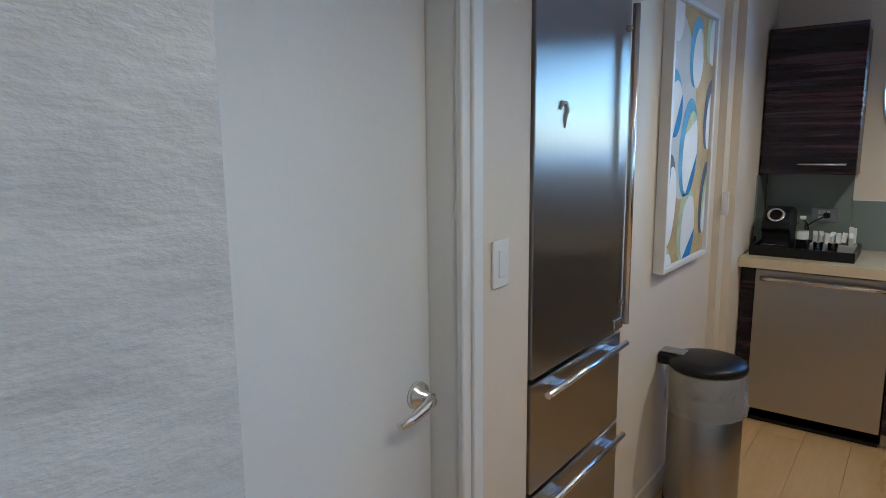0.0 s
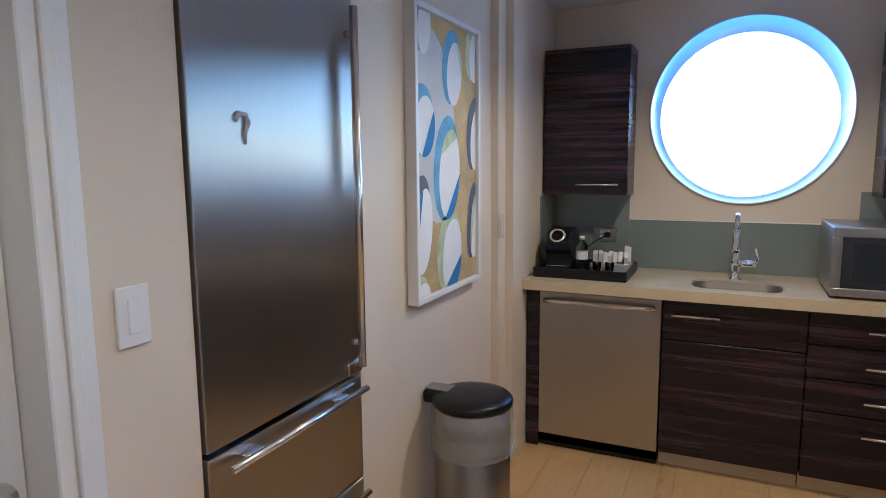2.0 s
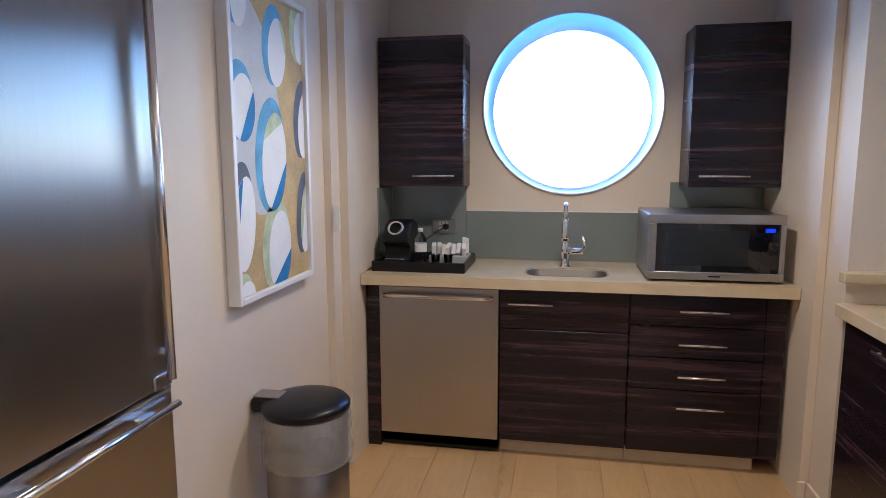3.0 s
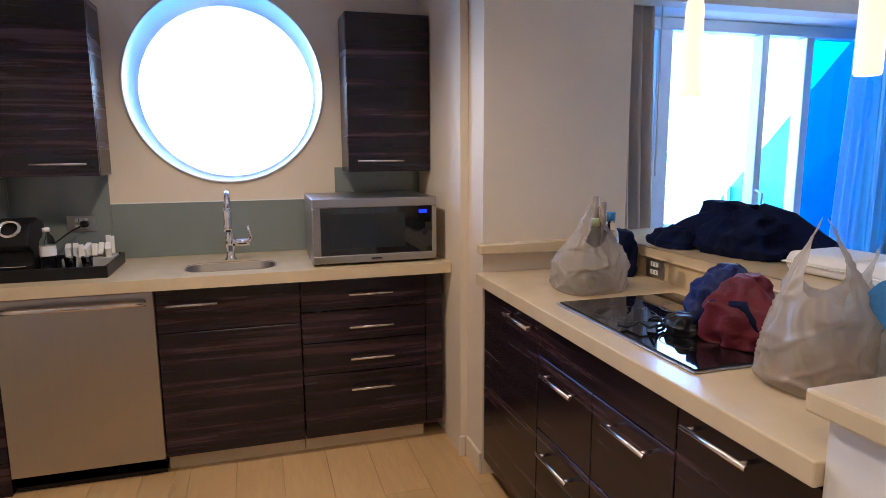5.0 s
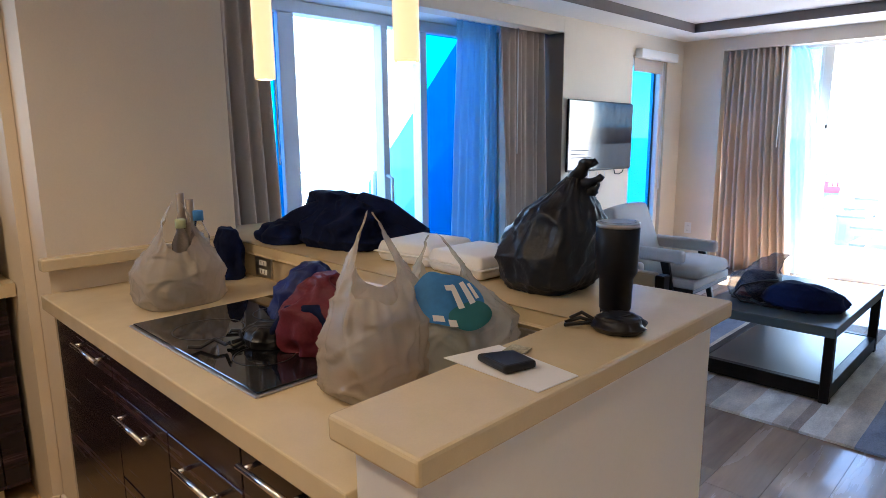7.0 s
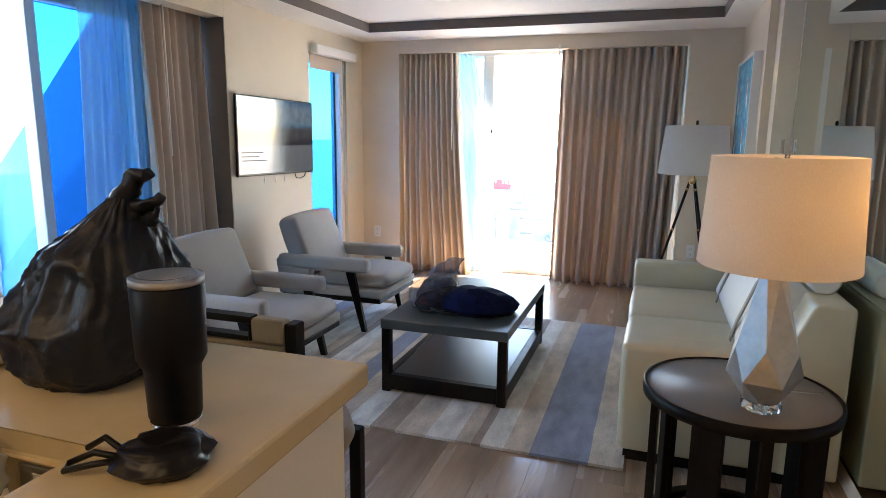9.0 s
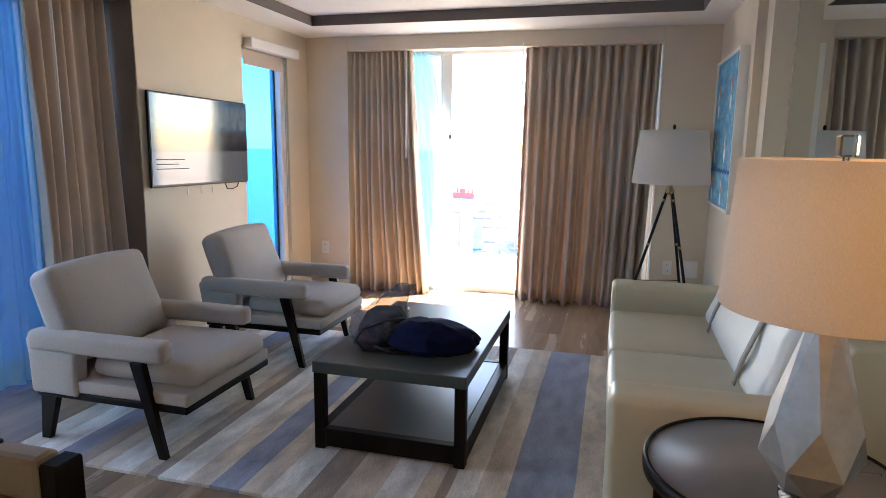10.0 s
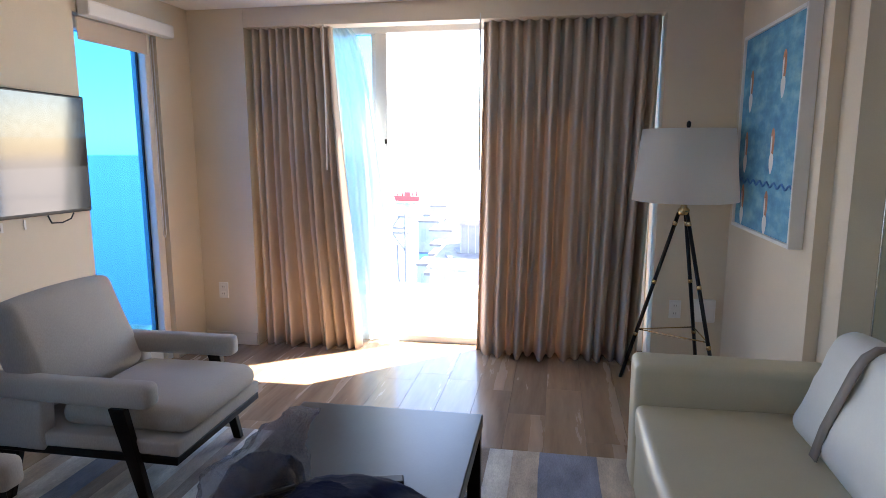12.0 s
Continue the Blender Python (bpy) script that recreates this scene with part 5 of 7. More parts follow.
def shopping_bag(label, place, rx, ry, h0, h1, turn, peak, mat, seed, flare=1.0, grip=3.2):
    """A thin carrier bag: boxy filled body, low mouth front and back, two grips drawn up to one peak."""
    b = thing("grocery_bag", place, label, "bag")
    rng = random.Random(seed)
    ways = [(Vector((rng.uniform(-1, 1), rng.uniform(-1, 1), rng.uniform(-0.9, 0.9))).normalized() * rng.uniform(14, 40), rng.uniform(0, 6)) for _ in range(7)]
    bm = bmesh.new()
    seg, rows = 132, 48
    ph, o = radians(turn), Vector((seed * 1.3, seed * 0.7, 0))
    loops = []
    for q in range(rows + 1):
        v = q / rows
        loop = []
        for k in range(seg):
            a = 2 * math.pi * k / seg
            c, s_ = math.cos(a), math.sin(a)
            lift = abs(math.cos(a - ph)) ** grip
            top = h0 * (1 + 0.09 * noise.noise(Vector((c * 2.2, s_ * 2.2, seed)))) + (h1 - h0) * lift
            z = top * v
            n_ = 2.0 + 1.4 * max(0.0, 1 - z / h0)
            g_ = (abs(c) ** n_ + abs(s_) ** n_) ** (-1 / n_)
            low = 0.86 + 0.14 * min(1.0, z / (0.12 * h0)) ** 0.5
            f = max(0.0, (z - 0.62 * h0) / (h1 - 0.62 * h0))
            wide = low * (1 + (flare - 1) * min(1.0, z / h0)) * (1 - f * 0.92)
            p = Vector((rx * c * g_ * wide, ry * s_ * g_ * wide, z))
            warp = noise.noise(p * 8 + o)
            fold = sum((1 - abs(math.sin(w_.dot(p) + f_ + 2.0 * warp))) ** 6 for w_, f_ in ways) - 0.9
            pull = 1 - abs(math.sin(a * 9 + 2.5 * noise.noise(Vector((c * 1.6, s_ * 1.6, seed + 5))) + z * 6))
            push = 0.020 * warp + 0.0075 * fold + 0.011 * (z / h1) * (pull - 0.4)
            push *= min(1.0, z / (0.1 * h0)) * (0.35 + 0.65 * wide)
            p += Vector((c, s_, 0)) * push
            shift = f ** 1.1
            p += Vector((peak[0] * shift, peak[1] * shift, 0))
            loop.append(bm.verts.new(p + Vector(place)))
        loops.append(loop)
    for a, d in zip(loops, loops[1:]):
        for k in range(seg):
            bm.faces.new((a[k], a[(k + 1) % seg], d[(k + 1) % seg], d[k])).smooth = True
    bm.faces.new(loops[0][::-1])
    part("body", bm, mat, b)
    return b


Z0 = IZ1 + 0.001
sb = shopping_bag("tan plastic grocery bag with bottles standing inside", (1.80, 2.99, Z0), 0.132, 0.108, 0.175, 0.315, -20, (0.012, -0.005), M_BAGTAN, 2)
for bx, by, h, capm in ((1.865, 2.96, 0.285, M_ARTBLUE), (1.82, 2.99, 0.26, M_ARTGREEN)):
    bo = thing("water_bottle", (bx, by, Z0), "clear plastic bottle standing in the grocery bag", "bottle", "bagged bottles")
    part("bottle", lathe([(0.028, 0.0), (0.03, 0.01), (0.03, h * 0.72), (0.014, h * 0.86), (0.013, h * 0.9)], 20, (bx, by, Z0)), M_WATER, bo)
    part("cap", lathe([(0.016, h * 0.9), (0.016, h), (0.014, h + 0.002)], 16, (bx, by, Z0)), capm, bo)
for nx, ny, nh in ((1.838, 3.02, 0.34), (1.86, 3.005, 0.32)):
    nk = thing("wrapped_bottle", (nx, ny, Z0), "dark wrapped bottle neck poking from the bag", "bottle")
    part("neck", lathe([(0.02, 0.0), (0.02, nh * 0.7), (0.011, nh * 0.8), (0.012, nh)], 14, (nx, ny, Z0)), M_STRAP, nk)
dk = thing("black_pouch", (2.075, 3.20, Z0), "black cloth pouch standing behind the grocery bag", "pouch")
part("body", soft([(2.075, 3.20, Z0, 0.045, 0.07), (2.075, 3.20, Z0 + 0.06, 0.05, 0.075), (2.075, 3.20, Z0 + 0.13, 0.042, 0.065), (2.075, 3.20, Z0 + 0.18, 0.025, 0.04)], 32, 0.015, 9, 2), M_NAVY, dk)

M_BLUECLOTH = surface("blue_nylon", (0.008, 0.016, 0.10), 0.55, vary=0.3, scale=9, fine=140, bump=0.35, depth=0.003)
M_REDCLOTH = surface("maroon_nylon", (0.11, 0.012, 0.022), 0.55, vary=0.25, scale=9, fine=140, bump=0.35, depth=0.003)
for nylon in (M_BLUECLOTH, M_REDCLOTH):
    nylon.node_tree.nodes["Principled BSDF"].inputs["Specular IOR Level"].default_value = 0.25
bp = thing("drawstring_backpack", (1.92, 2.30, Z0), "blue and maroon drawstring backpack slumped on the cooktop", "backpack")
ZB = IZ1 + 0.011
part("blue_panel", soft([(1.955, 2.40, ZB, 0.09, 0.08), (1.955, 2.40, ZB + 0.05, 0.10, 0.09), (1.96, 2.40, ZB + 0.11, 0.085, 0.08), (1.965, 2.395, ZB + 0.155, 0.05, 0.055), (1.97, 2.39, ZB + 0.18, 0.02, 0.025)], 36, 0.025, 10, 5, crease=0.12), M_BLUECLOTH, bp, "blue nylon panel")
part("red_panel", soft([(1.885, 2.255, ZB, 0.085, 0.10), (1.885, 2.255, ZB + 0.045, 0.095, 0.115), (1.895, 2.26, ZB + 0.10, 0.085, 0.095), (1.91, 2.265, ZB + 0.15, 0.05, 0.06), (1.925, 2.27, ZB + 0.172, 0.018, 0.025)], 36, 0.025, 10, 7, crease=0.12), M_REDCLOTH, bp, "maroon nylon panel")
part("band", tube([(1.80, 2.33, ZB + 0.03), (1.815, 2.27, ZB + 0.10), (1.845, 2.20, ZB + 0.11), (1.86, 2.15, ZB + 0.05)], [0.012, 0.014, 0.014, 0.01]), M_NAVY, bp)
for s in range(3):
    random.seed(20 + s)
    pts = [(1.83 - 0.02 * s, 2.42, ZB + 0.03)]
    for k in range(7):
        pts.append((pts[-1][0] - random.uniform(-0.02, 0.035), pts[-1][1] + random.uniform(-0.035, 0.035), ZB + random.uniform(0.004, 0.03)))
    part("cord", tube(pts, 0.005, 8), M_BLACK, bp, "black drawstring cord")
part("strap", soft([(1.80, 2.36, ZB, 0.04, 0.055), (1.80, 2.36, ZB + 0.02, 0.045, 0.06), (1.805, 2.36, ZB + 0.05, 0.03, 0.04)], 24, 0.015, 14, 9), M_BLACK, bp)
for ob in bp.children:
    ob.data.transform(Matrix.Translation((-0.04, 0.035, 0)))

big = shopping_bag("tall tan plastic grocery bag with bunched handles", (1.805, 2.0, Z0), 0.118, 0.100, 0.20, 0.365, -36, (-0.012, 0.012), M_BAGTAN, 5, 1.14)
part("contents", soft([(1.80, 2.0, Z0 + 0.004, 0.085, 0.065), (1.80, 2.0, Z0 + 0.05, 0.095, 0.075), (1.80, 2.0, Z0 + 0.10, 0.06, 0.05)], 28, 0.02, 9, 2), surface("orange_pack", (0.45, 0.22, 0.10), 0.5, vary=0.3, scale=14), big, "orange packets showing through")
M_BAGPALE = film("pale_plastic_film", (0.56, 0.56, 0.50), 0.36, 0.15, 0.004)
pale = shopping_bag("pale translucent plastic bag with a blue and teal print", (1.985, 1.962, Z0), 0.142, 0.108, 0.19, 0.305, -36, (-0.045, 0.02), M_BAGPALE, 9)
part("contents", soft([(1.985, 1.965, Z0 + 0.004, 0.085, 0.07), (1.985, 1.965, Z0 + 0.06, 0.095, 0.075), (1.98, 1.965, Z0 + 0.12, 0.06, 0.05)], 28, 0.02, 9, 4), surface("green_pack", (0.25, 0.34, 0.30), 0.5, vary=0.3, scale=14), pale, "pale green packets showing through")
for px, py, w, d, h, tone in ((1.76, 2.01, 0.035, 0.03, 0.12, (0.62, 0.60, 0.55)), (1.83, 1.99, 0.04, 0.03, 0.15, (0.16, 0.13, 0.11))):
    part("contents", boxes((px - w, px + w, py - d, py + d, Z0 + 0.006, Z0 + h), bevel=0.008, seg=2), surface("grocery_carton", tone, 0.5, vary=0.2, scale=12), big)
for px, py, w, d, h, tone in ((1.77, 2.99, 0.05, 0.045, 0.09, (0.20, 0.22, 0.17)), (1.84, 3.03, 0.03, 0.03, 0.13, (0.55, 0.54, 0.50))):
    part("contents", boxes((px - w, px + w, py - d, py + d, Z0 + 0.006, Z0 + h), bevel=0.008, seg=2), surface("grocery_pack", tone, 0.5, vary=0.2, scale=12), sb)
cn = lathe([(0.030, 0.0), (0.033, 0.004), (0.033, 0.05), (0.030, 0.054), (0.0, 0.052)], 20, (2.085, 1.90, Z0 + 0.004), closed=False)
part("contents", cn, M_FOAM, pale, "small white tub showing through")
M_TEAL = surface("teal_print", (0.02, 0.16, 0.18), 0.4, vary=0.1)


def on_bag(a0, a1, z_0, z_1, out, mat, parent, name, round_=True):
    """A thin printed patch lying on the front of the big bag."""
    bm = bmesh.new()
    rows = []
    for j in range(9):
        row = []
        for i in range(11):
            u, v = i / 5 - 1, j / 4 - 1
            if round_:
                u, v = u * math.sqrt(1 - v * v / 2), v * math.sqrt(1 - u * u / 2)
            zz = (z_0 + z_1) / 2 + v * (z_1 - z_0) / 2
            a = radians((a0 + a1) / 2 + u * (a1 - a0) / 2)
            k = 1.0 - 0.5 * max(0.0, (zz - 0.11) / 0.13) ** 1.7
            row.append(bm.verts.new((1.985 - 0.4 * max(0.0, zz - 0.11) + (0.142 * k + out) * math.cos(a), 1.968 + (0.112 * k + out) * math.sin(a), Z0 + zz + 0.004 * math.sin(7 * a))))
        rows.append(row)
    for a, b in zip(rows, rows[1:]):
        for i in range(10):
            bm.faces.new((a[i], a[i + 1], b[i + 1], b[i])).smooth = True
    return part(name, bm, mat, parent)


pf = on_bag(-168, -84, 0.140, 0.245, 0.012, M_ARTBLUE, pale, "printed_panel")
tagged(pf, "blue and teal printed panel")
on_bag(-128, -86, 0.130, 0.185, 0.015, M_TEAL, pf, "print_block")
for a0, a1, z_0, z_1 in ((-116, -110, 0.178, 0.222), (-122, -111, 0.214, 0.224), (-104, -98, 0.18, 0.222), (-96, -92, 0.185, 0.215), (-142, -132, 0.150, 0.162), (-129, -122, 0.142, 0.156)):
    on_bag(a0, a1, z_0, z_1, 0.0175, M_WHITE, pf, "print_block", False)

ZT = 1.0395
jk = thing("black_jacket", (2.40, 2.92, ZT), "black jacket lying in a heap on the bar", "jacket")
part("body", soft([(2.43, 2.90, ZT, 0.19, 0.25), (2.43, 2.90, ZT + 0.03, 0.20, 0.265), (2.42, 2.91, ZT + 0.08, 0.17, 0.22), (2.41, 2.93, ZT + 0.13, 0.11, 0.15), (2.40, 2.95, ZT + 0.165, 0.06, 0.09), (2.40, 2.95, ZT + 0.178, 0.02, 0.03)], 56, 0.045, 6.5, 8, crease=0.04, pleat=0.16), M_NAVY, jk)
part("sleeve", soft([(2.24, 3.10, ZT, 0.07, 0.10), (2.24, 3.10, ZT + 0.03, 0.075, 0.105), (2.25, 3.09, ZT + 0.065, 0.05, 0.07), (2.26, 3.08, ZT + 0.08, 0.02, 0.03)], 32, 0.025, 9, 3, crease=0.08), M_NAVY, jk)
part("sleeve", smooth(tube([(2.38, 2.97, ZT + 0.09), (2.33, 3.02, ZT + 0.075), (2.28, 3.06, ZT + 0.058), (2.25, 3.09, ZT + 0.045)], [0.075, 0.07, 0.06, 0.045], 18)), M_NAVY, jk)
part("sleeve", tube([(2.42, 2.85, ZT + 0.13), (2.46, 2.76, ZT + 0.11), (2.50, 2.68, ZT + 0.06), (2.52, 2.62, ZT + 0.035)], [0.06, 0.055, 0.045, 0.035], 16), M_NAVY, jk)

for bx, by, rz in ((2.375, 2.462, 5), (2.365, 2.222, -3)):
    cl = thing("takeout_box", (bx, by, ZT), "white foam takeout clamshell lying on the bar", "food box", "takeout boxes")
    for nm, z0, z1 in (("tray", 0.001, 0.031), ("lid", 0.032, 0.066)):
        bm = boxes((-0.112, 0.112, -0.112, 0.112, z0, z1), bevel=0.010, seg=3)
        for v in bm.verts:
            f = 1 - 0.10 * ((z1 - v.co.z) / (z1 - z0) if nm == "tray" else (v.co.z - z0) / (z1 - z0))
            v.co.x *= f
            v.co.y *= f
        bm.transform(pose(bx, by, ZT, 0, 0, rz))
        part(nm, smooth(bm), M_FOAM, cl)
    lp = boxes((-0.118, 0.118, -0.118, 0.118, 0.0295, 0.0335), bevel=0.0015)
    lp.transform(pose(bx, by, ZT, 0, 0, rz))
    part("rim", lp, M_FOAM, cl)

bb = carrier("black_bag", "tied black plastic bag with knotted top on the bar", [(2.345, 1.965, ZT, 0.10, 0.085), (2.345, 1.965, ZT + 0.03, 0.125, 0.115), (2.35, 1.96, ZT + 0.09, 0.135, 0.13), (2.355, 1.945, ZT + 0.16, 0.115, 0.11), (2.36, 1.92, ZT + 0.22, 0.085, 0.075), (2.365, 1.895, ZT + 0.27, 0.05, 0.04), (2.37, 1.875, ZT + 0.305, 0.024, 0.022)],
     [([(2.37, 1.88, ZT + 0.29), (2.372, 1.855, ZT + 0.325), (2.375, 1.835, ZT + 0.34), (2.378, 1.81, ZT + 0.345)], [0.024, 0.024, 0.02, 0.012]),
      ([(2.37, 1.875, ZT + 0.285), (2.372, 1.84, ZT + 0.29), (2.373, 1.815, ZT + 0.30), (2.374, 1.80, ZT + 0.315)], [0.02, 0.016, 0.014, 0.008]),
      ([(2.37, 1.87, ZT + 0.28), (2.368, 1.845, ZT + 0.262), (2.366, 1.825, ZT + 0.275), (2.368, 1.81, ZT + 0.29)], [0.014, 0.012, 0.012, 0.006])], M_BAGBLACK, 6.0, 0.010, 0.0, 6, 0.13, 0.0045)

M_TUMBLER = surface("black_powder_coat", (0.004, 0.005, 0.009), 0.45, vary=0.15, bump=0.05)
M_TUMBLER.node_tree.nodes["Principled BSDF"].inputs["Specular IOR Level"].default_value = 0.2
for ob in bb.children:
    for v in ob.data.vertices:
        f = max(0.0, v.co.z - ZT - 0.17) / 0.17
        v.co += Vector((-0.024, 0.032, -0.022)) * f
tb = thing("tumbler", (2.220, 1.704, ZT), "black insulated tumbler with steel base and clear lid", "tumbler")
C = (2.220, 1.704, ZT)
part("body", lathe([(0.031, 0.014), (0.034, 0.02), (0.036, 0.085), (0.044, 0.10), (0.046, 0.195), (0.044, 0.197)], 36, C), M_TUMBLER, tb)
part("base", lathe([(0.029, 0.0), (0.031, 0.001), (0.032, 0.0135)], 36, C), M_CHROME, tb)
part("rim", lathe([(0.0445, 0.197), (0.046, 0.198), (0.046, 0.206), (0.043, 0.206)], 36, C), M_STEEL_DW, tb)
part("lid", lathe([(0.043, 0.201), (0.044, 0.208), (0.036, 0.209), (0.034, 0.203), (0.0, 0.203)], 36, C, closed=False), M_WATER, tb)

sg = thing("sunglasses_pouch", (2.12, 1.655, ZT), "black drawstring pouch lying on the bar", "pouch")
part("body", soft([(2.135, 1.645, ZT, 0.045, 0.045), (2.135, 1.645, ZT + 0.012, 0.055, 0.055), (2.135, 1.645, ZT + 0.026, 0.045, 0.042), (2.135, 1.645, ZT + 0.033, 0.02, 0.02)], 28, 0.012, 18, 2), M_BLACK, sg)
part("string", tube([(2.11, 1.68, ZT + 0.014), (2.10, 1.715, ZT + 0.02), (2.09, 1.745, ZT + 0.006), (2.075, 1.735, ZT + 0.006), (2.085, 1.705, ZT + 0.014), (2.11, 1.675, ZT + 0.015)], 0.004, 8), M_BLACK, sg)
part("string", tube([(2.12, 1.69, ZT + 0.014), (2.13, 1.73, ZT + 0.022), (2.125, 1.755, ZT + 0.006)], 0.004, 8), M_BLACK, sg)
pa = thing("paper_sheet", (1.83, 1.68, ZT), "white folded paper sheet lying on the bar", "paper")
part("sheet", prism([(1.768, 1.578), (1.868, 1.570), (1.895, 1.762), (1.775, 1.79)], ZT + 0.0005, ZT + 0.002), M_WHITE, pa)
nt = thing("banknote", (1.885, 1.72, ZT), "crumpled pale banknote lying beside the wallet", "banknote")
part("note", prism([(1.862, 1.690), (1.918, 1.702), (1.912, 1.742), (1.858, 1.73)], ZT + 0.003, ZT + 0.0045), surface("banknote_paper", (0.42, 0.38, 0.24), 0.8, vary=0.5, scale=60, fine=200), nt)
wl = thing("wallet", (1.815, 1.69, ZT), "worn black leather wallet on the paper", "wallet")
bm = prism([(1.782, 1.655), (1.845, 1.636), (1.862, 1.70), (1.80, 1.735)], ZT + 0.003, ZT + 0.018, 0.006, 3)
part("body", bm, M_BLACK, wl)

# bar stool
st = thing("bar_stool", (2.92, 2.03, 0), "tan upholstered bar stool with a dark wood grip in the back", "stool")
M_TAN = surface("tan_leather", (0.30, 0.23, 0.14), 0.45, vary=0.08, scale=4, fine=150, bump=0.12)
BX = 2.70
part("seat", soft([(2.93, 2.03, 0.60, 0.20, 0.19), (2.93, 2.03, 0.63, 0.215, 0.205), (2.93, 2.03, 0.67, 0.20, 0.19)], 40, 0.004, 5, 1), M_TAN, st)
part("backrest", boxes((BX, BX + 0.035, 1.848, 2.198, 0.80, 0.974), (BX, BX + 0.035, 1.848, 1.932, 0.9742, 1.030), (BX, BX + 0.035, 2.102, 2.198, 0.9742, 1.030), bevel=0.008, seg=2), M_TAN, st)
part("grip", boxes((BX + 0.002, BX + 0.033, 1.933, 2.101, 1.015, 1.031), (BX + 0.002, BX + 0.033, 1.933, 1.940, 0.976, 1.0148), (BX + 0.002, BX + 0.033, 2.082, 2.101, 0.976, 1.0148), (BX + 0.002, BX + 0.033, 1.9402, 2.0818, 0.976, 0.987), bevel=0.002), M_ESPRESSO, st, "dark wood grip frame")
for ly, lz in ((1.818, 1.026), (2.20, 1.026)):
    part("leg", boxes((BX - 0.002, BX + 0.038, ly, ly + 0.028, 0.0, lz), bevel=0.003), M_ESPRESSO, st)
for ly in (1.86, 2.18):
    part("leg", boxes((3.08, 3.115, ly, ly + 0.035, 0.0, 0.60), bevel=0.003), M_ESPRESSO, st)
part("footrest", boxes((2.75, 3.08, 1.87, 1.89, 0.22, 0.25), bevel=0.003), M_ESPRESSO, st)

# ---- living room: curtains ----
def curtain(name, label, a, b, lo_a, lo_b, z0, z1, folds, amp, mat, seed=0, wand=None, flare=1.3):
    """Pleated cloth between plan points a, b at the top and lo_a, lo_b at the hem."""
    c = thing(name, (a[0], a[1], z0), label, "curtain")
    bm = bmesh.new()
    n, rows = folds * 14, 26
    a, b, lo_a, lo_b = Vector(a), Vector(b), Vector(lo_a), Vector(lo_b)
    nrm = Vector((-(b - a).y, (b - a).x)).normalized()
    grid = []
    for j in range(rows + 1):
        v = j / rows
        row = []
        for i in range(n + 1):
            u = i / n
            uu = u + 0.22 / folds * noise.noise(Vector((u * folds * 0.45, seed, v * 0.5))) + 0.55 * v / folds * noise.noise(Vector((u * folds * 0.3, seed + 2, v * 1.1)))
            p = a.lerp(b, u).lerp(lo_a.lerp(lo_b, u), v ** flare)
            wave = math.sin(2 * math.pi * folds * uu)
            size = 0.62 + 0.38 * v + 0.5 * noise.noise(Vector((u * folds * 0.6, seed + 4, v * 0.6)))
            swing = amp * 0.62 * size * (abs(wave) ** 0.75) * (1 if wave > 0 else -1)
            swing += amp * 0.55 * v * math.sin(math.pi * folds * uu * 0.9 + seed)
            swing += 0.012 * v * noise.noise(Vector((u * 6, seed + 9, v * 2.2)))
            q = p + nrm * swing
            row.append(bm.verts.new((q.x, q.y, z1 + (z0 - z1) * v)))
        grid.append(row)
    for j in range(rows):
        for i in range(n):
            bm.faces.new((grid[j][i], grid[j][i + 1], grid[j + 1][i + 1], grid[j + 1][i])).smooth = True
    pn = part("panel", bm, mat, c)
    if mat is M_CURTAIN:
        md_ = pn.modifiers.new("thick", "SOLIDIFY")
        md_.thickness = 0.004
    part("heading", boxes((min(a.x, b.x) - 0.012, max(a.x, b.x) + 0.012, min(a.y, b.y) - 0.012, max(a.y, b.y) + 0.012, z1 + 0.001, z1 + 0.014)), M_WHITE, c, "slim white curtain track")
    if wand:
        part("wand", tube([(wand[0], wand[1], z1 - 0.02), (wand[0], wand[1], z1 - 1.0)], 0.005, 8), M_WHITE, c, "white draw wand")
    return c


curtain("curtain", "taupe pleated curtain beside the terrace door, gathered", (7.72, 3.612), (7.72, 3.03), (7.72, 3.612), (7.705, 2.87), 0.001, 2.265, 11, 0.085, M_CURTAIN, 1, (7.635, 3.06))
curtain("curtain", "taupe pleated curtain half drawn across the terrace door", (7.73, 2.01), (7.745, 0.912), (7.72, 2.05), (7.74, 0.965), 0.001, 2.265, 14, 0.095, M_CURTAIN, 7, (7.632, 2.02))
curtain("curtain", "taupe pleated curtain gathered beside the column", (2.26, 4.22), (2.87, 4.22), (2.26, 4.20), (2.91, 4.20), 0.001, 2.265, 8, 0.075, M_CURTAIN, 12, (2.87, 4.14))
curtain("curtain", "taupe pleated curtain gathered beside the television wall", (4.88, 4.22), (5.41, 4.22), (4.86, 4.20), (5.41, 4.20), 0.001, 2.265, 7, 0.075, M_CURTAIN, 17, (4.97, 4.13))
curtain("sheer_curtain", "white sheer curtain blowing at the terrace door", (7.86, 3.12), (7.86, 2.98), (7.84, 3.0), (7.82, 2.62), 0.02, 2.265, 4, 0.03, M_SHEER, 21, flare=0.48)
curtain("sheer_curtain", "white sheer curtain gathered at the balcony door", (4.60, 4.42), (5.05, 4.42), (4.52, 4.42), (5.03, 4.42), 0.02, 2.265, 7, 0.04, M_SHEERSHADE, 25)

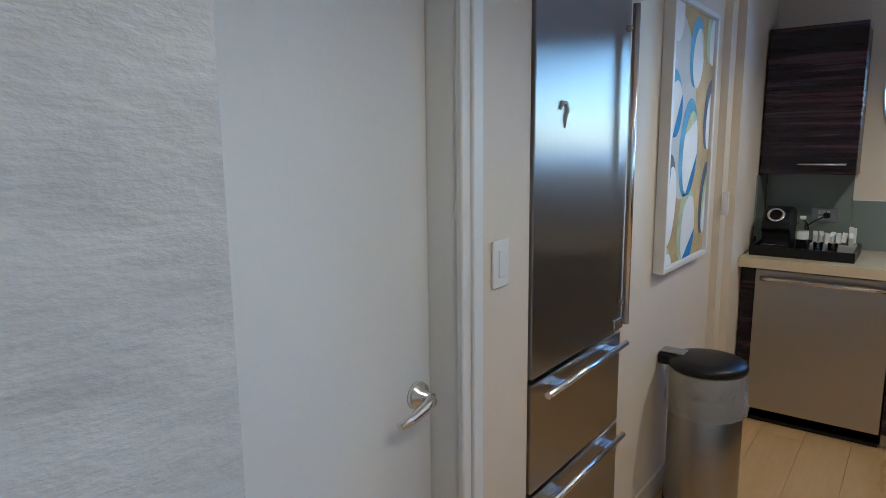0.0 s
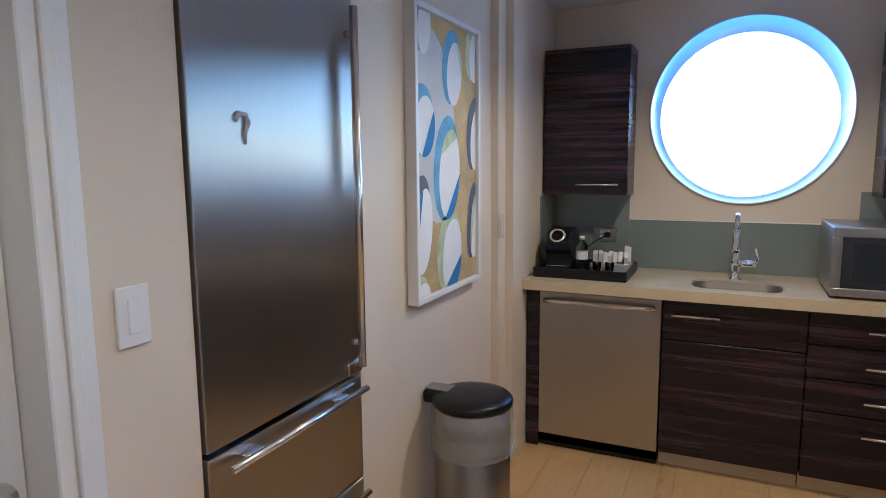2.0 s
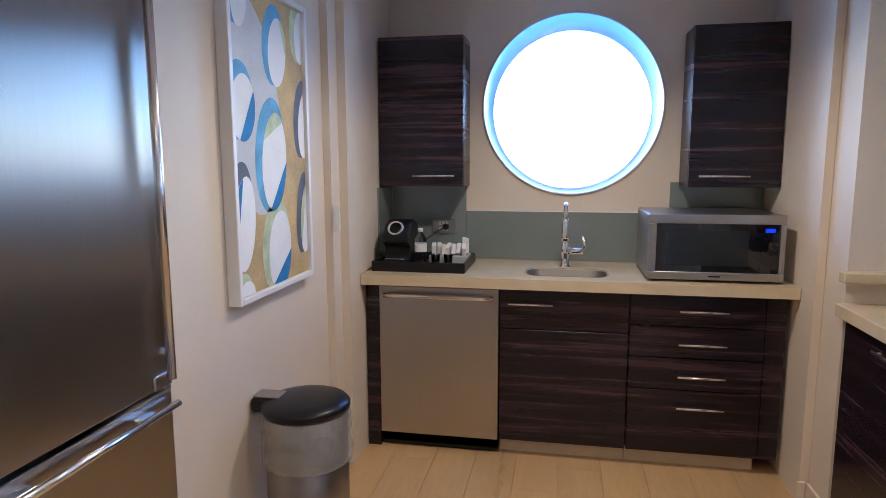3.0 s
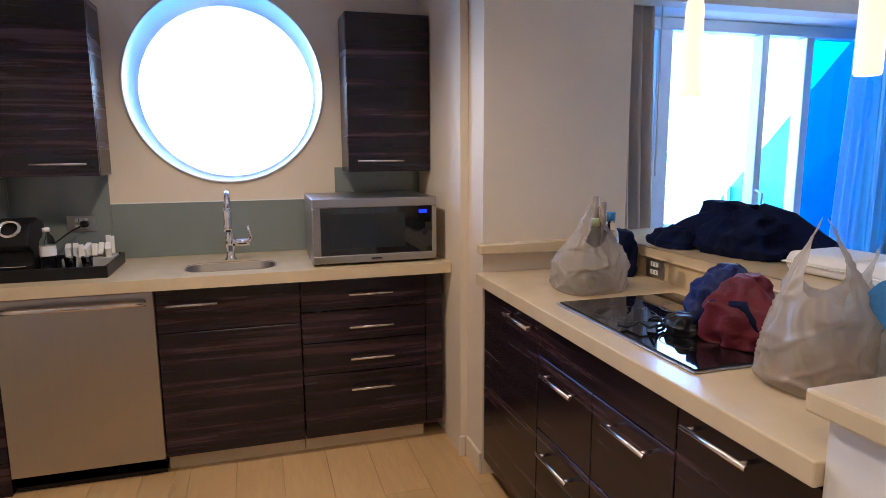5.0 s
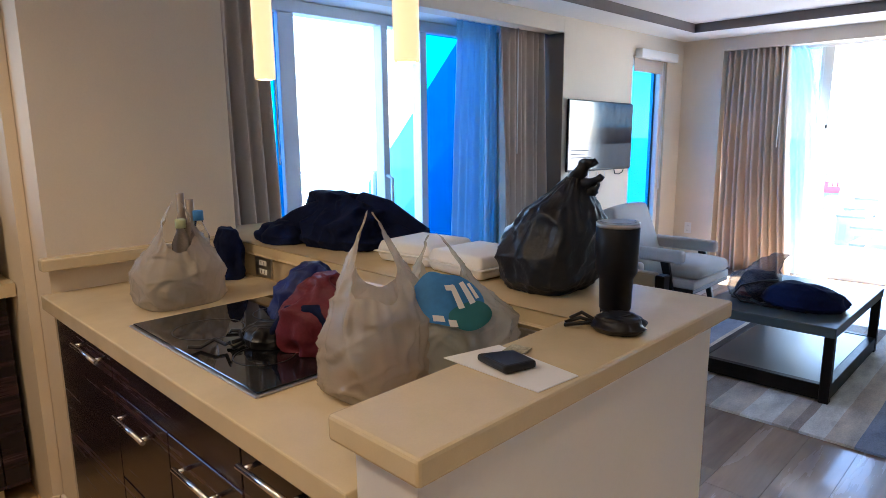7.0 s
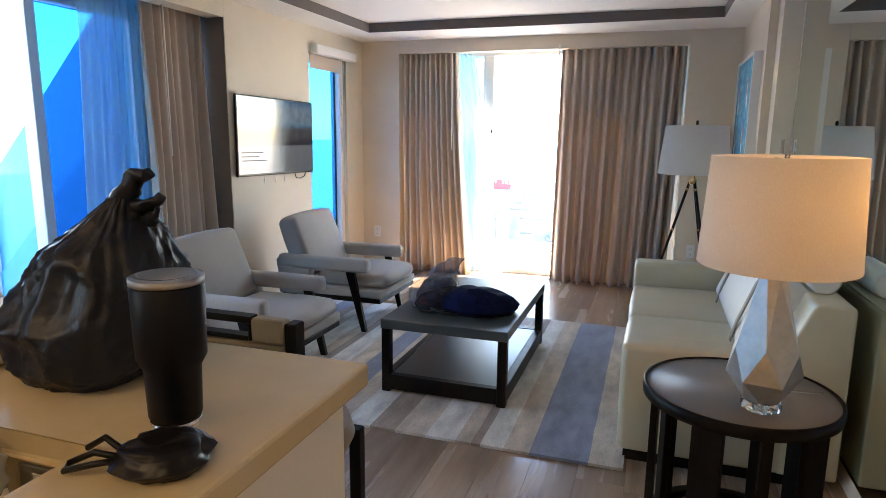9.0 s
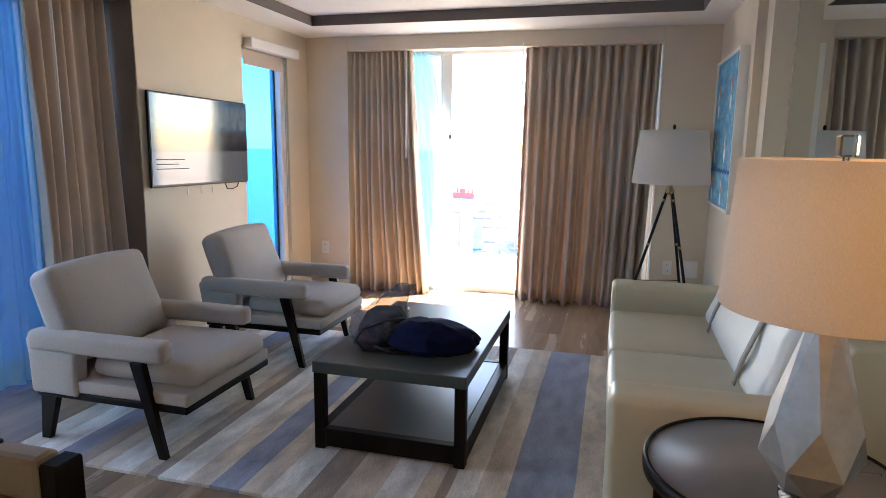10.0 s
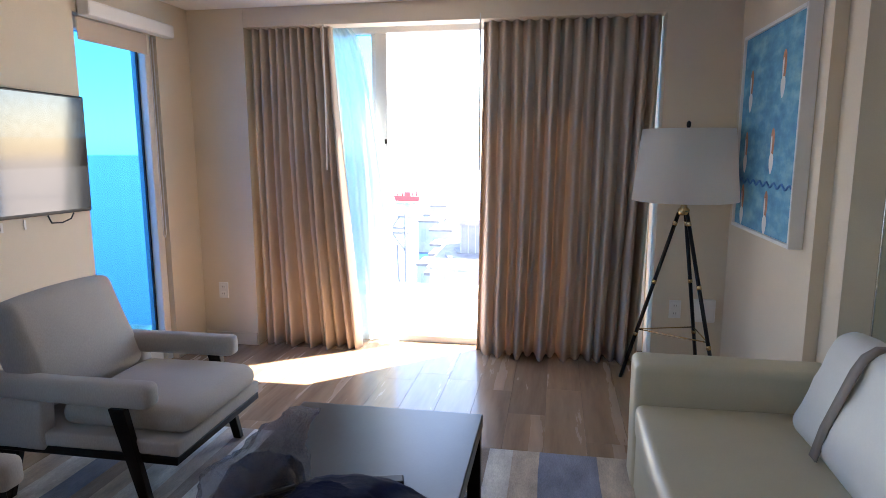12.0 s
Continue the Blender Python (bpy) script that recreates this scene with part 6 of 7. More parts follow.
rb = thing("roller_blind", (6.98, TVY, 2.1), "cream roller blind cassette above the sea window", "blind")
part("cassette", boxes((6.60, 7.36, TVY - 0.075, TVY - 0.001, 2.105, 2.185), bevel=0.01, seg=2), M_WHITE, rb)
part("fabric", boxes((6.61, 7.19, TVY + 0.01, TVY + 0.013, 1.985, 2.104)), M_CURTAIN, rb)
part("chain", tube([(7.235, TVY + 0.02, 2.10), (7.235, TVY + 0.02, 0.85), (7.25, TVY + 0.02, 0.83), (7.262, TVY + 0.02, 0.86), (7.262, TVY + 0.02, 2.10)], 0.004, 6), M_WHITE, rb)

# Thin added sheet, much darker than the pocket's side wall behind it.
trim("curtain_return", [(5.432, 5.4385, TVY + 0.002, GY - 0.03, 0, 2.28)], "dark taupe sheet over the side wall of the curtain pocket", surface("taupe_sheet", (0.20, 0.165, 0.135), 0.7, vary=0.08))
# television
tv = thing("television", (6.03, TVY, 1.09), "wall-mounted flat television with thin black bezel", "television")
TX_0, TX_1, TVZ0, TVZ1, TF = 5.480, 6.555, 1.089, 1.690, TVY - 0.032
part("housing", boxes((TX_0, TX_1, TF + 0.002, TVY - 0.012, TVZ0, TVZ1), bevel=0.006, seg=2), M_BLACK, tv)
m, t, p = nodes_of("television_picture")
tc, sp = t.nodes.new("ShaderNodeTexCoord"), t.nodes.new("ShaderNodeSeparateXYZ")
t.links.new(tc.outputs["Generated"], sp.inputs[0])
cr = ramp(t, sp.outputs[2], [(0.0, (0.07, 0.085, 0.10)), (0.37, (0.085, 0.10, 0.115)), (0.38, (0.006, 0.007, 0.010)), (0.50, (0.03, 0.032, 0.04)), (0.62, (0.06, 0.07, 0.085)), (0.63, (0.02, 0.10, 0.20)), (0.68, (0.10, 0.17, 0.24)), (0.84, (0.12, 0.18, 0.25)), (1.0, (0.02, 0.10, 0.22))])
nz = noise_tex(t, 22, 7)
pic = mixrgb(t, cr.outputs[0], ramp(t, nz.outputs[0], [(0.35, (0.4, 0.4, 0.4)), (0.65, (1.3, 1.2, 1.1))]).outputs[0], ramp(t, sp.outputs[2], [(0.37, (0.05,) * 3), (0.39, (0.9,) * 3)]).outputs[0], "MULTIPLY")
t.links.new(pic, p.inputs["Emission Color"])
p.inputs["Emission Strength"].default_value = 0.075
p.inputs["Base Color"].default_value, p.inputs["Roughness"].default_value = (0.008, 0.008, 0.010, 1), 0.09
p.inputs["Specular IOR Level"].default_value = 0.6
part("screen", boxes((TX_0 + 0.012, TX_1 - 0.012, TF, TF + 0.0018, TVZ0 + 0.018, TVZ1 - 0.012)), m, tv, "glossy screen showing a coastal view")
scr = tv.children[-1]
M_CAPTION = glowing("caption_grey", (0.03, 0.035, 0.045), 0.05, (0.01, 0.01, 0.01))
PZ = TVZ0 + 0.018 + 0.38 * (TVZ1 - TVZ0 - 0.03)

for k, (a, b) in enumerate(((0.05, 0.40), (0.05, 0.33), (0.05, 0.45))):
    part("text_bar", boxes((TX_0 + a, TX_0 + b * 0.8, TF - 0.0008, TF - 0.0002, PZ - 0.06 - 0.03 * k, PZ - 0.054 - 0.03 * k)), M_CAPTION, scr)
part("cable", tube([(6.25, TVY - 0.03, 1.088), (6.27, TVY - 0.03, 1.05), (6.34, TVY - 0.03, 1.045), (6.40, TVY - 0.03, 1.06), (6.42, TVY - 0.03, 1.088)], 0.004, 8), M_BLACK, tv)
for hx in (5.85, 6.0, 6.13):
    hk = thing("wall_tag", (hx, TVY - 0.002, 1.0), "small pale cable tag hanging below the television", "tag", "cable tags")
    part("tag", boxes((hx - 0.006, hx + 0.006, TVY - 0.006, TVY - 0.001, 1.03, 1.075)), M_WHITE, hk)

for ob in tv.children_recursive:
    ob.data.transform(Matrix.Translation((6.02, TVY, 1.39)) @ Matrix.Rotation(radians(0.85), 4, "Y") @ Matrix.Translation((-6.02, -TVY, -1.39)))
part("wall_bracket", boxes((5.93, 6.13, TVY - 0.0115, TVY - 0.001, 1.25, 1.50)), M_BLACK, tv)

# armchairs
def cushion(x0, x1, y0, y1, z0, z1, r=0.04, puff=0.02, seg=4):
    """A padded block with rounded edges and a slight crown."""
    bm = boxes((x0, x1, y0, y1, z0, z1), bevel=r, seg=seg)
    bmesh.ops.subdivide_edges(bm, edges=[e for e in bm.edges if e.calc_length() > 0.12], cuts=5, use_grid_fill=True)
    cx, cy, cz = (x0 + x1) / 2, (y0 + y1) / 2, (z0 + z1) / 2
    for v in bm.verts:
        u, w, h = (v.co.x - cx) / (x1 - x0) * 2, (v.co.y - cy) / (y1 - y0) * 2, (v.co.z - cz) / (z1 - z0) * 2
        v.co.z += puff * h * max(0, 1 - u * u) * max(0, 1 - w * w)
        v.co.y += puff * w * max(0, 1 - u * u) * max(0, 1 - h * h)
        v.co += 0.004 * noise.noise_vector(v.co * 6)
    return smooth(bm)


def taper(p0, p1, w0, w1, d0, d1):
    """A straight leg from p0 (top) to p1 (foot), of widths w and depths d."""
    bm = bmesh.new()
    top = [bm.verts.new((p0[0] + sx * w0 / 2, p0[1] + sy * d0 / 2, p0[2])) for sx, sy in ((-1, -1), (1, -1), (1, 1), (-1, 1))]
    low = [bm.verts.new((p1[0] + sx * w1 / 2, p1[1] + sy * d1 / 2, p1[2])) for sx, sy in ((-1, -1), (1, -1), (1, 1), (-1, 1))]
    for k in range(4):
        bm.faces.new((low[k], low[(k + 1) % 4], top[(k + 1) % 4], top[k]))
    bm.faces.new(low[::-1])
    bm.faces.new(top)
    bmesh.ops.bevel(bm, geom=bm.edges[:], offset=0.003, segments=1, affect="EDGES")
    return bm


ZR = 0.016
X = 4.668
ch = thing("armchair", (X, 3.34, ZR), "grey upholstered armchair with splayed dark wood legs", "armchair", "armchairs by the television")
part("seat_cushion", cushion(X - 0.285, X + 0.285, 2.90, 3.455, 0.326, 0.426, 0.046, 0.024), M_UPHOL, ch)
part("seat_base", cushion(X - 0.334, X + 0.334, 2.915, 3.70, 0.262, 0.322, 0.012, 0.0), M_UPHOL, ch)
part("rail", boxes((X - 0.332, X + 0.332, 2.92, 3.72, 0.228, 0.261), bevel=0.004), M_ESPRESSO, ch, "dark wood seat rail")
bk = cushion(X - 0.305, X + 0.305, -0.075, 0.08, 0.0, 0.45, 0.045, 0.018)
bk.transform(pose(0, 3.545, 0.385, -21, 0, 0))
part("backrest", bk, M_UPHOL, ch)
bs = cushion(X - 0.335, X + 0.335, -0.04, 0.035, 0.0, 0.27, 0.025, 0.0)
bs.transform(pose(0, 3.70, 0.245, -8, 0, 0))
part("back_shell", bs, M_UPHOL, ch)
for sd in (-1, 1):
    x0, x1 = sorted((X + sd * 0.266, X + sd * 0.349))
    part("arm", cushion(x0, x1, 3.015, 3.74, 0.446, 0.540, 0.024, 0.003), M_UPHOL, ch)
    part("side_panel", cushion(x0 + 0.003, x1 - 0.003, 3.478, 3.745, 0.245, 0.45, 0.02, 0.0), M_UPHOL, ch)
    part("leg", taper((X + sd * 0.341, 3.145, 0.448), (X + sd * 0.339, 3.04, ZR), 0.034, 0.03, 0.066, 0.04), M_ESPRESSO, ch)
    part("leg", taper((X + sd * 0.312, 3.66, 0.229), (X + sd * 0.316, 3.70, ZR), 0.036, 0.028, 0.09, 0.05), M_ESPRESSO, ch)
ch.matrix_basis = Matrix.Translation((X, 3.36, ZR))
copy_thing(ch, Matrix.Translation((5.872, 3.325, ZR)))

# coffee table
tbm = thing("coffee_table", (5.18, 2.13, ZR), "dark wood coffee table with grey-green top and low shelf", "table")
A0, A1, B0, B1 = 4.605, 5.752, 1.773, 2.482
part("tabletop", boxes((A0, A1, B0, B1, 0.378, 0.432), bevel=0.004, seg=2), M_TABLETOP, tbm)
for lx in (A0 + 0.004, A1 - 0.052):
    for ly in (B0 + 0.004, B1 - 0.052):
        part("leg", boxes((lx, lx + 0.048, ly, ly + 0.048, ZR, 0.377), bevel=0.003), M_ESPRESSO, tbm)
for a in (A0 + 0.006, A1 - 0.05):
    part("stretcher", boxes((a, a + 0.044, B0 + 0.053, B1 - 0.053, ZR + 0.015, ZR + 0.10), bevel=0.003), M_ESPRESSO, tbm)
for b in (B0 + 0.006, B1 - 0.05):
    part("stretcher", boxes((A0 + 0.053, A1 - 0.053, b, b + 0.044, ZR + 0.015, ZR + 0.10), bevel=0.003), M_ESPRESSO, tbm)
part("shelf", boxes((A0 + 0.051, A1 - 0.051, B0 + 0.051, B1 - 0.051, ZR + 0.076, ZR + 0.097), bevel=0.002), M_TABLETOP, tbm)
ZC = 0.433
M_CLEARBAG = film("clear_plastic_film", (0.17, 0.17, 0.20), 0.48, 0.08, 0.016)
nb = thing("navy_bag", (4.95, 2.0, ZC), "dark navy nylon bag lying on the coffee table", "bag")
part("body", soft([(4.96, 2.02, ZC, 0.16, 0.20), (4.96, 2.02, ZC + 0.03, 0.185, 0.225), (4.945, 2.02, ZC + 0.08, 0.155, 0.20), (4.925, 2.04, ZC + 0.12, 0.105, 0.13), (4.91, 2.07, ZC + 0.142, 0.04, 0.05)], 64, 0.018, 5, 3, crease=0.028, pleat=0.05), M_NAVY, nb)
for k, pts in enumerate(([(4.82, 2.10, ZC + 0.02), (4.80, 2.02, ZC + 0.05), (4.83, 1.93, ZC + 0.06), (4.90, 1.86, ZC + 0.03)], [(4.98, 2.02, ZC + 0.008), (4.93, 1.95, ZC + 0.011), (4.86, 1.93, ZC + 0.011), (4.80, 1.97, ZC + 0.008)], [(4.80, 2.26, ZC + 0.03), (4.79, 2.18, ZC + 0.008), (4.80, 2.08, ZC + 0.008)])):
    part("strap", tube(pts, 0.008, 8), M_BLACK, nb, "black webbing strap")
cb = thing("clear_bag", (4.98, 2.30, ZC), "clear plastic bag with dark clothes inside on the table", "bag")
part("contents", soft([(5.0, 2.28, ZC, 0.11, 0.12), (5.0, 2.28, ZC + 0.05, 0.12, 0.13), (5.0, 2.28, ZC + 0.11, 0.10, 0.11), (5.0, 2.28, ZC + 0.16, 0.05, 0.06)], 36, 0.02, 9, 5), M_NAVY, cb)
part("red_item", soft([(4.90, 2.32, ZC + 0.02, 0.02, 0.05), (4.90, 2.32, ZC + 0.05, 0.03, 0.055), (4.905, 2.32, ZC + 0.085, 0.015, 0.03)], 20, 0.01, 9, 6), M_REDCLOTH, cb)
part("film", soft([(5.0, 2.30, ZC, 0.145, 0.145), (5.0, 2.30, ZC + 0.05, 0.165, 0.16), (5.0, 2.30, ZC + 0.11, 0.15, 0.14), (5.02, 2.28, ZC + 0.165, 0.11, 0.09), (5.05, 2.25, ZC + 0.205, 0.075, 0.065), (5.08, 2.22, ZC + 0.24, 0.05, 0.05), (5.10, 2.20, ZC + 0.262, 0.03, 0.04)], 48, 0.02, 9, 8, crease=0.05, pleat=0.2), M_CLEARBAG, cb)
part("cord", tube([(4.93, 2.16, ZC + 0.135), (4.88, 2.24, ZC + 0.125), (4.83, 2.33, ZC + 0.095), (4.81, 2.36, ZC + 0.045), (4.79, 2.31, ZC + 0.009), (4.80, 2.21, ZC + 0.009), (4.83, 2.14, ZC + 0.015)], 0.0065, 8), M_BLACK, cb, "black drawstring cord")
rc = thing("remote_control", (5.20, 2.03, ZC), "black remote control lying behind the bags", "remote")
bm = boxes((-0.022, 0.022, -0.085, 0.085, 0.0, 0.018), bevel=0.005, seg=2)
bm.transform(pose(5.20, 2.03, ZC, 0, 0, 16))
part("body", bm, M_BLACK, rc)

# rug
C_BLUE, C_BEIGE, C_PALE, C_BROWN = ((0.22, 0.26, 0.36), (0.62, 0.53, 0.42), (0.80, 0.77, 0.70), (0.35, 0.275, 0.21))
PILE = {k: surface("pile_" + k, c, 0.95, vary=0.32, scale=7, fine=110, bump=0.9, depth=0.006, stretch=(0.6, 1.5, 1), sheen=0.2) for k, c in (("blue", C_BLUE), ("beige", C_BEIGE), ("pale", C_PALE), ("brown", C_BROWN))}
rug = thing("rug", (5.25, 2.4, 0), "striped wool rug in blue, cream, beige and brown", "rug")
cuts = [1.16, "beige", 1.31, "blue", 1.57, "beige", 1.69, "pale", 1.80, "brown", 1.845, "beige", 1.92, "pale", 2.07, "beige", 2.225, "brown", 2.36, "pale", 2.50, "beige", 2.61, "blue", 2.745, "beige", 2.86, "pale", 2.99, "brown", 3.05, "beige", 3.13, "pale", 3.27, "beige", 3.36, "brown", 3.44, "blue", 3.56, "pale", 3.68, "beige", 3.80]
random.seed(3)
for y0, k, y1 in zip(cuts[0::2], cuts[1::2], cuts[2::2]):
    bm = bmesh.new()
    n = 40
    h = 0.0145
    rows = []
    for i in range(n + 1):
        x = 4.20 + (6.31 - 4.20) * i / n
        w0, w1 = 0.004 * noise.noise(Vector((x * 5, y0 * 9, 0))), 0.004 * noise.noise(Vector((x * 5, y1 * 9, 0)))
        rows.append([bm.verts.new((x, yy, z)) for yy, z in ((y0 + w0, 0.001), (y0 + w0, h), (y1 + w1, h), (y1 + w1, 0.001))])
    for a, b in zip(rows, rows[1:]):
        for q in range(3):
            bm.faces.new((a[q], b[q], b[q + 1], a[q + 1]))
    bm.faces.new(rows[0])
    bm.faces.new(rows[-1][::-1])
    part("stripe", bm, PILE[k], rug, k + " wool stripe")

# sofa
sf = thing("sofa", (5.25, 0.85, 0), "cream leather sofa with strapped white back cushions", "sofa")
S0, S1, SF = 4.30, 6.15, 1.20
part("base", cushion(S0, S1, 0.46, SF - 0.012, 0.05, 0.30, 0.02, 0.0), M_LEATHER, sf)
part("plinth", boxes((S0 + 0.02, S1 - 0.02, 0.5, SF - 0.03, 0.0, 0.05)), M_ESPRESSO, sf)
for a, b in ((S0 + 0.19, 5.205), (5.21, S1 - 0.185)):
    part("seat_cushion", cushion(a, b, 0.52, SF, 0.30, 0.43, 0.03, 0.012), M_LEATHER, sf)
part("arm", cushion(S1 - 0.18, S1, 0.47, SF, 0.05, 0.582, 0.03, 0.004), M_LEATHER, sf)
part("arm", cushion(S0, S0 + 0.185, 0.47, SF, 0.05, 0.545, 0.03, 0.004), M_LEATHER, sf)
bm = prism([(0.335, 0.05), (0.56, 0.05), (0.56, 0.60), (0.49, 0.765), (0.475, 0.785), (0.35, 0.785), (0.335, 0.77)], S0, 5.70, 0.012, 3)
bm.transform(Matrix(((0, 0, 1, 0), (1, 0, 0, 0), (0, 1, 0, 0), (0, 0, 0, 1))))
part("back", smooth(bm), M_LEATHER, sf)
LEAN_BACK = pose(0, 0.632, 0.425, 20, 0, 0)


def strap_loop(x, w, pts, parent, m=None):
    """A flat strap round a cushion, through (y, z) points."""
    bm = bmesh.new()
    prev = None
    for yy, zz in pts:
        col = [bm.verts.new((x - w / 2, yy, zz)), bm.verts.new((x + w / 2, yy, zz))]
        if prev:
            bm.faces.new((prev[0], prev[1], col[1], col[0])).smooth = True
        prev = col
    if m:
        bm.transform(m)
    part("strap", bm, M_STRAP, parent, "taupe leather strap").modifiers.new("thick", "SOLIDIFY").thickness = 0.006


for a, b, straps in ((4.50, 5.82, (4.80, 5.545)),):
    bm = cushion(a, b, -0.08, 0.085, 0.0, 0.395, 0.055, 0.012, 6)
    for v in bm.verts:
        v.co.y += 0.018 * noise.noise(Vector((v.co.x * 7, v.co.z * 9, 2.0))) + 0.012 * noise.noise(Vector((v.co.x * 16 + v.co.z * 9, v.co.z * 5, 7.0)))
    bm.transform(LEAN_BACK)
    bc = part("back_cushion", bm, M_WHITELEATHER, sf, "creased white leather back cushion")
    for x in straps:
        strap_loop(x, 0.05, [(0.094, 0.0), (0.105, 0.10), (0.105, 0.30), (0.097, 0.355), (0.070, 0.395), (0.03, 0.409), (-0.04, 0.407), (-0.085, 0.385)], bc, LEAN_BACK)
for a, b in ((4.50, 5.64),):
    bm = tube([(a, 0.412, 0.842), (a + 0.015, 0.412, 0.842), (b - 0.04, 0.412, 0.842), (b - 0.012, 0.412, 0.842), (b, 0.412, 0.842)], [0.05, 0.063, 0.063, 0.052, 0.03], 28)
    bo = part("bolster", bm, M_WHITELEATHER, sf, "white leather bolster")
    for x in (4.85, 5.42):
        part("strap", tube([(x - 0.02, 0.412, 0.842), (x + 0.02, 0.412, 0.842)], 0.066, 28), M_STRAP, bo)

# side table and lamp
rt = thing("side_table", (3.86, 0.77, 0), "round side table with grey top and dark slatted legs", "table")
TC = (3.878, 0.786, -0.038)
part("tabletop", lathe([(0.0, 0.572), (0.307, 0.572), (0.307, 0.598), (0.0, 0.598)], 72, TC, closed=False), surface("grey_tabletop", (0.20, 0.18, 0.16), 0.42, vary=0.08, scale=6), rt)
part("rim", lathe([(0.3075, 0.560), (0.319, 0.562), (0.321, 0.58), (0.319, 0.602), (0.312, 0.604), (0.3075, 0.60)], 72, TC, closed=False), M_ESPRESSO, rt, "dark rounded rim")
for k in range(10):
    a = 2 * math.pi * k / 10 + 0.2
    w = 0.10 if k % 2 == 0 else 0.035
    bm = boxes((-w / 2, w / 2, -0.012, 0.012, 0.022, 0.522), bevel=0.002)
    bm.transform(pose(TC[0] + 0.272 * math.cos(a), TC[1] + 0.272 * math.sin(a), 0, 0, 0, math.degrees(a) + 90))
    part("leg", bm, M_ESPRESSO, rt)
part("base_ring", lathe([(0.25, 0.0), (0.29, 0.0), (0.29, 0.022), (0.25, 0.022)], 72, (TC[0], TC[1], 0), closed=False), M_ESPRESSO, rt)

tl = thing("table_lamp", (3.73, 0.765, 0.56), "faceted silver table lamp with a lit ivory drum shade", "lamp")
LX, LY, LZ = 3.735, 0.74, 0.5645
bm = bmesh.new()
random.seed(11)
levels = ((0.058, 0.03), (0.112, 0.115), (0.103, 0.21), (0.036, 0.44))
loops = []
for j, (r, z) in enumerate(levels):
    off = (j % 2) * math.pi / 6 + radians(50)
    loops.append([bm.verts.new((LX + r * random.uniform(0.97, 1.03) * math.cos(2 * math.pi * k / 6 + off), LY + r * random.uniform(0.97, 1.03) * math.sin(2 * math.pi * k / 6 + off), LZ + z + random.uniform(-0.012, 0.012) * (0 < j < 3))) for k in range(6)])
for j, (a, b) in enumerate(zip(loops, loops[1:])):
    for k in range(6):
        k2 = (k + 1) % 6
        if j % 2 == 0:
            bm.faces.new((a[k], a[k2], b[k]))
            bm.faces.new((a[k2], b[k2], b[k]))
        else:
            bm.faces.new((a[k], a[k2], b[k2]))
            bm.faces.new((a[k], b[k2], b[k]))
bm.faces.new(loops[0][::-1])
bm.faces.new(loops[-1])
part("body", bm, surface("silver_leaf", (0.50, 0.485, 0.46), 0.32, metal=0.7, vary=0.12, scale=18, bump=0.06), tl, "faceted silver-leaf body")
part("foot", lathe([(0.056, 0.0), (0.062, 0.004), (0.062, 0.026), (0.05, 0.03)], 10, (LX, LY, LZ - 0.004)), M_WATER, tl, "clear crystal foot")
part("shade", lathe([(0.228, 1.034), (0.231, 1.037), (0.212, 1.372), (0.209, 1.372)], 64, (LX, LY, 0), closed=False), M_SHADE, tl, "ivory drum shade")
part("stem", lathe([(0.008, 0.96), (0.008, 1.378)], 12, (LX, LY, 0)), M_NICKEL, tl)
for k in range(3):
    a = 2 * math.pi * k / 3
    part("spider_arm", tube([(LX, LY, 1.362), (LX + 0.209 * math.cos(a), LY + 0.209 * math.sin(a), 1.362)], 0.003, 6), M_NICKEL, tl)
part("finial", boxes((LX - 0.019, LX + 0.019, LY - 0.019, LY + 0.019, 1.378, 1.425), bevel=0.004), M_WATER, tl, "clear crystal finial")
part("cord", tube([(LX + 0.06, LY - 0.02, 0.568), (LX + 0.12, LY - 0.05, 0.569), (LX + 0.17, LY - 0.12, 0.569), (LX + 0.18, LY - 0.22, 0.569)], 0.004, 8), M_WATER, tl)

# floor lamp
fl = thing("floor_lamp", (7.30, 0.80, 0), "tripod floor lamp with black legs, brass joints and white shade", "lamp")
M_BRASS = mirror_mat("aged_brass", (0.62, 0.45, 0.24), 0.25)
FX, FY = 7.30, 0.805
part("shade", lathe([(0.286, 1.115), (0.289, 1.117), (0.247, 1.515), (0.243, 1.515)], 56, (FX, FY, 0), closed=False), M_SHADEWHITE, fl, "white tapered drum shade")
part("hub", lathe([(0.018, 1.03), (0.032, 1.035), (0.032, 1.065), (0.02, 1.075), (0.012, 1.12), (0.012, 1.2)], 20, (FX, FY, 0)), M_BRASS, fl, "brass hub")
part("stem", lathe([(0.007, 1.2), (0.007, 1.52)], 10, (FX, FY, 0)), M_BLACK, fl)
for k in range(3):
    part("spider_arm", tube([(FX, FY, 1.50), (FX + 0.243 * math.cos(2.1 * k), FY + 0.243 * math.sin(2.1 * k), 1.50)], 0.003, 6), M_BLACK, fl)
part("finial", lathe([(0.006, 1.52), (0.012, 1.53), (0.012, 1.55), (0.004, 1.56)], 14, (FX, FY, 0)), M_BLACK, fl)
for ex, ey in ((7.42, 1.10), (7.12, 0.60), (7.56, 0.62)):
    top, foot = Vector((FX + (ex - FX) * 0.08, FY + (ey - FY) * 0.08, 1.045)), Vector((ex, ey, 0.0))
    lg = part("leg", tube([top, foot], 0.0115, 12), M_BLACK, fl)
    for f in (0.06, 0.40, 0.72):
        p = top.lerp(foot, f)
        d = (foot - top).normalized() * 0.012
        part("joint", tube([p - d, p + d], 0.0135, 12), M_BRASS, lg, "brass joint")
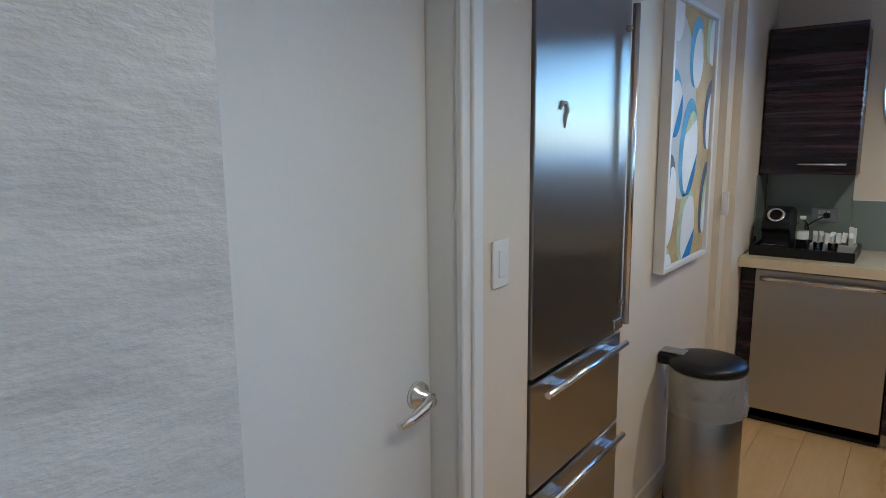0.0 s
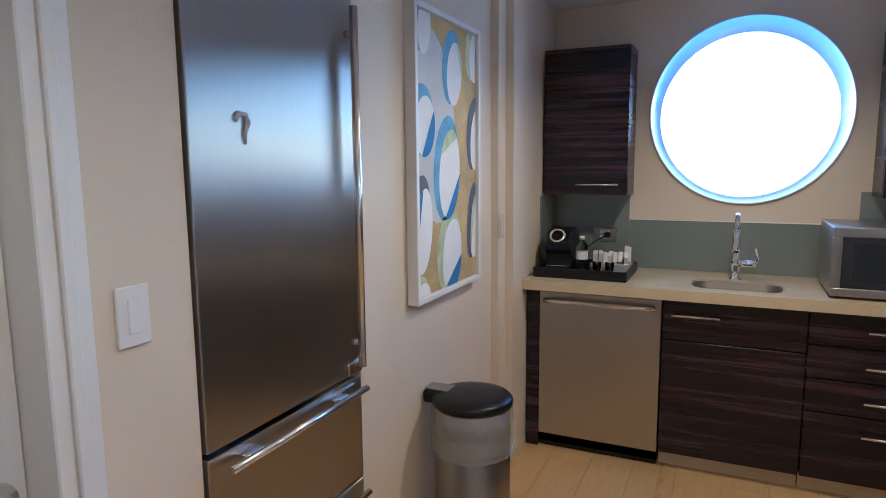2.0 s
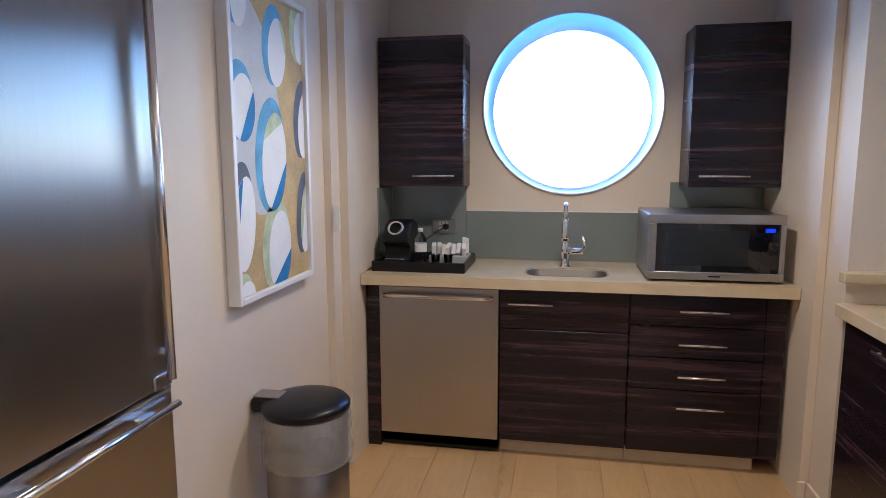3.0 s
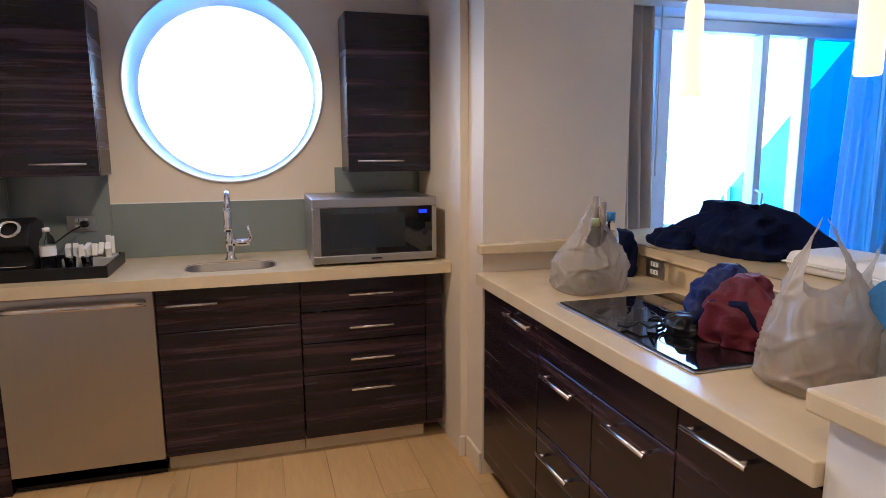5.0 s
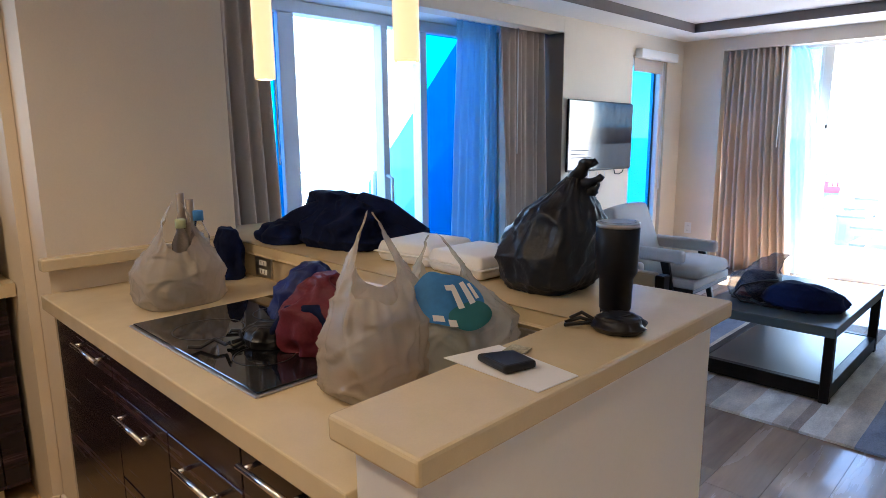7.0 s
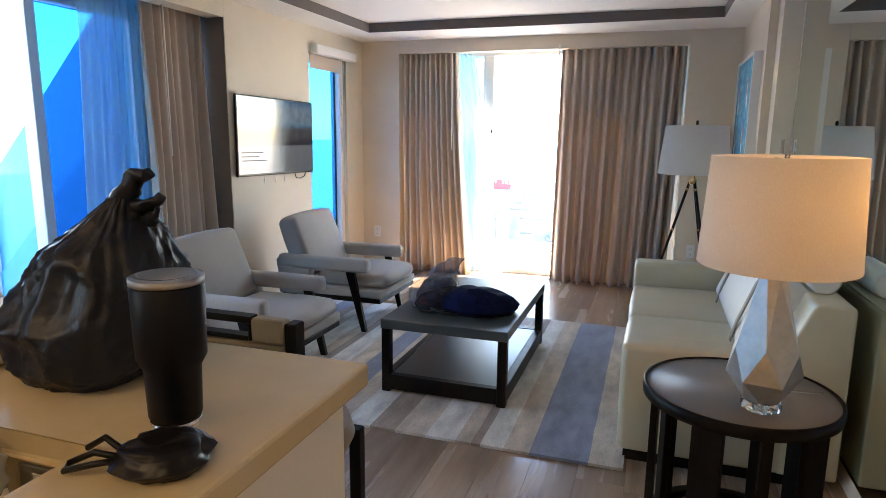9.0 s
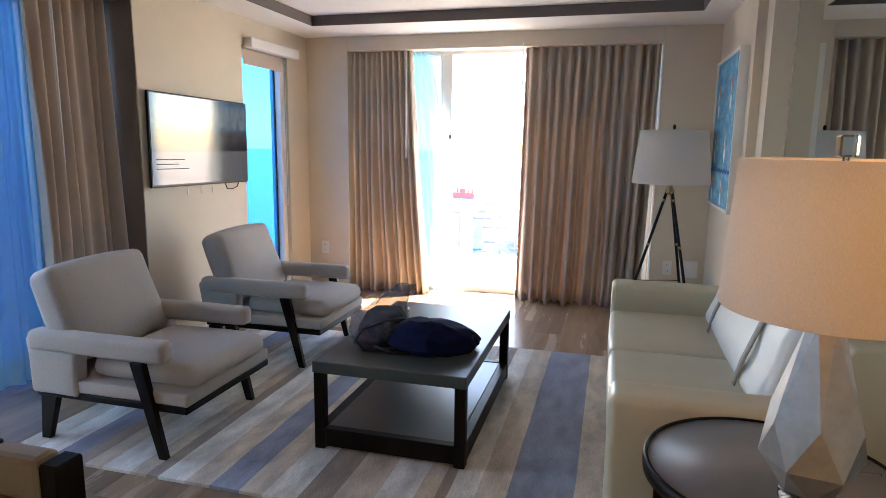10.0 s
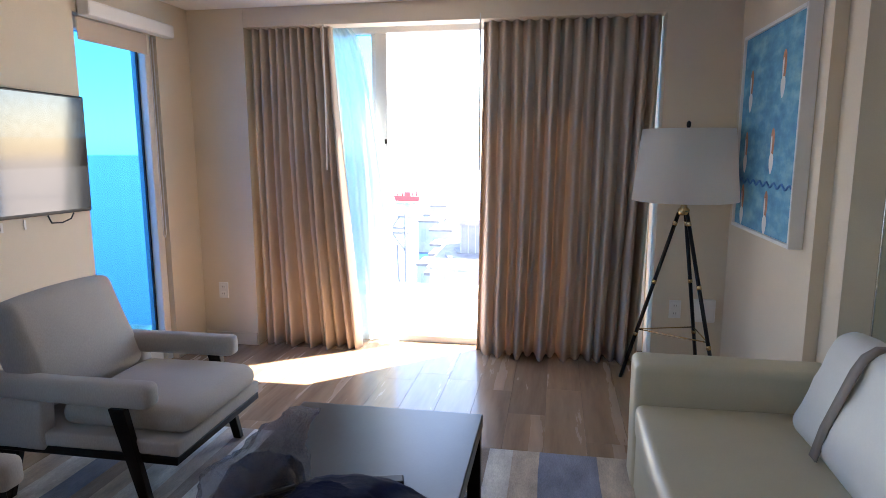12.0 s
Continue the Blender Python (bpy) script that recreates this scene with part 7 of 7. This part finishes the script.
for (a, b) in (((7.42, 1.10), (7.12, 0.60)), ((7.12, 0.60), (7.56, 0.62)), ((7.56, 0.62), (7.42, 1.10))):
    f = 0.72
    pa_ = [(FX + (q[0] - FX) * f, FY + (q[1] - FY) * f, 1.045 * (1 - f) + 0.03) for q in (a, b)]
    part("stretcher", tube(pa_, 0.004, 8), M_BRASS, fl)

# art on the living room wall
a2 = thing("swimmers_painting", (6.92, ARTY, 0.98), "white-framed blue painting with pale coral figures", "painting")
Q0, Q1, R0, R1 = 6.455, 7.36, 0.975, 2.005
part("frame", boxes((Q0, Q0 + 0.018, ARTY + 0.001, ARTY + 0.06, R0, R1), (Q1 - 0.018, Q1, ARTY + 0.001, ARTY + 0.06, R0, R1), (Q0 + 0.0185, Q1 - 0.0185, ARTY + 0.001, ARTY + 0.06, R0, R0 + 0.018), (Q0 + 0.0185, Q1 - 0.0185, ARTY + 0.001, ARTY + 0.06, R1 - 0.018, R1), bevel=0.002), M_WHITE, a2, "white box frame")
m, t, p = nodes_of("blue_water_canvas")
nz, wv = noise_tex(t, 6, 5, stretch=(1, 1, 2.2)), noise_tex(t, 22, 4)
c1 = ramp(t, nz.outputs[0], [(0.28, (0.035, 0.20, 0.40)), (0.5, (0.09, 0.34, 0.52)), (0.72, (0.24, 0.52, 0.60))]).outputs[0]
c1 = mixrgb(t, c1, ramp(t, wv.outputs[0], [(0.3, (0.85,) * 3), (0.7, (1.08,) * 3)]).outputs[0], 0.8, "MULTIPLY")
t.links.new(c1, p.inputs["Base Color"])
p.inputs["Roughness"].default_value = 0.7
cv = part("canvas", boxes((Q0 + 0.019, Q1 - 0.019, ARTY + 0.02, ARTY + 0.048, R0 + 0.019, R1 - 0.019)), m, a2)
M_CORAL = surface("coral_paint", (0.62, 0.26, 0.15), 0.7, vary=0.3, scale=20)
for sx, sz in ((7.20, 1.68), (6.72, 1.72), (7.22, 1.36), (6.80, 1.37), (7.22, 1.08), (6.83, 1.07)):
    for (dx, dz, w, h, mm) in ((0, 0.05, 0.035, 0.085, M_CORAL), (0.0, -0.035, 0.04, 0.05, M_ARTWHITE), (0.012, 0.05, 0.013, 0.05, M_ARTWHITE)):
        bm = bmesh.new()
        bm.faces.new([bm.verts.new((sx + dx + w * math.cos(2 * math.pi * k / 16) * (0.75 + 0.25 * math.sin(2 * math.pi * k / 16)), ARTY + 0.0485 + (0.0006 if mm is M_ARTWHITE else 0), sz + dz + h * math.sin(2 * math.pi * k / 16))) for k in range(16)])
        part("figure_stroke", bm, mm, cv)
wav = tube([(6.50 + 0.83 * k / 40, ARTY + 0.0488, 1.235 + 0.012 * math.sin(k * 1.25)) for k in range(41)], 0.006, 6)
part("wave_stroke", wav, M_ARTBLUE, cv)

# mirror
mir = thing("wall_mirror", (4.8, MIRY, 0.1), "large frameless wall mirror behind the sofa", "mirror")
part("mirror_glass", boxes((3.52, 6.166, MIRY - 0.007, MIRY, 0.1, Z_CEIL - 0.002)), mirror_mat("mirror_silver", (0.70, 0.76, 0.72), 0.015), mir)
trim("mirror_trim", [(6.167, 6.179, MIRY - 0.007, MIRY + 0.003, 0, Z_CEIL - 0.001)], "slim pale metal edge beside the mirror", M_NICKEL, 0.001)

wall_plate("wall_socket", (FARX - 0.001, 3.87, 0.40), 0.072, 0.116, "x-", "white double socket low on the wall", False)
wall_plate("wall_socket", (FARX - 0.001, 0.76, 0.395), 0.072, 0.116, "x-", "white double socket behind the floor lamp", False)
wf = thing("wall_box", (FARX, 0.6, 0.4), "small white wireless box on the wall", "router")
part("body", boxes((FARX - 0.03, FARX - 0.001, 0.52, 0.665, 0.32, 0.47), bevel=0.012, seg=3), M_WHITE, wf)
# ---- floor planks ----
def planks(x0, x1, y0, y1, length, width, along_x, mat, seed, floor_name, gap=0.003):
    """Boards laid in rows with staggered ends; alike boards share one mesh."""
    random.seed(seed)
    shared = {}
    floor_ob = bpy.data.objects[floor_name]
    made = 0
    u0, u1, v0, v1 = (x0, x1, y0, y1) if along_x else (y0, y1, x0, x1)
    v, row = v0, 0
    while v < v1 - 0.01:
        w = min(width, v1 - v)
        u = u0 - random.uniform(0, length)
        while u < u1:
            a, b = max(u, u0), min(u + length, u1)
            u += length
            if b - a < 0.03:
                continue
            key = (round(b - a, 2), round(w, 3))
            if key not in shared:
                L, W = b - a - gap * 0.7, w - gap
                bm = boxes((0, L, 0, W, -0.012, 0.0), bevel=gap * 0.4) if along_x else boxes((0, W, 0, L, -0.012, 0.0), bevel=gap * 0.4)
                shared[key] = mesh_of("plank", bm, mat)
            ob = new("plank", shared[key])
            ob.parent = floor_ob
            ob.location = (a, v, 0) if along_x else (v, a, 0)
            made += 1
        v += w
        row += 1
    return made


planks(2.60, 8.0, -0.45, 4.72, 1.2, 0.2, True, M_PLANK, 4, "floor", 0.0012)
planks(-0.70, 2.60, -0.5, 4.4, 1.2, 0.2, False, M_KPLANK, 6, "floor_kitchen", 0.0012)
